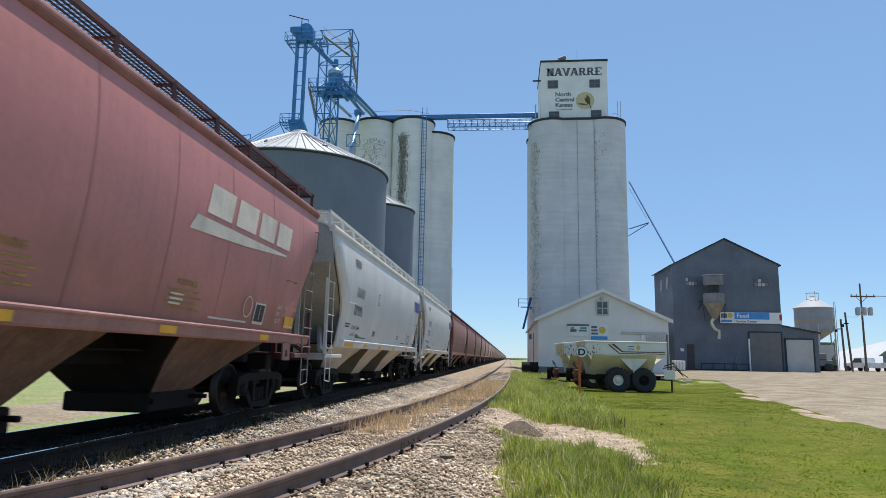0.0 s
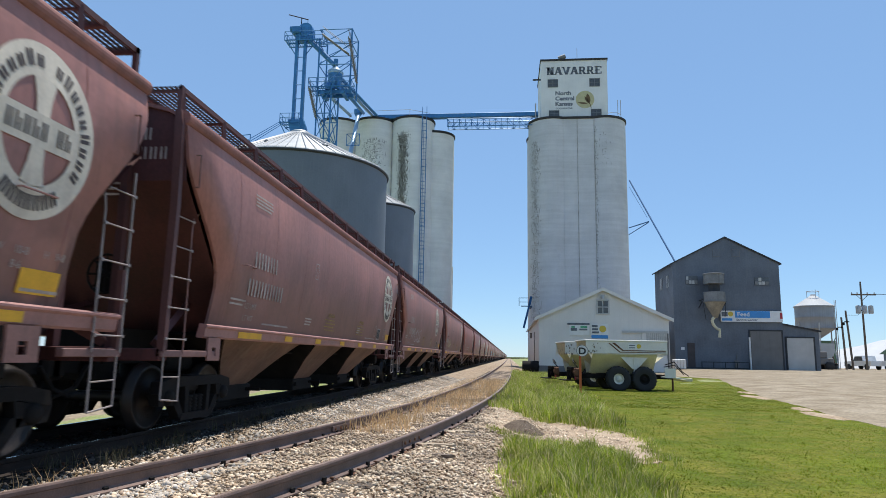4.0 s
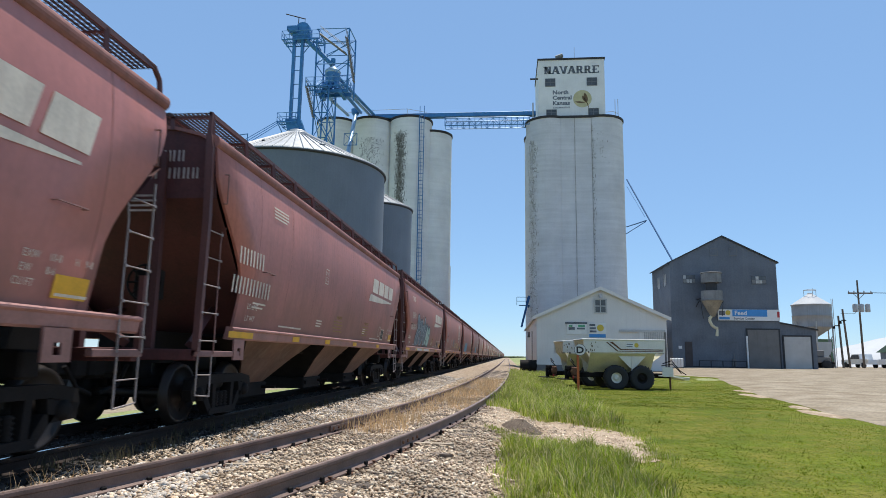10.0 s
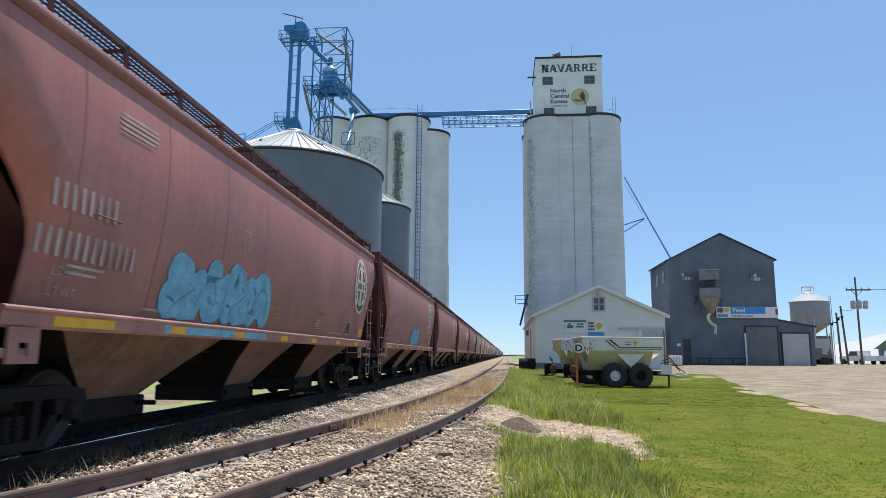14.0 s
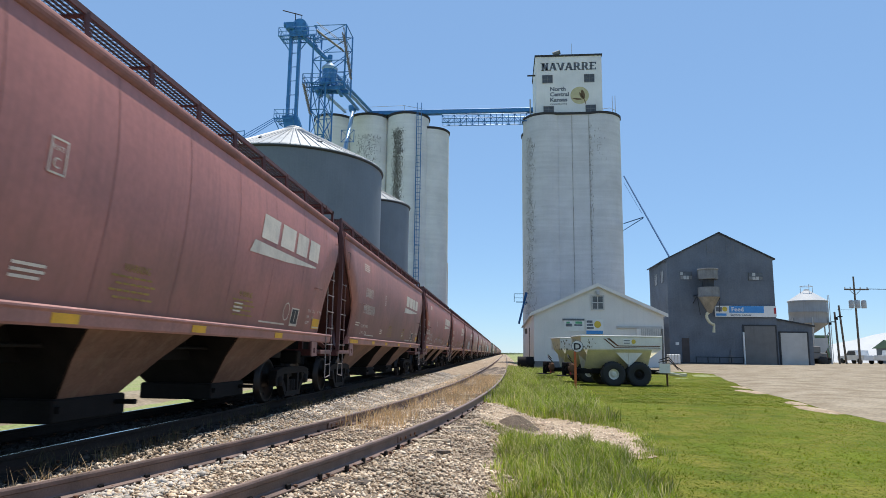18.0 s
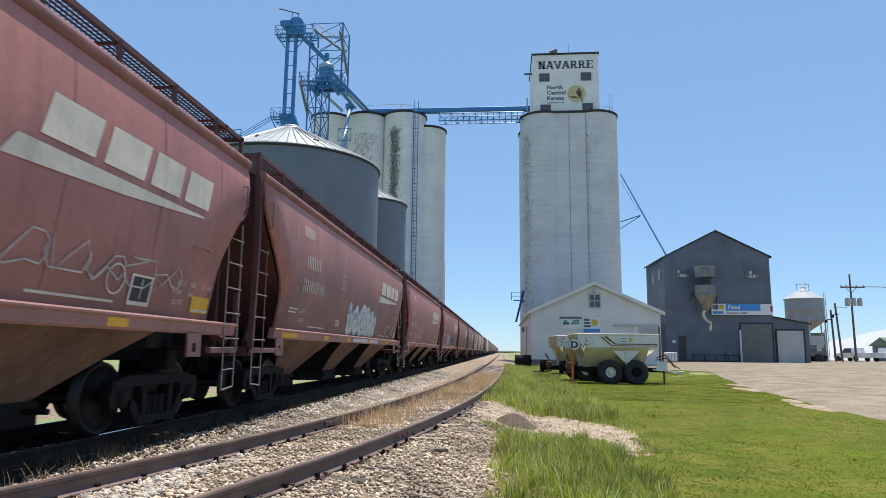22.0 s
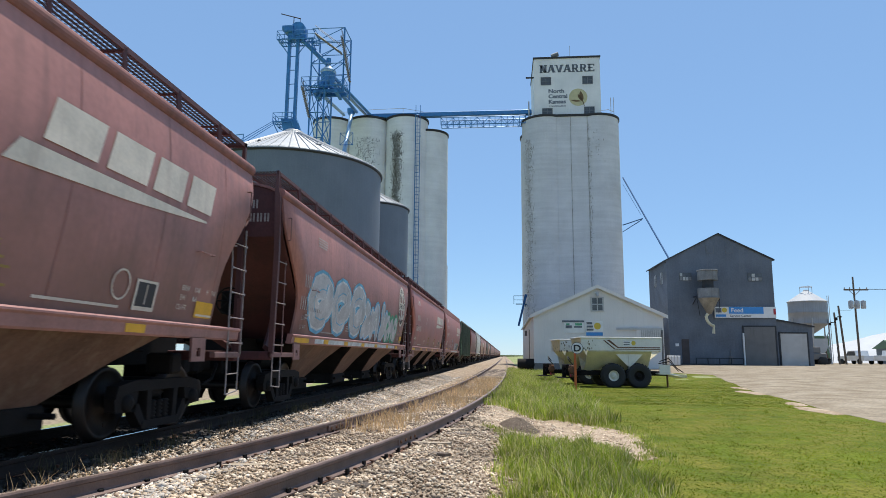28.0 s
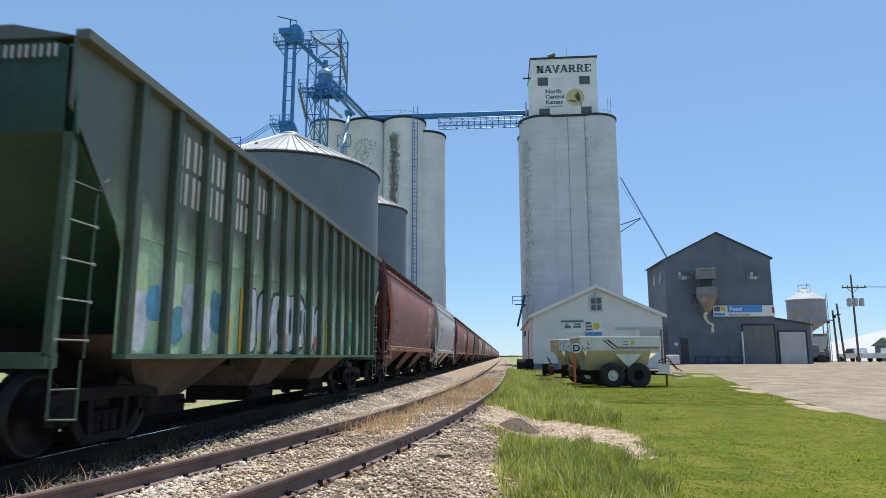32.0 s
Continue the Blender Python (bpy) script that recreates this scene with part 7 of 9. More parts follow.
def hopper_car(number, style, extra="", far=False):
    body, rail_m, bay_m, grate_m, end_m, label = CAR_STYLES[style]
    grey = style == "grey"
    if style in ("wedge", "round"):
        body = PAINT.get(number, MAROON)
    post_m, tab_m = (rail_m, rail_m) if grey else (POST_MAROON, TAB_MAROON)
    car = thing("hopper_car", label + extra, "railcar", (MAIN_X, 0, 0), 0, "cars of the passing freight train")
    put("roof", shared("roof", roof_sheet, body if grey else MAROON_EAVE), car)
    for sg in (-1, 1):
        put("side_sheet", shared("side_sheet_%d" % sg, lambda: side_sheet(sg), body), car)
        put("side_sill", shared("side_sill_%d" % sg, lambda: sill(sg, -7.0 if grey else -7.58), rail_m), car)
        if number == 25:
            put("eave_rail", shared("deep_eave_%d" % sg, lambda: deep_eave(sg), MAROON_EAVE), car, label="deep flat top chord")
        else:
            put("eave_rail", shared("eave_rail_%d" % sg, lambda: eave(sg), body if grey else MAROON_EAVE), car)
    for k, (_, _, y0) in enumerate(BAYS):
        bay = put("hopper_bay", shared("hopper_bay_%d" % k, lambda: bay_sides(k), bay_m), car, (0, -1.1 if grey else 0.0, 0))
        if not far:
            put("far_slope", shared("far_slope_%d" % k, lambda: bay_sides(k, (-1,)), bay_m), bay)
        for s in (-1, 1):
            # darker material than the bay sides: shade on these slopes put into the colour
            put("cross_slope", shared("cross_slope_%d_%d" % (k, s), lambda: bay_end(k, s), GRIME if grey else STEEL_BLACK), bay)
        if not far:
            put("outlet_gate", shared("outlet_gate_%d" % k, lambda: gate(y0), STEEL_BLACK), bay)
    put("centre_sill", shared("centre_sill", centre_sill, STEEL_BLACK), car)
    if number != 25:
        put("running_board", shared("running_board", grating, grate_m), car, label="open steel mesh running board")
        bent = number in BENT_PIPE
        put("board_frame", shared("board_frame_%d" % bent, lambda: grating_frame(bent), post_m), car)
    put("roof_hatch", shared("roof_hatch", hatch, body), car)
    for s in (-1, 1):
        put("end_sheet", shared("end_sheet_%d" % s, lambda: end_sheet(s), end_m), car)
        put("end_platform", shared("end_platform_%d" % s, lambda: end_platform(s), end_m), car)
        put("platform_side", shared("platform_side_%d" % s, lambda: platform_side(1, s), tab_m), car)
        put("coupler", shared("coupler_%d" % s, lambda: coupler(s), STEEL_BLACK), car)
        bogie(car, number, s * 6.45 - (0.35 if s < 0 else 0.0), not far)
        for sg in (-1, 1):
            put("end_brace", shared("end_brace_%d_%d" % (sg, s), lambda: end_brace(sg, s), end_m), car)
            put("corner_post", shared("corner_post_%d_%d" % (sg, s), lambda: corner_post(sg, s, not grey), post_m), car)
        lad = put("ladder", shared("ladder_1_%d" % s, lambda: ladder(1, s), CAR_GREY if grey else LADDER_STEEL if s > 0 else TAB_MAROON), car)
        put("stirrup", shared("stirrup_1_%d" % s, lambda: stirrup(1, s), CAR_GREY if grey else LADDER_STEEL), car)
        if not far:
            for k in range(5):
                put("rung", shared("rung_1_%d" % s, lambda: ladder_rung(1, s), CAR_GREY if grey else LADDER_STEEL), lad, (0, 0, 1.26 + 0.4 * k))
            if not grey:
                put("sill_tab", shared("sill_tab_%d" % s, lambda: sill_tab(s), tab_m), car)
            for end in (0, 1):
                put("handhold", shared("handhold_%d_%d" % (s, end), lambda: handhold(s, end), tab_m), car)
    off = MARK_OFF.get(number, 0.0)
    if style == "wedge":
        em = put("wedge_emblem", shared("wedge_emblem", wedge_strip, DECAL_WHITE), car, (0, EMBLEM_SHIFT.get(number, 0.0) + off, 0), label="pale tapering wedge under heavy blocks")
        for k in range(4):
            put("emblem_block", shared("emblem_block_%d" % k, lambda: logo_block(k), DECAL_WHITE), em)
    elif style == "round":
        em = put("round_emblem", shared("round_emblem", round_logo, DECAL_WHITE), car, (0, EMBLEM_SHIFT.get(number, 0.6) + off, 0), label="round white emblem with a cross")
        tagged(put("emblem_lettering", shared("emblem_lettering", round_logo_marks, EMBLEM_INK), em), kind="stuff")
    if grey:
        car.scale = (1.0, 0.937, 1.0)   # the grey cars are shorter
        for k in range(4):
            put("emblem_block", shared("grey_emblem_block", lambda: decal_quad(B(), 6.0, 6.34, 3.08, 3.55, 0.013, 0.12), DECAL_BLUE), car, (0, 0.43 * k, 0), label="dark blue block of a painted emblem")
    if far:
        return car
    put("brake_wheel", shared("brake_wheel", brake_wheel, STEEL_BLACK), car)
    put("brake_rigging", shared("brake_rigging", brake_rigging, STEEL_BLACK), car)
    tagged(put("weld_seams", shared("weld_seams", lambda: panel_ribs(1), SEAM_GREY if grey else SEAM_MAROON), car), kind="stuff")
    ink = DECAL_BLACK if grey else DECAL_WHITE if style == "wedge" else DECAL_FADED
    for k, y in enumerate(STRIPS.get(number, ())):
        put("reflector_strip", shared("strip_%d" % (k == 5), lambda: decal_quad(B(), 0, 0.11, 1.58, 2.5 if k == 5 else 2.04), DECAL_YELLOW), car, (0, y, 0), 0, "upright yellow reflector strip")
    for k, y in enumerate(SIDE_PLATES.get(number, ())):
        put("reflector", shared("side_plate_%d" % (k == 0), lambda: decal_quad(B(), 0, 1.25 if k == 0 else 0.45, 1.54, 1.64), DECAL_YELLOW), car, (0, y, 0), 0, "yellow reflector plate above the sill")
    for k, y in enumerate(() if number in STRIPS or number in SIDE_PLATES else REFLECTOR_ROUND if style == "round" else REFLECTOR_Y):
        put("reflector", shared("reflector_%d" % (k == 0), lambda: reflector(k == 0), DECAL_YELLOW), car, (0, y + off + (0.62 if grey and k == 0 else 0.0), 0), 0, "yellow reflector plate on the sill")
    if not grey:
        put("yellow_tag", shared("yellow_tag", lambda: decal_quad(B(), 6.45, 6.98, 1.60, 1.83), DECAL_YELLOW), car)
    my, mz = MARKS.get(number, (0.0, -0.3) if grey else (-0.9, -0.5) if style == "round" else (-0.4, -0.25))
    my += off
    mark = shared("mark_bars_%d" % grey, lambda: mark_row(4, 0.2, 3.02, 3.30, 0.28, 0.045 if grey else 0.055), ink)
    numb = shared("number_bars_%d" % grey, lambda: mark_row(4 if grey else 6, 0.2, 2.47, 2.75, 0.285, 0.045 if grey else 0.055), ink)
    tagged(put("mark_stencil", mark, car, (side_w(3.17 + mz) - side_w(3.17), -5.95 + my, mz)), kind="stuff")
    tagged(put("number_stencil", numb, car, (side_w(2.62 + mz * 0.85) - side_w(2.62), -6.05 + my, mz * 0.85)), kind="stuff")
    tagged(put("end_stencil", shared("end_marks_%d" % grey, lambda: end_marks(4 if grey else 6), ink if grey else DECAL_FADED), car), kind="stuff")
    tagged(put("stencil_rest", shared("stencil_rest", small_stencils, ink), car), kind="stuff")
    if not grey:
        put("test_panel", shared("test_panel", test_panel, DECAL_BLACK), car, label="dark panel in a white outline")
        tagged(put("warning_stencil", shared("warning_stencil", warning_bars, DECAL_OCHRE), car), kind="stuff")
        side_text("WARNING", -1.2, 1.98, 0.13, DECAL_OCHRE, car, 0.9)
        side_text("WARNING", 2.1, 1.98, 0.13, DECAL_OCHRE, car, 0.9)
        for word, wy, wz in (("EXW", 5.95, 1.94), ("10-8", 6.3, 1.94), ("H", 6.68, 1.94), ("9-8", 6.84, 1.94), ("EW", 5.95, 1.81), ("8-6", 6.3, 1.81), ("CU FT", 5.9, 1.68)):
            side_text(word, wy, wz, 0.105, ink, car, 0.95)
    load = WEIGHTS.get(number, ("", "", ""))
    for words, wz in (("LD LMT  " + load[0], 2.13), ("LT WT    " + load[1], 1.93), (("CU FT    " + load[2]) if load[2] else "", 1.74)):
        if words:
            side_text(words, -6.0, wz + max(mz, -0.2) - 0.1, 0.135, ink, car, 1.05).location.y = max(my, -1.0)
    side_text("C", -2.69, 2.78, 0.15, ink, car)
    side_text("PLATE", -2.72, 2.95, 0.07, ink, car, 0.9)
    if grey:
        side_text("CAUTION", -5.2, 1.62, 0.09, ink, car, 0.9)
    return car


def ribbed_car(number):
    """Older green covered hopper with flat sides and standing ribs."""
    car = thing("hopper_car", "old green ribbed-side covered hopper car with sprayed lettering", "railcar", (MAIN_X, 0, 0), 0, "cars of the passing freight train")
    for sg in (-1, 1):
        part("side_sheet", B().prism([(sg * 1.5, 1.12), (sg * 1.53, 1.12), (sg * 1.53, 4.36), (sg * 1.5, 4.36)], -SILL, SILL, "y"), CAR_GREEN, car)
        for e in (-1, 1):
            poly = [(e * y, z) for y, z in ((SILL, 4.36), (BODY, 4.36), (BODY, 3.62), (SILL + 0.15, 2.54), (SILL, 2.3))]
            part("corner_sheet", B().prism(poly, sg * 1.5, sg * 1.53, "x"), CAR_GREEN, car)
    part("roof", B().prism([(-1.53, 4.36), (-0.8, 4.52), (0.8, 4.52), (1.53, 4.36)], -BODY, BODY, "y"), CAR_GREEN, car)
    for sg in (-1, 1):
        for k in range(17):
            y = -SILL + 0.08 + k * (2 * SILL - 0.16) / 16
            part("side_rib", B().box(*sorted((sg * 1.53, sg * 1.64)), y - 0.07, y + 0.07, 1.12, 4.34, 0.012), RIB_SHADE_GREEN, car)
        part("top_chord", B().box(*sorted((sg * 1.5, sg * 1.66)), -BODY, BODY, 4.32, 4.44, 0.01), CAR_GREEN, car)
        part("side_sill", B().box(*sorted((sg * 1.5, sg * 1.66)), -SILL, SILL, 1.07, 1.13), GREEN_RAIL, car)
        for k in range(16):
            y = -SILL + 0.15 + k * (2 * SILL - 0.16) / 16
            part("panel_crease", B().box(*sorted((sg * 1.53, sg * 1.545)), y, y + 0.74, 2.5, 2.53), CAR_GREEN, car)
    for k, (_, _, y0) in enumerate(BAYS):
        bay = put("hopper_bay", shared("green_hopper_bay_%d" % k, lambda: bay_sides(k), GREEN_BAY), car)
        put("far_slope", shared("far_slope_%d" % k, lambda: bay_sides(k, (-1,)), STEEL_BLACK), bay)
        for s in (-1, 1):
            put("cross_slope", shared("green_cross_slope_%d_%d" % (k, s), lambda: bay_end(k, s), GREEN_BAY), bay)
        put("outlet_gate", shared("outlet_gate_%d" % k, lambda: gate(y0), STEEL_BLACK), bay)
    put("centre_sill", shared("centre_sill", centre_sill, STEEL_BLACK), car)
    put("roof_hatch", shared("roof_hatch", hatch, CAR_GREEN), car)
    for s in (-1, 1):
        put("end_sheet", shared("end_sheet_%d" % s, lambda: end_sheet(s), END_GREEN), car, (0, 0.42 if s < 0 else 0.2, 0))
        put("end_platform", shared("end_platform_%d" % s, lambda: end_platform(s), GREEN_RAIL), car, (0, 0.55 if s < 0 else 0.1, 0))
        put("coupler", shared("coupler_%d" % s, lambda: coupler(s), STEEL_BLACK), car)
        bogie(car, number, s * 6.45)
        dy = 0.55 if s < 0 else 0.1
        for sg in (-1, 1):
            put("corner_post", shared("corner_post_%d_%d" % (sg, s), lambda: corner_post(sg, s), GREEN_RAIL), car, (0, dy, 0))
        lad = put("ladder", shared("ladder_1_%d" % s, lambda: ladder(1, s), GREEN_RAIL), car, (0, dy, 0))
        for k in range(5):
            put("rung", shared("rung_1_%d" % s, lambda: ladder_rung(1, s), BARE_STEEL), lad, (0, 0, 1.26 + 0.4 * k))
        put("stirrup", shared("stirrup_1_%d" % s, lambda: stirrup(1, s), GREEN_RAIL), car, (0, dy, 0))
    bars = B()
    for k in range(6):
        x = 0.42 + 0.16 * k
        bars.box(x, x + 0.035, -BODY + 0.0, -BODY + 0.003, 4.14, 4.28).box(x + 0.075, x + 0.11, -BODY, -BODY + 0.003, 4.14, 4.28)
    tagged(put("end_stencil", bars.mesh("end_stencil", DECAL_WHITE), car, (0, -0.012, 0)), kind="stuff")
    rg = random.Random(3)
    letters = B()
    for row, (z0, n0) in enumerate(((3.66, 10), (3.14, 8))):
        for k in range(n0):
            y = -6.0 + k * 0.385
            letters.box(1.532, 1.537, y, y + 0.09, z0, z0 + 0.44).box(1.532, 1.537, y + 0.17, y + 0.26, z0, z0 + 0.44)
    tagged(part("name_stencil", letters, DECAL_WHITE, car), kind="stuff")
    def blob(y, z, w, h, m, x, name="sprayed_patch"):
        pts = []
        for i in range(12):
            a = 2 * math.pi * i / 12
            c, q = math.cos(a), math.sin(a)
            pts.append((x, y + w * 0.5 * math.copysign(abs(c) ** 0.7, c) * rg.uniform(0.85, 1.1), max(1.14, z + h * 0.5 * math.copysign(abs(q) ** 0.7, q) * rg.uniform(0.85, 1.1))))
        return part(name, B().add(pts, [tuple(range(12))]), m, car)

    for k in range(7):
        y = -3.3 + k * 0.7
        z, h = 1.72 + rg.uniform(-0.06, 0.06), rg.uniform(1.0, 1.2)
        blob(y, z, 0.86, h + 0.14, SPRAY_DARK, 1.5335 + 0.001 * k)
        blob(y, z, 0.72, h, (SPRAY_WHITE, SPRAY_SILVER)[k % 2], 1.5345 + 0.001 * k)
        blob(y + 0.05, z + 0.05, 0.16, h * 0.5, SPRAY_DARK, 1.5355 + 0.001 * k)
        blob(y - 0.2, z - 0.35, 0.25, 0.4, (SPRAY_PINK, SPRAY_YELLOW, SPRAY_WHITE)[k % 3], 1.5357 + 0.001 * k)
    for k in range(9):
        blob(-6.7 + k * 0.3, 1.5 + 0.25 * (k % 3), rg.uniform(0.3, 0.5), rg.uniform(0.45, 0.9), (SPRAY_SILVER, SPRAY_CYAN, SPRAY_SILVER, SPRAY_TEAL)[k % 4], 1.533 + 0.0006 * k)
    for k in range(8):
        blob(2.2 + k * 0.5, 1.7 + 0.3 * (k % 2), 0.4, rg.uniform(0.5, 1.2), (SPRAY_SILVER, SPRAY_GREEN, SPRAY_WHITE)[k % 3], 1.533 + 0.0006 * k)
    for y, z1 in ((-6.95, 2.05), (-4.2, 1.75), (-3.75, 2.2), (1.55, 1.9)):
        part("reflector", B().box(1.545, 1.551, y, y + 0.1, 1.15, z1), DECAL_YELLOW, car)
    return car


def graffiti(car, y0, y1, z0, z1, fill, edge, letters, seed, accent=None, shadow=None):
    """Bulging sprayed shapes: thick round-ended strokes in a pale rim and a wide soft halo; no letter can be read in them."""
    rg = random.Random(seed)
    off = MARK_OFF.get(NUMBER_OF.get(car.name), 0.0)
    halo, rim, core, line = B(), B(), B(), B()
    w, h = (y1 - y0) / letters, z1 - z0

    def round_stroke(b, pts, th, lift):
        stroke(b, pts, th, lift)
        for p, c in (pts[0], pts[-1]):
            c = min(max(c, 1.525 + th / 2), 3.95 - th / 2)
            decal_poly(b, [(p + th / 2 * math.cos(a * math.pi / 5), c + th / 2 * math.sin(a * math.pi / 5)) for a in range(10)], lift)

    for k in range(letters):
        yc = y0 + off + (k + 0.5) * w
        top, low = z1 - rg.uniform(0, 0.16) * h, z0 + rg.uniform(-0.04, 0.08) * h
        th = min(0.36 * w, 0.3 * h) * rg.uniform(0.85, 1.15)
        slant = rg.uniform(-0.06, 0.16) * w
        kind = rg.choice(("arch", "stem", "bowl", "zig"))
        a, c, m = yc - 0.3 * w, yc + 0.3 * w, (top + low) / 2
        shapes = []
        if kind == "arch":
            shapes.append([(yc + slant * math.sin(t) - 0.34 * w * math.cos(t), low + th / 2 + (top - low - th) * math.sin(t) ** 0.8) for t in (0.001, 0.4, 0.8, 1.2, 1.57, 1.94, 2.3, 2.7, 3.14)])
            shapes.append([(a - 0.1 * w, m + 0.1 * h), (a + 0.12 * w, m + 0.2 * h), (yc, m - 0.05 * h)])
        elif kind == "stem":
            shapes.append([(yc - 0.12 * w + slant * t + 0.1 * w * math.sin(5 * t), low + th / 2 + (top - low - th) * t) for t in (0, 0.2, 0.4, 0.6, 0.8, 1)])
            shapes.append([(yc + 0.1 * w, low + th / 2), (c, low + 0.3 * h), (c + 0.1 * w, m + 0.1 * h)])
        elif kind == "bowl":
            shapes.append([(yc + 0.36 * w * math.cos(t) * (1 + 0.15 * math.sin(3 * t)), m + (top - m - th / 2) * math.sin(t)) for t in (0.6, 1.2, 1.8, 2.4, 3.0, 3.6, 4.2, 4.8, 5.3)])
            shapes.append([(yc + 0.05 * w, m - 0.15 * h), (c + 0.1 * w, m - 0.02 * h)])
        else:
            shapes.append([(a, top - th / 2), (yc, top - th / 2 - 0.1 * h), (c - 0.1 * w, m + 0.1 * h), (a + 0.1 * w, m - 0.12 * h), (a - 0.1 * w, low + th / 2)])
            shapes.append([(yc, low + th / 2), (c + slant, low + 0.25 * h), (c + 0.12 * w, top - th)])
        for q, pts in enumerate(shapes):
            lift = 0.0003 * (k * 4 + q)
            round_stroke(halo, pts, th + 0.26, 0.0125 + lift * 0.1)
            round_stroke(rim, pts, th + 0.1, 0.0150 + lift)
            round_stroke(core, pts, th, 0.0170 + lift)
            round_stroke(line, [(p + th * 0.22, e - th * 0.1) for p, e in pts[1:]], 0.03, 0.0195 + lift) if shadow and len(pts) > 2 else None
    for name, b, m in (("sprayed_halo", halo, edge), ("sprayed_rim", rim, accent or SPRAY_WHITE), ("sprayed_fill", core, fill), ("sprayed_line", line, shadow or edge)):
        if b.f:
            tagged(part(name, b, m, car, fix=False), kind="stuff")


def scribble(car, y0, y1, z0, z1, m, loops, seed, w=0.03):
    """Thin chalked scrawl that cannot be read."""
    rg = random.Random(seed)
    off = MARK_OFF.get(NUMBER_OF.get(car.name), 0.0)
    y0, y1 = y0 + off, y1 + off
    b = B()
    for k in range(loops):
        yc = y0 + (k + 0.5) * (y1 - y0) / loops
        pts = []
        a0 = rg.uniform(0, 6)
        for i in range(11):
            a = a0 + i * rg.uniform(0.45, 0.75)
            pts.append((yc + 0.55 * (y1 - y0) / loops * math.cos(a), (z0 + z1) / 2 + 0.5 * (z1 - z0) * math.sin(a * rg.choice((1, 1, 2)))))
        stroke(b, [(p, min(max(q, 1.54), 3.95)) for p, q in pts], w)
    tagged(part("chalk_scrawl", b, m, car, fix=False), kind="stuff")


# car number: style; the cars count from the first one seen whole
STYLES = {-2: "round", -1: "wedge", 0: "grey", 1: "grey", 2: "round", 3: "round", 4: "round", 5: "round", 6: "round", 7: "wedge", 8: "wedge", 9: "wedge", 10: "round",
          11: "round", 12: "round", 13: "round", 14: "wedge", 15: "wedge", 16: "wedge", 17: "wedge", 18: "wedge", 19: "wedge", 20: "wedge", 21: "wedge", 22: "wedge",
          23: "round", 24: "wedge", 25: "wedge", 26: "green", 27: "round", 28: "grey", 29: "wedge", 30: "round", 31: "plain"}
STARTS = {-2: -12.0, -1: 6.1, 0: 23.65, 1: 40.8, 2: 58.6, 3: 76.3, 4: 93.95, 5: 112.05, 6: 130.25, 7: 148.5, 8: 166.7, 9: 184.8, 10: 203.05, 11: 221.5, 12: 239.75, 13: 258.1,
          14: 276.5, 15: 294.0, 16: 312.25, 17: 330.3, 18: 347.75, 19: 365.7, 20: 383.95, 21: 401.9, 22: 419.75, 23: 438.05, 24: 455.75, 25: 473.1, 26: 491.0}
# paint and marks sit this far along from their usual place on the car
MARK_OFF = {-1: 0.7, 0: 0.0, 1: -0.2, 2: 0.4, 3: 0.7, 4: 0.95, 5: -0.15, 6: -0.25, 7: 0.1, 8: -0.3, 10: -0.05, 11: 0.2, 12: -0.05, 13: -0.25, 14: -0.5, 18: 0.25, 19: -0.3,
            20: -0.55, 21: -0.4, 22: 0.25, 23: -0.3, 24: -0.05, 25: 0.3}


def car_start(i):
    """Where a car's middle stands along the track at 0 s."""
    return STARTS[i] if i in STARTS else STARTS[26] + 0.4 + (i - 26) * 18.0


CARS, NUMBER_OF = {}, {}
LAST_CAR = 58
for i in range(-2, LAST_CAR + 1):
    st = STYLES.get(i, ("wedge", "round", "wedge", "plain", "wedge")[i % 5])
    CARS[i] = ribbed_car(i) if st == "green" else hopper_car(i, st, far=i > 31)
    NUMBER_OF[CARS[i].name] = i
graffiti(CARS[9], -4.6, -0.9, 1.56, 3.0, SPRAY_SLATE, SPRAY_DARK, 3, 91, SPRAY_SILVER, SPRAY_WHITE)
graffiti(CARS[9], -1.0, 0.6, 1.56, 2.7, SPRAY_MINT, SPRAY_SLATE, 2, 92, SPRAY_DARK, SPRAY_WHITE)
graffiti(CARS[18], -2.0, 2.1, 1.56, 2.4, SPRAY_WHITE, SPRAY_SILVER, 5, 181, SPRAY_SILVER, SPRAY_DARK)
graffiti(CARS[20], -3.7, -0.6, 1.56, 2.4, SPRAY_LAVENDER, SPRAY_LAVENDER, 4, 201, SPRAY_WHITE, None)
graffiti(CARS[20], -0.3, 3.6, 1.56, 2.4, SPRAY_BOTTLE, SPRAY_BOTTLE, 5, 202, SPRAY_WHITE, None)
graffiti(CARS[23], -6.4, -0.6, 1.56, 3.15, SPRAY_GREY, SPRAY_CYAN, 3, 231, SPRAY_WHITE, SPRAY_CYAN)
graffiti(CARS[23], -0.6, 3.2, 1.56, 2.85, SPRAY_GREY, SPRAY_CYAN, 3, 233, SPRAY_WHITE, None)
graffiti(CARS[23], 3.2, 5.6, 1.56, 2.6, SPRAY_GREY, SPRAY_GREEN, 3, 232, SPRAY_GREEN, None)
graffiti(CARS[25], -2.4, -0.5, 1.56, 2.35, SPRAY_PINK, SPRAY_LAVENDER, 2, 251, SPRAY_DARK, SPRAY_WHITE)
graffiti(CARS[25], 1.0, 3.1, 1.56, 2.1, SPRAY_WHITE, SPRAY_LAVENDER, 3, 252, SPRAY_LAVENDER, SPRAY_DARK)
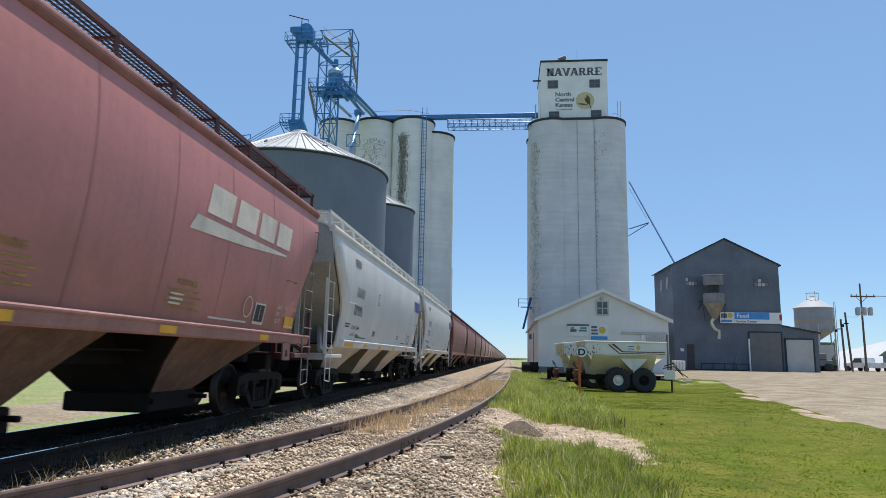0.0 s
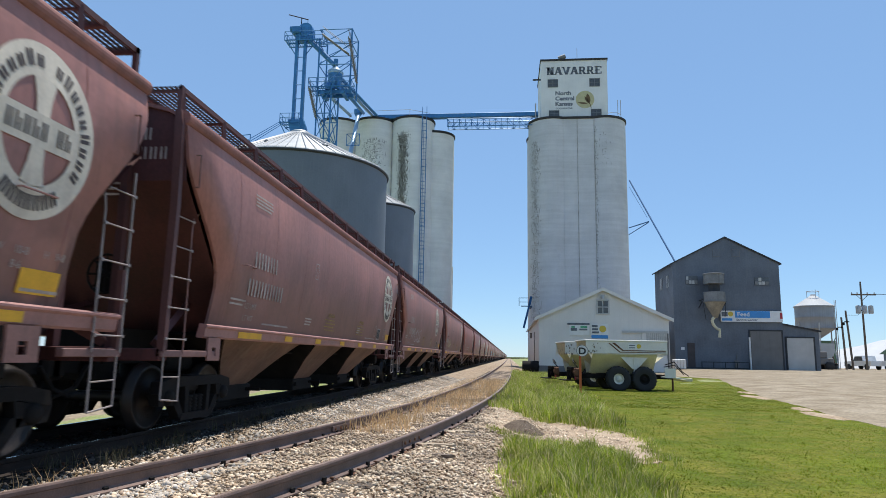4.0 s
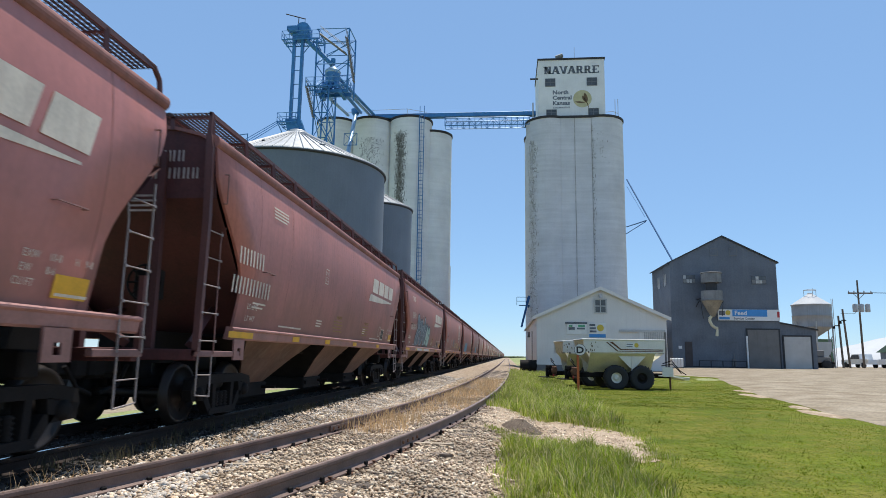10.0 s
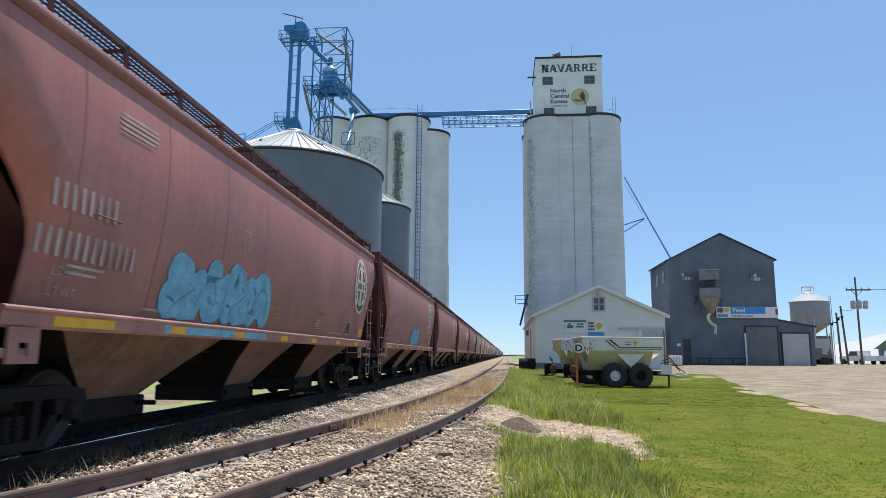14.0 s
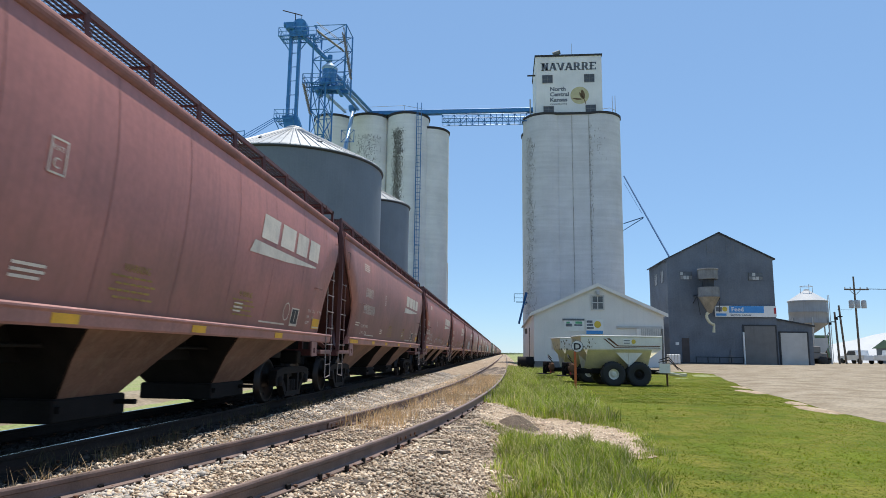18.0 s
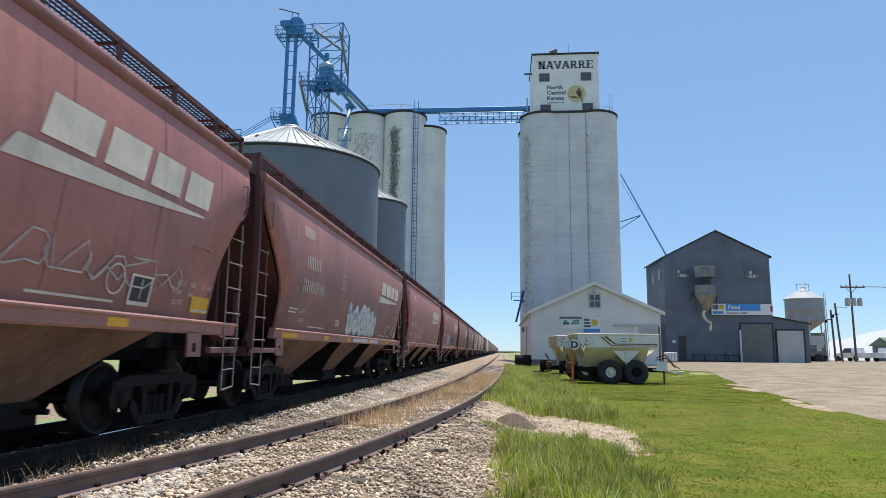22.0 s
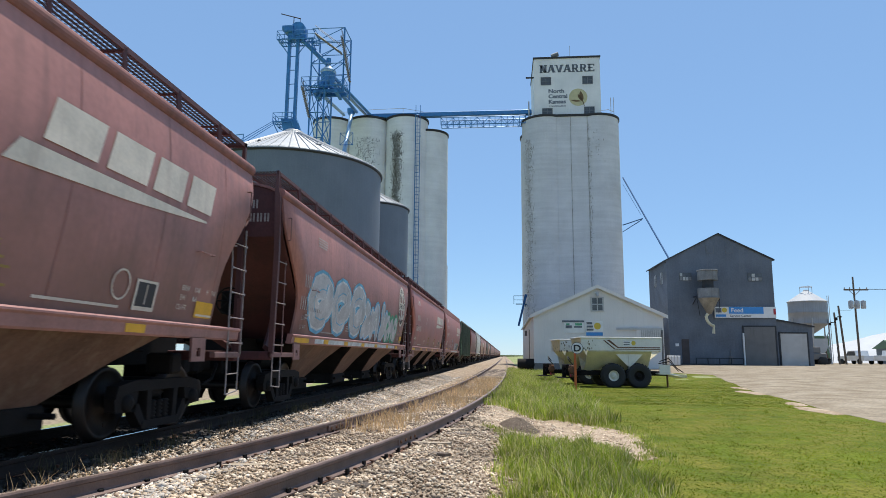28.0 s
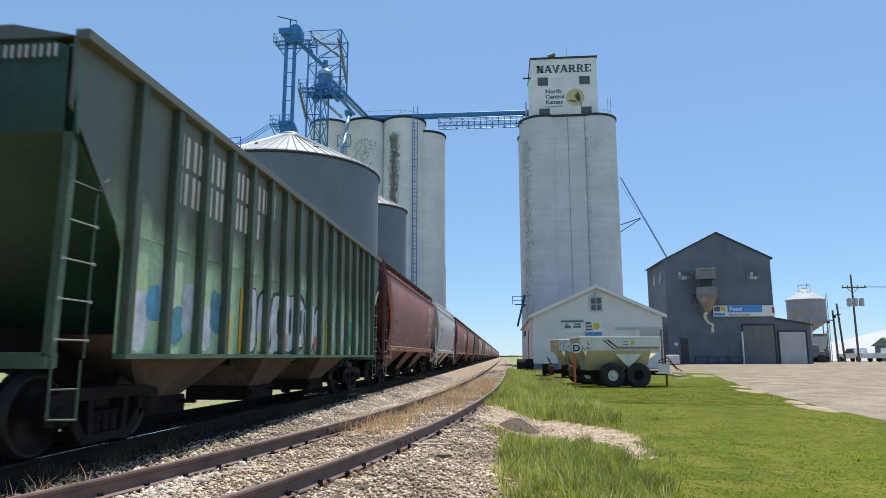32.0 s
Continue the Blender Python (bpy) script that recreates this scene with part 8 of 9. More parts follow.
graffiti(CARS[25], 3.0, 5.4, 1.56, 2.05, SPRAY_DARK, SPRAY_MINT, 3, 254, SPRAY_MINT, SPRAY_WHITE)
graffiti(CARS[11], -5.0, -1.4, 1.56, 2.4, SPRAY_CYAN, SPRAY_CYAN, 4, 111, SPRAY_CYAN, SPRAY_TEAL)
graffiti(CARS[12], -1.0, 1.6, 1.56, 2.3, SPRAY_CYAN, SPRAY_CYAN, 3, 121, SPRAY_CYAN, SPRAY_TEAL)
# white overspray on the sills below the large pieces
for i, y0, y1, m in ((23, -5.6, 5.4, SPRAY_WHITE), (18, -1.0, 2.8, SPRAY_WHITE), (9, -4.4, 1.0, SPRAY_WHITE), (11, -5.0, -1.4, SPRAY_CYAN), (25, -2.4, 5.0, SPRAY_WHITE), (20, -3.6, -0.5, SPRAY_WHITE)):
    y0, y1 = y0 + MARK_OFF.get(i, 0.0), y1 + MARK_OFF.get(i, 0.0)
    part("sprayed_sill", B().prism([(1.4868, 1.335), (1.5, 1.445), (1.502, 1.445), (1.4888, 1.335)], y0, y1, "y"), m, CARS[i])
scribble(CARS[5], -5.6, -3.4, 1.75, 2.3, SPRAY_YELLOW, 5, 51, 0.045)
scribble(CARS[4], -6.2, -3.1, 1.75, 2.35, SPRAY_LINE, 6, 41, 0.04)
scribble(CARS[10], -3.0, -1.3, 1.9, 2.4, SPRAY_LINE, 4, 101, 0.035)
scribble(CARS[10], -1.3, 0.0, 1.85, 2.35, SPRAY_TEAL, 3, 102, 0.06)
scribble(CARS[10], 0.4, 4.6, 1.75, 2.2, SPRAY_YELLOW, 8, 103, 0.035)
scribble(CARS[16], -5.9, -4.4, 1.75, 2.25, SPRAY_WHITE, 3, 161, 0.03)
scribble(CARS[16], -2.6, 1.6, 1.75, 2.0, SPRAY_LINE, 7, 162, 0.025)
scribble(CARS[17], 2.0, 6.0, 1.8, 2.2, SPRAY_LINE, 6, 171, 0.022)
scribble(CARS[2], -3.8, 2.8, 1.8, 2.5, SPRAY_LINE, 5, 21, 0.04)
scribble(CARS[6], -4.6, -3.1, 1.75, 2.1, SPRAY_LINE, 4, 61, 0.04)
scribble(CARS[6], -2.4, 0.9, 1.75, 2.1, SPRAY_LINE, 5, 62, 0.04)
scribble(CARS[19], -4.6, -2.0, 1.75, 2.4, SPRAY_WHITE, 3, 192, 0.06)
scribble(CARS[25], -4.6, -2.7, 1.6, 2.3, SPRAY_LINE, 4, 254, 0.03)


# ---- yard behind the mill ----
tank = thing("hopper_tank", "white steel hopper tank with a conical roof on legs", "storage tank", (41.6, 95.0, 0.2))
part("drum", B().revolve([(2.4, 5.45), (2.45, 5.5), (2.4, 5.55), (2.4, 6.95), (2.46, 7.0), (2.4, 7.05), (2.4, 8.5)], 30, caps=False), TANK_GREY, tank)
part("roof", B().revolve([(2.52, 8.45), (2.52, 8.55), (0.4, 10.0), (0.3, 10.2)], 30, smooth=False), TARP_WHITE, tank)
part("cone", B().revolve([(2.4, 5.45), (0.5, 4.1), (0.4, 3.4)], 30), TANK_GREY, tank)
for k in range(6):
    a = 2 * math.pi * k / 6 + 0.3
    part("leg", B().bar((2.5 * math.cos(a), 2.5 * math.sin(a), -0.2), (2.5 * math.cos(a), 2.5 * math.sin(a), 6.2), 0.13), DOOR_WHITE, tank)
    a2 = a + math.pi / 3
    part("leg_brace", B().bar((2.5 * math.cos(a), 2.5 * math.sin(a), 0.6), (2.5 * math.cos(a2), 2.5 * math.sin(a2), 4.4), 0.08), DOOR_WHITE, tank)
part("roof_rail", B().line([(0.8 * math.cos(k), 0.8 * math.sin(k), 10.6) for k in (0, 1, 2, 3, 4, 5, 6)], 0.04, 5).bar((0.8, 0, 9.6), (0.8, 0, 10.6), 0.05).bar((-0.8, 0, 9.6), (-0.8, 0, 10.6), 0.05).bar((0, -0.8, 9.6), (0, -0.8, 10.8), 0.05), FRAME_PAINT, tank)
part("ladder", B().bar((2.7, -0.4, 0), (2.7, -0.4, 9.4), 0.06).bar((2.7, 0.0, 0), (2.7, 0.0, 9.4), 0.06), FRAME_PAINT, tank)

upole = thing("utility_pole", "weathered wooden utility pole with crossarm and transformers", "utility pole", (47.9, 95.0, 0.2))
part("pole", B().tube((0, 0, -0.3), (0, 0, 12.0), 0.16, 10, 0.11), POLE_WOOD, upole)
part("crossarm", B().box(-1.4, 1.8, -0.25, -0.12, 10.1, 10.3, 0.02).bar((-0.7, -0.2, 10.1), (0, -0.15, 9.4), 0.05).bar((0.7, -0.2, 10.1), (0, -0.15, 9.4), 0.05), POLE_WOOD, upole)
for ix in (-1.3, -0.6, 0.7, 1.6):
    part("insulator", B().revolve([(0.05, 10.3), (0.09, 10.4), (0.04, 10.55)], 8, (ix, -0.18, 0)), FRAME_PAINT, upole)
for ix in (-0.75, 0.05, 0.85):
    part("transformer", B().revolve([(0.05, 8.75), (0.3, 8.65), (0.32, 8.6), (0.32, 7.7), (0.28, 7.6)], 14, (ix, -0.45, 0)), FRAME_PAINT, upole)
for px, pz, lean, ln in ((43.35, 0.2, 1.5, 6.9), (44.0, 0.2, 3.2, 7.8)):
    lp = thing("leaning_pole", "old leaning wooden pole stub", "utility pole", (px + lean * 0.12, 92.0, pz))
    part("pole", B().tube((0.3, 0, -0.3), (0.3 - ln * math.sin(radians(lean)), 0, ln * math.cos(radians(lean))), 0.14, 10, 0.12), POLE_WOOD, lp)
    part("bracket", B().box(-0.5, 0.1, -0.3, -0.2, ln * 0.8, ln * 0.8 + 0.12).box(-0.75, -0.5, -0.3, -0.1, ln * 0.75, ln * 0.8), STEEL_BLACK, lp)
wire = thing("overhead_wire", "thin overhead service wires between the poles", "wire", (0, 0, 0))
part("wire", B().line([(44.0, 92, 7.4), (46.5, 93.5, 7.5), (47.9, 95, 8.4)], 0.02, 4).line([(46.6, 94.8, 10.5), (90, 100, 10.2), (150, 110, 10.5)], 0.02, 4).line([(49.5, 94.8, 10.5), (90, 99, 10.3), (150, 108, 10.6)], 0.02, 4), STEEL_BLACK, wire)

pile = thing("covered_grain_pile", "long white tarpaulin over a grain pile", "grain pile", (0, 0, 0))
b = B()
cols = 40
vs = []
for j in range(13):
    u = j / 12
    for k in range(cols + 1):
        x = 46 + 70 * k / cols
        v = smooth01((x - 44) / 4) * min(1.0, (x - 46) / 32) * smooth01((116 - x) / 8)
        h = 8.0 * v * math.sin(math.pi * u) ** 0.75 + 0.08 * math.sin(k * 1.7) * math.sin(math.pi * u)
        vs.append((x, 114 + 24 * u, 0.1 + h))
n = cols + 1
b.add(vs, [(j * n + i, j * n + i + 1, (j + 1) * n + i + 1, (j + 1) * n + i) for j in range(12) for i in range(cols)], True)
part("tarpaulin", b, TARP_WHITE, pile)

gshed = thing("green_roofed_shed", "small green-roofed shed at the far side of the yard", "shed", (0, 0, 0))
part("wall", B().box(58, 70, 104, 110, 0.0, 2.6), BARN_GREY, gshed)
part("roof", B().prism([(103.5, 2.6), (110.5, 2.6), (107, 3.9)], 57.6, 70.4, "x"), GREEN_ROOF, gshed)
part("low_wall", B().box(43.5, 45.5, 98, 99, 0, 4.2), GREEN_ROOF, gshed)


def pickup(x, y, rz, label, cab=PAINT_WHITE):
    p = thing("pickup_truck", label, "truck", (x, y, ground_z(x, y) + 0.05), rz)
    part("body", B().prism([(-2.7, 0.5), (2.6, 0.5), (2.65, 1.05), (0.9, 1.15), (0.35, 1.85), (-1.1, 1.88), (-1.25, 1.2), (-2.7, 1.18)], -0.95, 0.95, "y"), cab, p)
    part("window", B().prism([(0.8, 1.18), (0.32, 1.75), (-1.0, 1.78), (-1.12, 1.2)], -0.96, 0.96, "y"), GLASS_DARK, p)
    part("bumper", B().box(2.6, 2.75, -0.9, 0.9, 0.45, 0.7, 0.03), BARE_STEEL, p)
    for wx in (-1.75, 1.7):
        for sg in (-1, 1):
            part("wheel", B().revolve([(0.02, -0.08), (0.2, -0.1), (0.22, -0.12), (0.38, -0.12), (0.38, 0.12), (0.2, 0.12)], 20, (wx, sg * 0.85, 0.38), "y"), TYRE, p)
    return p


pickup(53.0, 96.0, 25, "white pickup truck parked in the yard")
pickup(49.2, 98.5, 100, "white flatbed truck beside the pole")
dozer = thing("old_machine", "dark dusty farm machine parked beside the tank", "farm machine", (38.6, 88.0, 0.2))
part("body", B().box(-1.6, 1.6, -0.7, 0.7, 0.7, 1.5, 0.1).box(-0.4, 0.9, -0.6, 0.6, 1.5, 2.3, 0.08), BARN_DOOR, dozer)
for wx in (-1.0, 1.0):
    for sg in (-1, 1):
        part("wheel", B().revolve([(0.15, -0.15), (0.55, -0.15), (0.55, 0.15), (0.15, 0.15)], 18, (wx, sg * 0.7, 0.55), "y"), TYRE, dozer)
part("frame", B().box(-2.2, 2.2, -0.3, 0.3, 0.6, 0.8), STEEL_BLACK, dozer)

mixer = thing("feed_mixer", "pale rusty feed mixer parked under the tank", "farm machine", (40.9, 91.0, 0.2))
part("hopper", B().prism([(-0.9, 3.4), (0.9, 3.4), (0.8, 2.2), (0.3, 1.4), (-0.3, 1.4), (-0.8, 2.2)], -0.7, 0.7, "y"), DOOR_WHITE, mixer)
part("auger", B().tube((-0.6, 0.2, 1.0), (-0.9, -0.3, 3.9), 0.16, 10), DOOR_WHITE, mixer)
part("chassis", B().box(-1.0, 1.1, -0.6, 0.6, 0.6, 0.9, 0.04).bar((-0.8, -0.5, 0.8), (-0.6, -0.5, 2.0), 0.12).bar((0.8, -0.5, 0.8), (0.6, -0.5, 2.0), 0.12), RUST, mixer)
for wx in (-0.6, 0.6):
    part("wheel", B().revolve([(0.15, -0.12), (0.45, -0.12), (0.45, 0.12), (0.15, 0.12)], 16, (wx, -0.6, 0.45), "y"), TYRE, mixer)

crate = thing("water_tote", "white plastic tote in a wire cage beside the mill", "tote", (16.7, 68.0, ground_z(16.7, 68.0)))
part("tank", B().box(-0.55, 0.55, -0.45, 0.45, 0.12, 1.05, 0.06), PAINT_WHITE, crate)
for k in range(5):
    part("cage_bar", B().bar((-0.57 + 0.285 * k, -0.48, 0.1), (-0.57 + 0.285 * k, -0.48, 1.08), 0.025), BARE_STEEL, crate)
part("pallet", B().box(-0.6, 0.6, -0.5, 0.5, 0.0, 0.12), POLE_WOOD, crate)
dtank = thing("black_tank", "low dark tank standing by the shed wall", "tank", (1.75, 60.5, ground_z(1.7, 60.5)))
part("tank", B().tube((-0.6, 0, 0.6), (0.9, 0, 0.6), 0.55, 16).box(-0.5, 0.8, -0.4, 0.4, 0, 0.3), STEEL_BLACK, dtank)
chute = thing("loading_spout", "blue railcar loading spout hung from the elevator", "spout", (0, 0, 0))
part("arm", B().bar((3.2, 102.0, 8.6), (3.2, 97.5, 8.6), 0.16).bar((3.2, 97.5, 8.6), (1.7, 97.5, 8.6), 0.1), BLUE_DARK, chute)
part("pipe", B().tube((3.2, 97.6, 10.0), (2.9, 97.4, 8.8), 0.2, 10).tube((2.9, 97.4, 8.8), (2.05, 97.0, 5.4), 0.15, 10), BLUE_DARK, chute)
part("guard_rail", B().bar((1.4, 97.4, 8.6), (1.4, 97.4, 9.8), 0.06).bar((1.4, 97.4, 9.8), (2.9, 97.4, 9.8), 0.06).bar((1.4, 97.4, 9.2), (2.9, 97.4, 9.2), 0.05), BLUE_DARK, chute)

# far trees along the horizon: many small clumps, uneven
far = B()
rg = random.Random(77)
for _ in range(420):
    x = rg.uniform(-420, 420)
    y = rg.uniform(760, 900)
    h = rg.uniform(0.8, 2.6) * (1.6 if rg.random() < 0.1 else 0.7)
    w = rg.uniform(4, 14)
    n = 9
    ring = lambda f, z: [(x + w * f * math.cos(2 * math.pi * k / n) * rg.uniform(0.75, 1.2), y + w * f * math.sin(2 * math.pi * k / n), z + rg.uniform(-0.2, 0.3)) for k in range(n)]
    far.loft([ring(0.8, -0.5), ring(1.0, h * 0.5), ring(0.75, h * 0.8), ring(0.25, h)])
solid("far_trees", far, TREE_FAR, "low dark line of trees along the horizon", "trees", "", "stuff")


# ---- loose stones of the ballast ----
def stone_field(name, count, place, size, material, label, seed):
    """Angular stones joined into one mesh."""
    r = np.random.RandomState(seed)
    base = np.array([(1, 0, 0), (-1, 0, 0), (0, 1, 0), (0, -1, 0), (0, 0, 1), (0, 0, -1), (0.62, 0.62, 0.5), (-0.62, 0.6, -0.5), (0.6, -0.62, 0.5), (-0.6, -0.6, 0.52)], float)
    faces = np.array([(4, 6, 2), (4, 0, 6), (6, 0, 2), (4, 8, 0), (4, 3, 8), (8, 3, 0), (4, 9, 3), (4, 1, 9), (9, 1, 3), (4, 2, 1), (5, 2, 0), (5, 0, 3), (5, 3, 1), (7, 5, 1), (7, 1, 2), (7, 2, 5)])
    xyz = place(r, count)
    n = len(xyz)
    s = size[0] + (size[1] - size[0]) * r.rand(n, 1, 1) ** 2
    sc = s * r.uniform(0.5, 1.5, (n, 1, 3)) * np.array([1.1, 1, 0.7])
    v = base[None] * r.uniform(0.7, 1.2, (n, len(base), 1)) * sc
    a = r.uniform(0, 6.283, n)
    t = r.normal(0, 0.5, n)
    ca, sa, ct, stt = np.cos(a)[:, None], np.sin(a)[:, None], np.cos(t)[:, None], np.sin(t)[:, None]
    x, y, z = v[..., 0], v[..., 1] * ct - v[..., 2] * stt, v[..., 1] * stt + v[..., 2] * ct
    v = np.stack([x * ca - y * sa, x * sa + y * ca, z], -1) + xyz[:, None, :]
    f = (faces[None] + (np.arange(n) * len(base))[:, None, None]).reshape(-1, 3)
    return raw_mesh(name, v.reshape(-1, 3), f, material, label)


def raw_mesh(name, v, f, material, label, category="", kind="stuff"):
    me = bpy.data.meshes.new(name)
    k = f.shape[1]
    me.vertices.add(len(v))
    me.vertices.foreach_set("co", np.ascontiguousarray(v, dtype=np.float32).ravel())
    me.loops.add(len(f) * k)
    me.loops.foreach_set("vertex_index", np.ascontiguousarray(f, dtype=np.int32).ravel())
    me.polygons.add(len(f))
    me.polygons.foreach_set("loop_start", np.arange(0, len(f) * k, k, dtype=np.int32))
    me.update(calc_edges=True)
    me.materials.append(material)
    return tagged(new(name, me), label, category or name.replace("_", " "), "", kind)


def near_bias(r, n, y0, y1, p=1.7):
    return y0 + (y1 - y0) * r.rand(n) ** p


def surf(x, y):
    """Top of the land or of the stone bed, whichever lies higher."""
    return max(ground_z(x, y), ballast_top(x, y) - 0.012)


def ragged(x, y, k=1.0):
    return 0.35 * noise.noise((x * 1.3, y * 1.3, 2)) + 0.2 * noise.noise((x * 4, y * 4, 9))


def along(pts, x):
    """Straight pieces through the given points."""
    if x <= pts[0][0]:
        return pts[0][1]
    for (a, ya), (b2, yb) in zip(pts, pts[1:]):
        if x <= b2:
            return ya + (yb - ya) * (x - a) / (b2 - a)
    return pts[-1][1]


def path_far(x):
    return along(((-0.7, 17.7), (0.77, 15.3), (1.9, 14.0), (2.4, 12.4)), x)


def path_near(x):
    return along(((-0.3, 11.9), (1.38, 10.9), (1.75, 9.4), (2.05, 9.6), (2.4, 12.4)), x)


def in_path(x, y):
    """Trodden stony dirt between the two stands of tall grass."""
    return -0.9 < x < 2.4 and path_near(x) + 0.8 * ragged(x, y) < y < path_far(x) + 1.2 * ragged(y, x)


def place_siding(r, n):
    y = near_bias(r, n, 4.2, 40)
    x = r.uniform(-4.6, 2.4, n)
    out = []
    for a, b2 in zip(x, y):
        c = siding_x(b2)
        edge = 0.3 + 0.3 * noise.noise((b2 * 0.9, 0, 4)) + 0.2 * noise.noise((b2 * 4, a, 4)) if b2 < 12 else c + 1.2 + 0.3 * noise.noise((b2 * 0.6, 0, 4))
        if a > edge and not (in_path(a, b2) and (a < 1.0 + 0.9 * ragged(a, b2) or r.rand() < 0.35)):
            continue
        if min(abs(a - c - 0.753), abs(a - c + 0.753)) < 0.085:
            continue
        if (a - 0.28) ** 2 / 0.2 + (b2 - 12.95) ** 2 / 0.4 < 1:
            continue
        out.append((a, b2, surf(a, b2) + 0.014))
    return np.array(out)


def place_main(r, n):
    y = near_bias(r, n, 4.2, 45)
    x = r.uniform(-4.72, -2.9, n)
    return np.array([(a, b2, ballast_top(a, b2) + 0.004) for a, b2 in zip(x, y) if a > -4.35 + 0.25 * noise.noise((a * 2, b2 * 0.7, 3))])


def place_main_inner(r, n):
    y = near_bias(r, n, 4.2, 40)
    x = r.uniform(-7.6, -4.25, n)
    return np.array([(a, b2, ballast_top(a, b2) + 0.004) for a, b2 in zip(x, y) if min(abs(a - MAIN_X - 0.753), abs(a - MAIN_X + 0.753)) > 0.085])


stone_field("ballast_stones", 84000, place_siding, (0.010, 0.032), STONE, "pale crushed limestone ballast stones around the siding", 21)
stone_field("ballast_stones", 16000, place_main, (0.014, 0.038), STONE_GREY, "grey crushed ballast stones of the main line shoulder", 22)
stone_field("ballast_stones", 12000, place_main_inner, (0.016, 0.042), STONE_DARK, "grimy main line ballast stones with the train's shade painted in", 24)


def place_behind(r, n):
    y, x = r.uniform(-7, 4.3, n), r.uniform(-5.0, 0.5, n)
    return np.array([(a, b2, surf(a, b2) + 0.012) for a, b2 in zip(x, y) if min(abs(a - siding_x(b2) - 0.753), abs(a - siding_x(b2) + 0.753)) > 0.09])


stone_field("ballast_stones", 11000, place_behind, (0.016, 0.04), STONE, "pale crushed limestone ballast stones around the siding", 26)


# ---- grass ----
def blade_field(name, xyz, h0, h1, w, lean, material, label, seed):
    r = np.random.RandomState(seed)
    n = len(xyz)
    a = r.uniform(0, 6.283, n)
    h = r.uniform(h0, h1, n)
    d = r.uniform(0, 6.283, n)
    ln = h * r.uniform(0.1, lean, n)
    ux, uy = np.cos(a) * w, np.sin(a) * w
    lx, ly = np.cos(d) * ln, np.sin(d) * ln
    z = np.zeros(n)
    p0 = xyz + np.stack([-ux, -uy, z - 0.02], 1)
    p1 = xyz + np.stack([ux, uy, z - 0.02], 1)
    p2 = xyz + np.stack([-ux * 0.7 + lx * 0.35, -uy * 0.7 + ly * 0.35, h * 0.6], 1)
    p3 = xyz + np.stack([ux * 0.7 + lx * 0.35, uy * 0.7 + ly * 0.35, h * 0.6], 1)
    p4 = xyz + np.stack([lx, ly, h], 1)
    v = np.stack([p0, p1, p2, p3, p4], 1).reshape(-1, 3)
    f = (np.array([(0, 1, 3), (0, 3, 2), (2, 3, 4)])[None] + (np.arange(n) * 5)[:, None, None]).reshape(-1, 3)
    return raw_mesh(name, v, f, material, label)


def scatter(r, n, x0, x1, y0, y1, keep, p=1.6, zf=ground_z, clump=0.0):
    y = near_bias(r, n, y0, y1, p)
    x = r.uniform(x0, x1, n)
    out = []
    for a, b2 in zip(x, y):
        if keep(a, b2):
            out.append((a, b2, zf(a, b2)))
    return np.array(out)


def in_near_tuft(x, y):
    return 4.5 < y < path_near(x) - 0.35 + 0.8 * ragged(x, y) and -0.08 + 0.45 * ragged(x, y) < x < 1.62 + 1.2 * ragged(y, x)


def in_far_tuft(x, y):
    lo = siding_x(y) + 0.9
    hi = 2.15 if y < 19 else 2.6
    return path_far(x) - 0.3 + 1.2 * ragged(y, x) < y < 58 and lo + 0.4 * ragged(x, y) < x < hi + 2 * ragged(y, x) + (0.6 if y > 40 else 0)


def clump_field(name, centres, per, spread, h0, h1, w, material, label, seed):
    """Grass in separate clumps: each has its own height and leans its own way."""
    r = np.random.RandomState(seed)
    m = len(centres)
    n = m * per
    ch = np.repeat(h0 + (h1 - h0) * r.rand(m) ** 1.6, per)
    lean = np.repeat(r.uniform(-0.35, 0.35, (m, 2)), per, 0)
    a = r.uniform(0, 6.283, n)
    rad = spread * np.sqrt(r.rand(n))
    out = np.stack([np.cos(a), np.sin(a)], 1)
    base = np.repeat(centres, per, 0) + np.concatenate([out * rad[:, None], np.zeros((n, 1))], 1)
    h = ch * r.uniform(0.45, 1.1, n)
    tip = (out * r.uniform(0.05, 0.75, (n, 1)) + lean + r.normal(0, 0.18, (n, 2))) * h[:, None]
    b2 = r.uniform(0, 6.283, n)
    u = np.stack([np.cos(b2), np.sin(b2)], 1) * (w * r.uniform(0.6, 1.4, n))[:, None]
    flat = lambda q, z: np.concatenate([q, z[:, None]], 1)
    zero = np.zeros(n)
    v = np.stack([base + flat(-u, zero - 0.02), base + flat(u, zero - 0.02), base + flat(-u * 0.8 + tip * 0.3, h * 0.62), base + flat(u * 0.8 + tip * 0.3, h * 0.62), base + flat(tip, h * 0.96)], 1).reshape(-1, 3)
    f = (np.array([(0, 1, 3), (0, 3, 2), (2, 3, 4)])[None] + (np.arange(n) * 5)[:, None, None]).reshape(-1, 3)
    return raw_mesh(name, v, f, material, label)


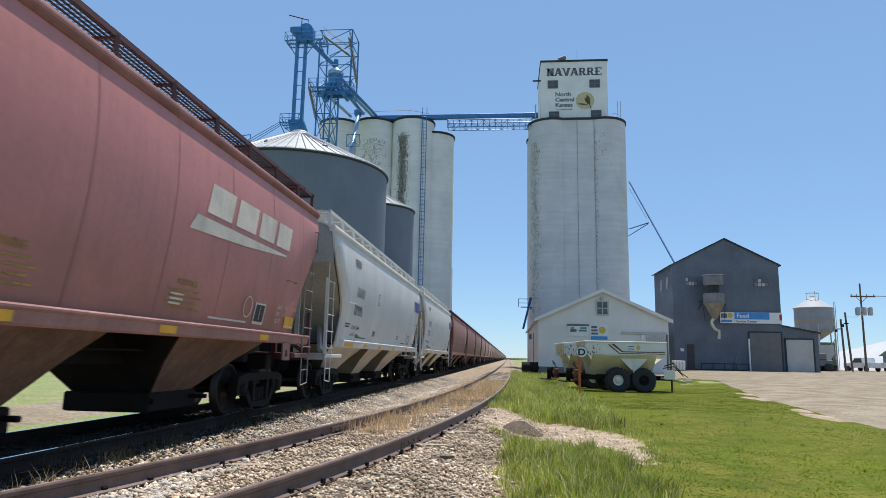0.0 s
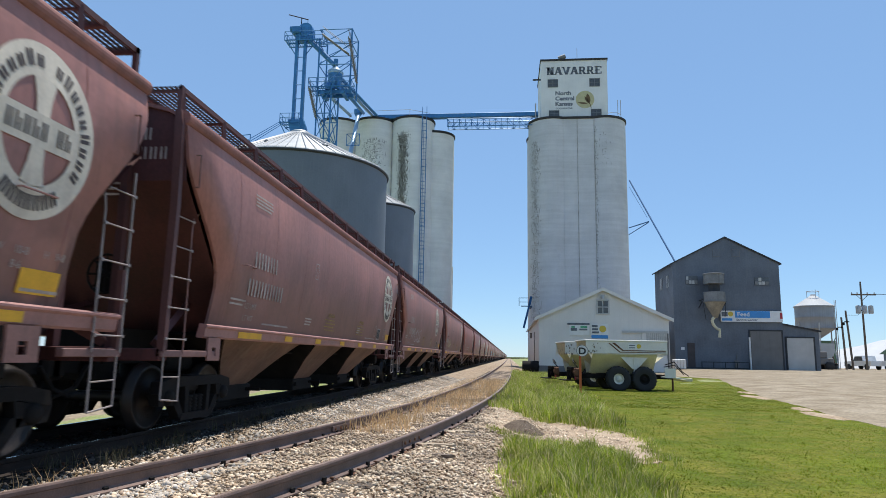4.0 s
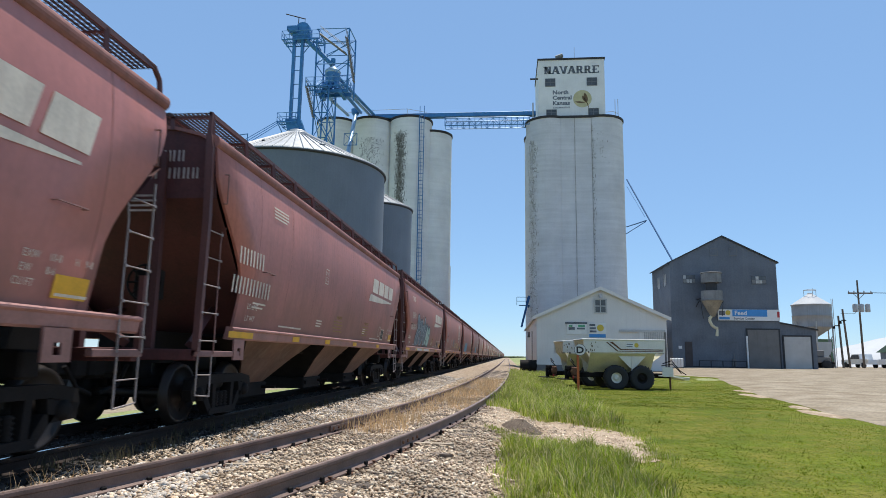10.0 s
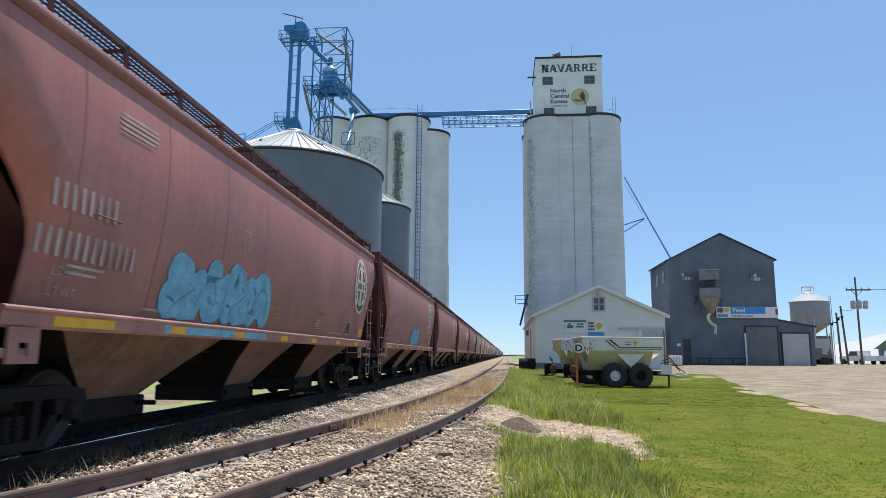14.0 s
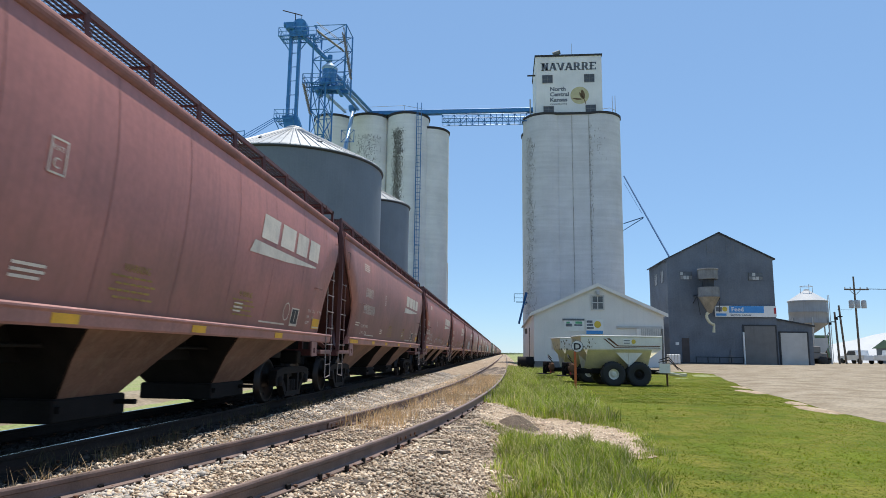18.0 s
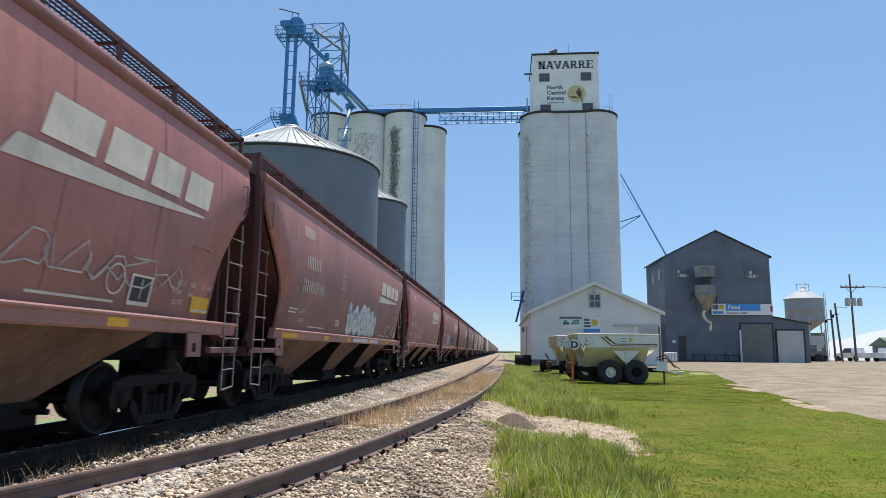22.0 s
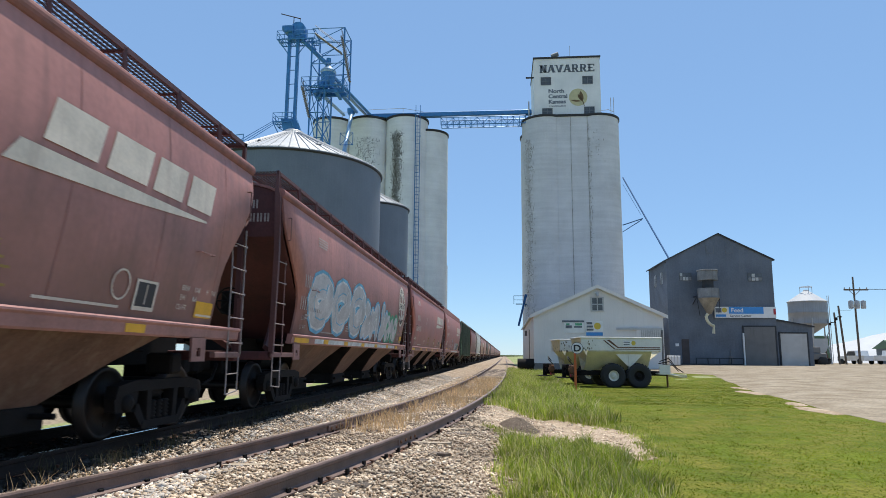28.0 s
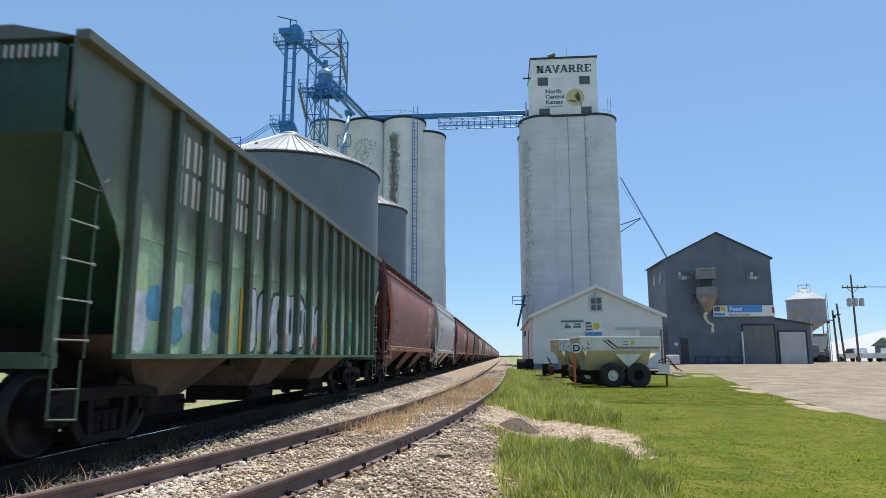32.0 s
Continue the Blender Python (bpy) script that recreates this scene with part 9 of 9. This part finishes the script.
r1 = np.random.RandomState(31)
clump_field("tall_grass", scatter(r1, 2200, -0.7, 2.3, 4.6, 12.5, in_near_tuft, 1.0, surf), 20, 0.085, 0.06, 0.31, 0.0048, TALL_BLADES, "tall uncut green grass beside the siding", 41)
clump_field("tall_grass", scatter(r1, 6400, -0.8, 3.6, 12.5, 58, in_far_tuft, 1.3, surf), 14, 0.13, 0.12, 0.42, 0.007, TALL_BLADES, "tall green grass verge along the siding", 42)
clump_field("tall_grass", scatter(r1, 9000, -0.4, 2.6, 9.0, 18.5, lambda x, y: in_path(x, y) != in_path(x + r1.normal(0, 0.12), y + r1.normal(0, 0.35)), 1.0, surf), 12, 0.06, 0.04, 0.14, 0.0042, TALL_BLADES, "short grass creeping over the edge of the path", 49)
clump_field("tall_grass", scatter(r1, 420, 0.1, 1.0, -7, 4.8, lambda x, y: x > 0.35 + 0.8 * ragged(x, y), 1.0, surf), 14, 0.08, 0.05, 0.2, 0.0045, TALL_BLADES, "uncut grass along the edge of the ballast", 50)
clump_field("grass_tufts", scatter(r1, 110, 1.4, 9.0, 5.5, 26, lambda x, y: x < road_edge(y) - 0.4 and not in_path(x, y) and noise.noise((x * 0.6, y * 0.6, 8)) > 0.05, 1.3), 16, 0.07, 0.03, 0.09, 0.005, BLADES, "small darker tufts in the lawn", 48)
blade_field("lawn_grass", scatter(r1, 165000, 1.2, 13.5, 5.0, 36, lambda x, y: x < road_edge(y) + 0.2 * ragged(x, y) and (not in_path(x, y) or not in_path(x + 0.2, y - 0.4)) and x > 1.45 - 0.2 * ragged(x, y) and x < 1.0 + y * 0.85 and noise.noise((x * 5, y * 5, 1)) > -0.3, 1.5), 0.006, 0.030, 0.0065, 2.4, BLADES, "short mown lawn grass", 43)
blade_field("lawn_grass", scatter(r1, 50000, 2.2, 15, 20, 56, lambda x, y: x < road_edge(y), 1.2), 0.008, 0.028, 0.014, 2.4, BLADES, "short lawn grass further off", 44)


def in_straw(x, y):
    c = x - siding_x(y)
    if 10.5 < y < 34:
        return -1.0 + 0.3 * ragged(x, y) < c < 0.55 * smooth01((y - 10) / 8) + ragged(x, y) and noise.noise((x * 1.1, y * 0.7, 3)) > -0.15
    return abs(c + 0.95) < 0.12 and noise.noise((x * 2, y * 1.4, 5)) > 0.2


blade_field("dry_grass", scatter(r1, 30000, -4.5, 0.5, 5, 36, in_straw, 1.3, ballast_top), 0.06, 0.30, 0.0045, 0.9, STRAW, "dry straw-coloured grass between the siding rails", 45)
blade_field("dry_grass", scatter(r1, 30000, -3.0, 2.0, 30, 75, lambda x, y: -1.2 < x - siding_x(y) < 1.5, 1.2), 0.05, 0.25, 0.01, 0.9, STRAW, "pale dry grass around the far siding", 46)
blade_field("trackside_weeds", scatter(r1, 5000, -4.95, -4.3, 5, 40, lambda x, y: noise.noise((x * 3, y * 1.6, 6)) > 0.12, 1.5, ballast_top), 0.06, 0.24, 0.004, 0.7, WEED_DARK, "sparse weeds growing in the main line ballast", 47)

# trodden dirt path and a small heap of dark soil
sheet("dirt_path", grid_axis([(-0.9, 2.5, 0.08)]), grid_axis([(9.0, 19.0, 0.12)]), lambda x, y: surf(x, y) + 0.016 + 0.012 * noise.noise((x * 5, y * 5, 2)), DIRT, "trodden stony tan dirt path", keep=lambda x, y: in_path(x, y) and x > siding_x(y) + 1.1)
heap_v, heap_f = [], []
for j in range(13):
    for k in range(25):
        rr, a = j / 12, 2 * math.pi * k / 24
        x = 0.28 + 0.43 * rr * math.cos(a) * (1 + 0.12 * noise.noise((math.cos(a), math.sin(a), 3)))
        y = 12.95 + 0.6 * rr * math.sin(a)
        heap_v.append((x, y, surf(x, y) + 0.02 + 0.2 * (1 - rr ** 1.5) - 0.03 * rr + 0.012 * noise.noise((x * 9, y * 9, 1))))
for j in range(12):
    for k in range(24):
        a = j * 25 + k
        heap_f.append((a, a + 25, a + 26, a + 1))
hb = B()
hb.add(heap_v, heap_f, True)
solid("soil_heap", hb, SOIL, "low heap of dark loose soil on the path", "soil heap")


def place_heap(r, n):
    a, q = r.uniform(0, 6.283, n), np.sqrt(r.rand(n)) * 1.05
    return np.array([(0.28 + 0.43 * c * math.cos(b2), 12.95 + 0.6 * c * math.sin(b2), surf(0.28, 12.95) + 0.02 + 0.2 * (1 - c ** 1.5) - 0.02 * c) for b2, c in zip(a, q)])


stone_field("soil_crumbs", 500, place_heap, (0.005, 0.014), STONE, "small crumbs and stones on the soil heap", 25)
# scraps of old tie wood lying in the stones
for x, y, rz, ln, m, label in ((-1.0, 11.1, 12, 0.75, SPLIT_WOOD, "pale splintered tie scrap lying in the ballast"), (-1.2, 9.4, 8, 0.8, SPLIT_WOOD, "pale splintered tie scrap lying in the ballast"), (-0.9, 8.6, -5, 0.3, TIE_WOOD, "dark short piece of tie lying in the ballast"),
                               (-2.9, 7.4, 20, 0.7, SPLIT_WOOD, "pale splintered tie scrap between the siding rails")):
    ob = solid("wood_scrap", B().prism([(-ln / 2, -0.05), (ln / 2, -0.035), (ln / 2 + 0.06, 0.02), (ln / 2 - 0.05, 0.05), (-ln / 2, 0.06)], -0.03, 0.004, "z"), m, label, "wood")
    ob.matrix_world = pose(x, y, surf(x, y) + 0.026, 1, 1.5, rz)


# ---- movement ----
def motions():
    """The train rolls towards the camera; wheels turn while their car passes near."""
    for i, car in CARS.items():
        y0 = car_start(i)
        walk(car, [(0, pose(MAIN_X, y0, 0)), (16, pose(MAIN_X, y0 - 16 * SPEED, 0)), (32, pose(MAIN_X, y0 - 32 * SPEED, 0))])
    turn = -SPEED / FPS / WHEEL_R
    for w, i in WHEELS:
        if i > 30:
            continue
        yw = car_start(i)
        f0 = max(0, int((yw - 45) / SPEED * FPS))
        f1 = min(32 * FPS, int((yw + 8) / SPEED * FPS))
        if f1 <= f0:
            continue
        at = w.location.copy()
        rows = [(k / FPS, Matrix.Translation(at) @ Matrix.Rotation((k - f0) * turn * -1, 4, "X")) for k in range(f0, f1 + 1)]
        if f0 > 0:
            rows.insert(0, (0, rows[0][1]))
        if f1 < 32 * FPS:
            rows.append((32, rows[-1][1]))
        walk(w, rows)


motions()
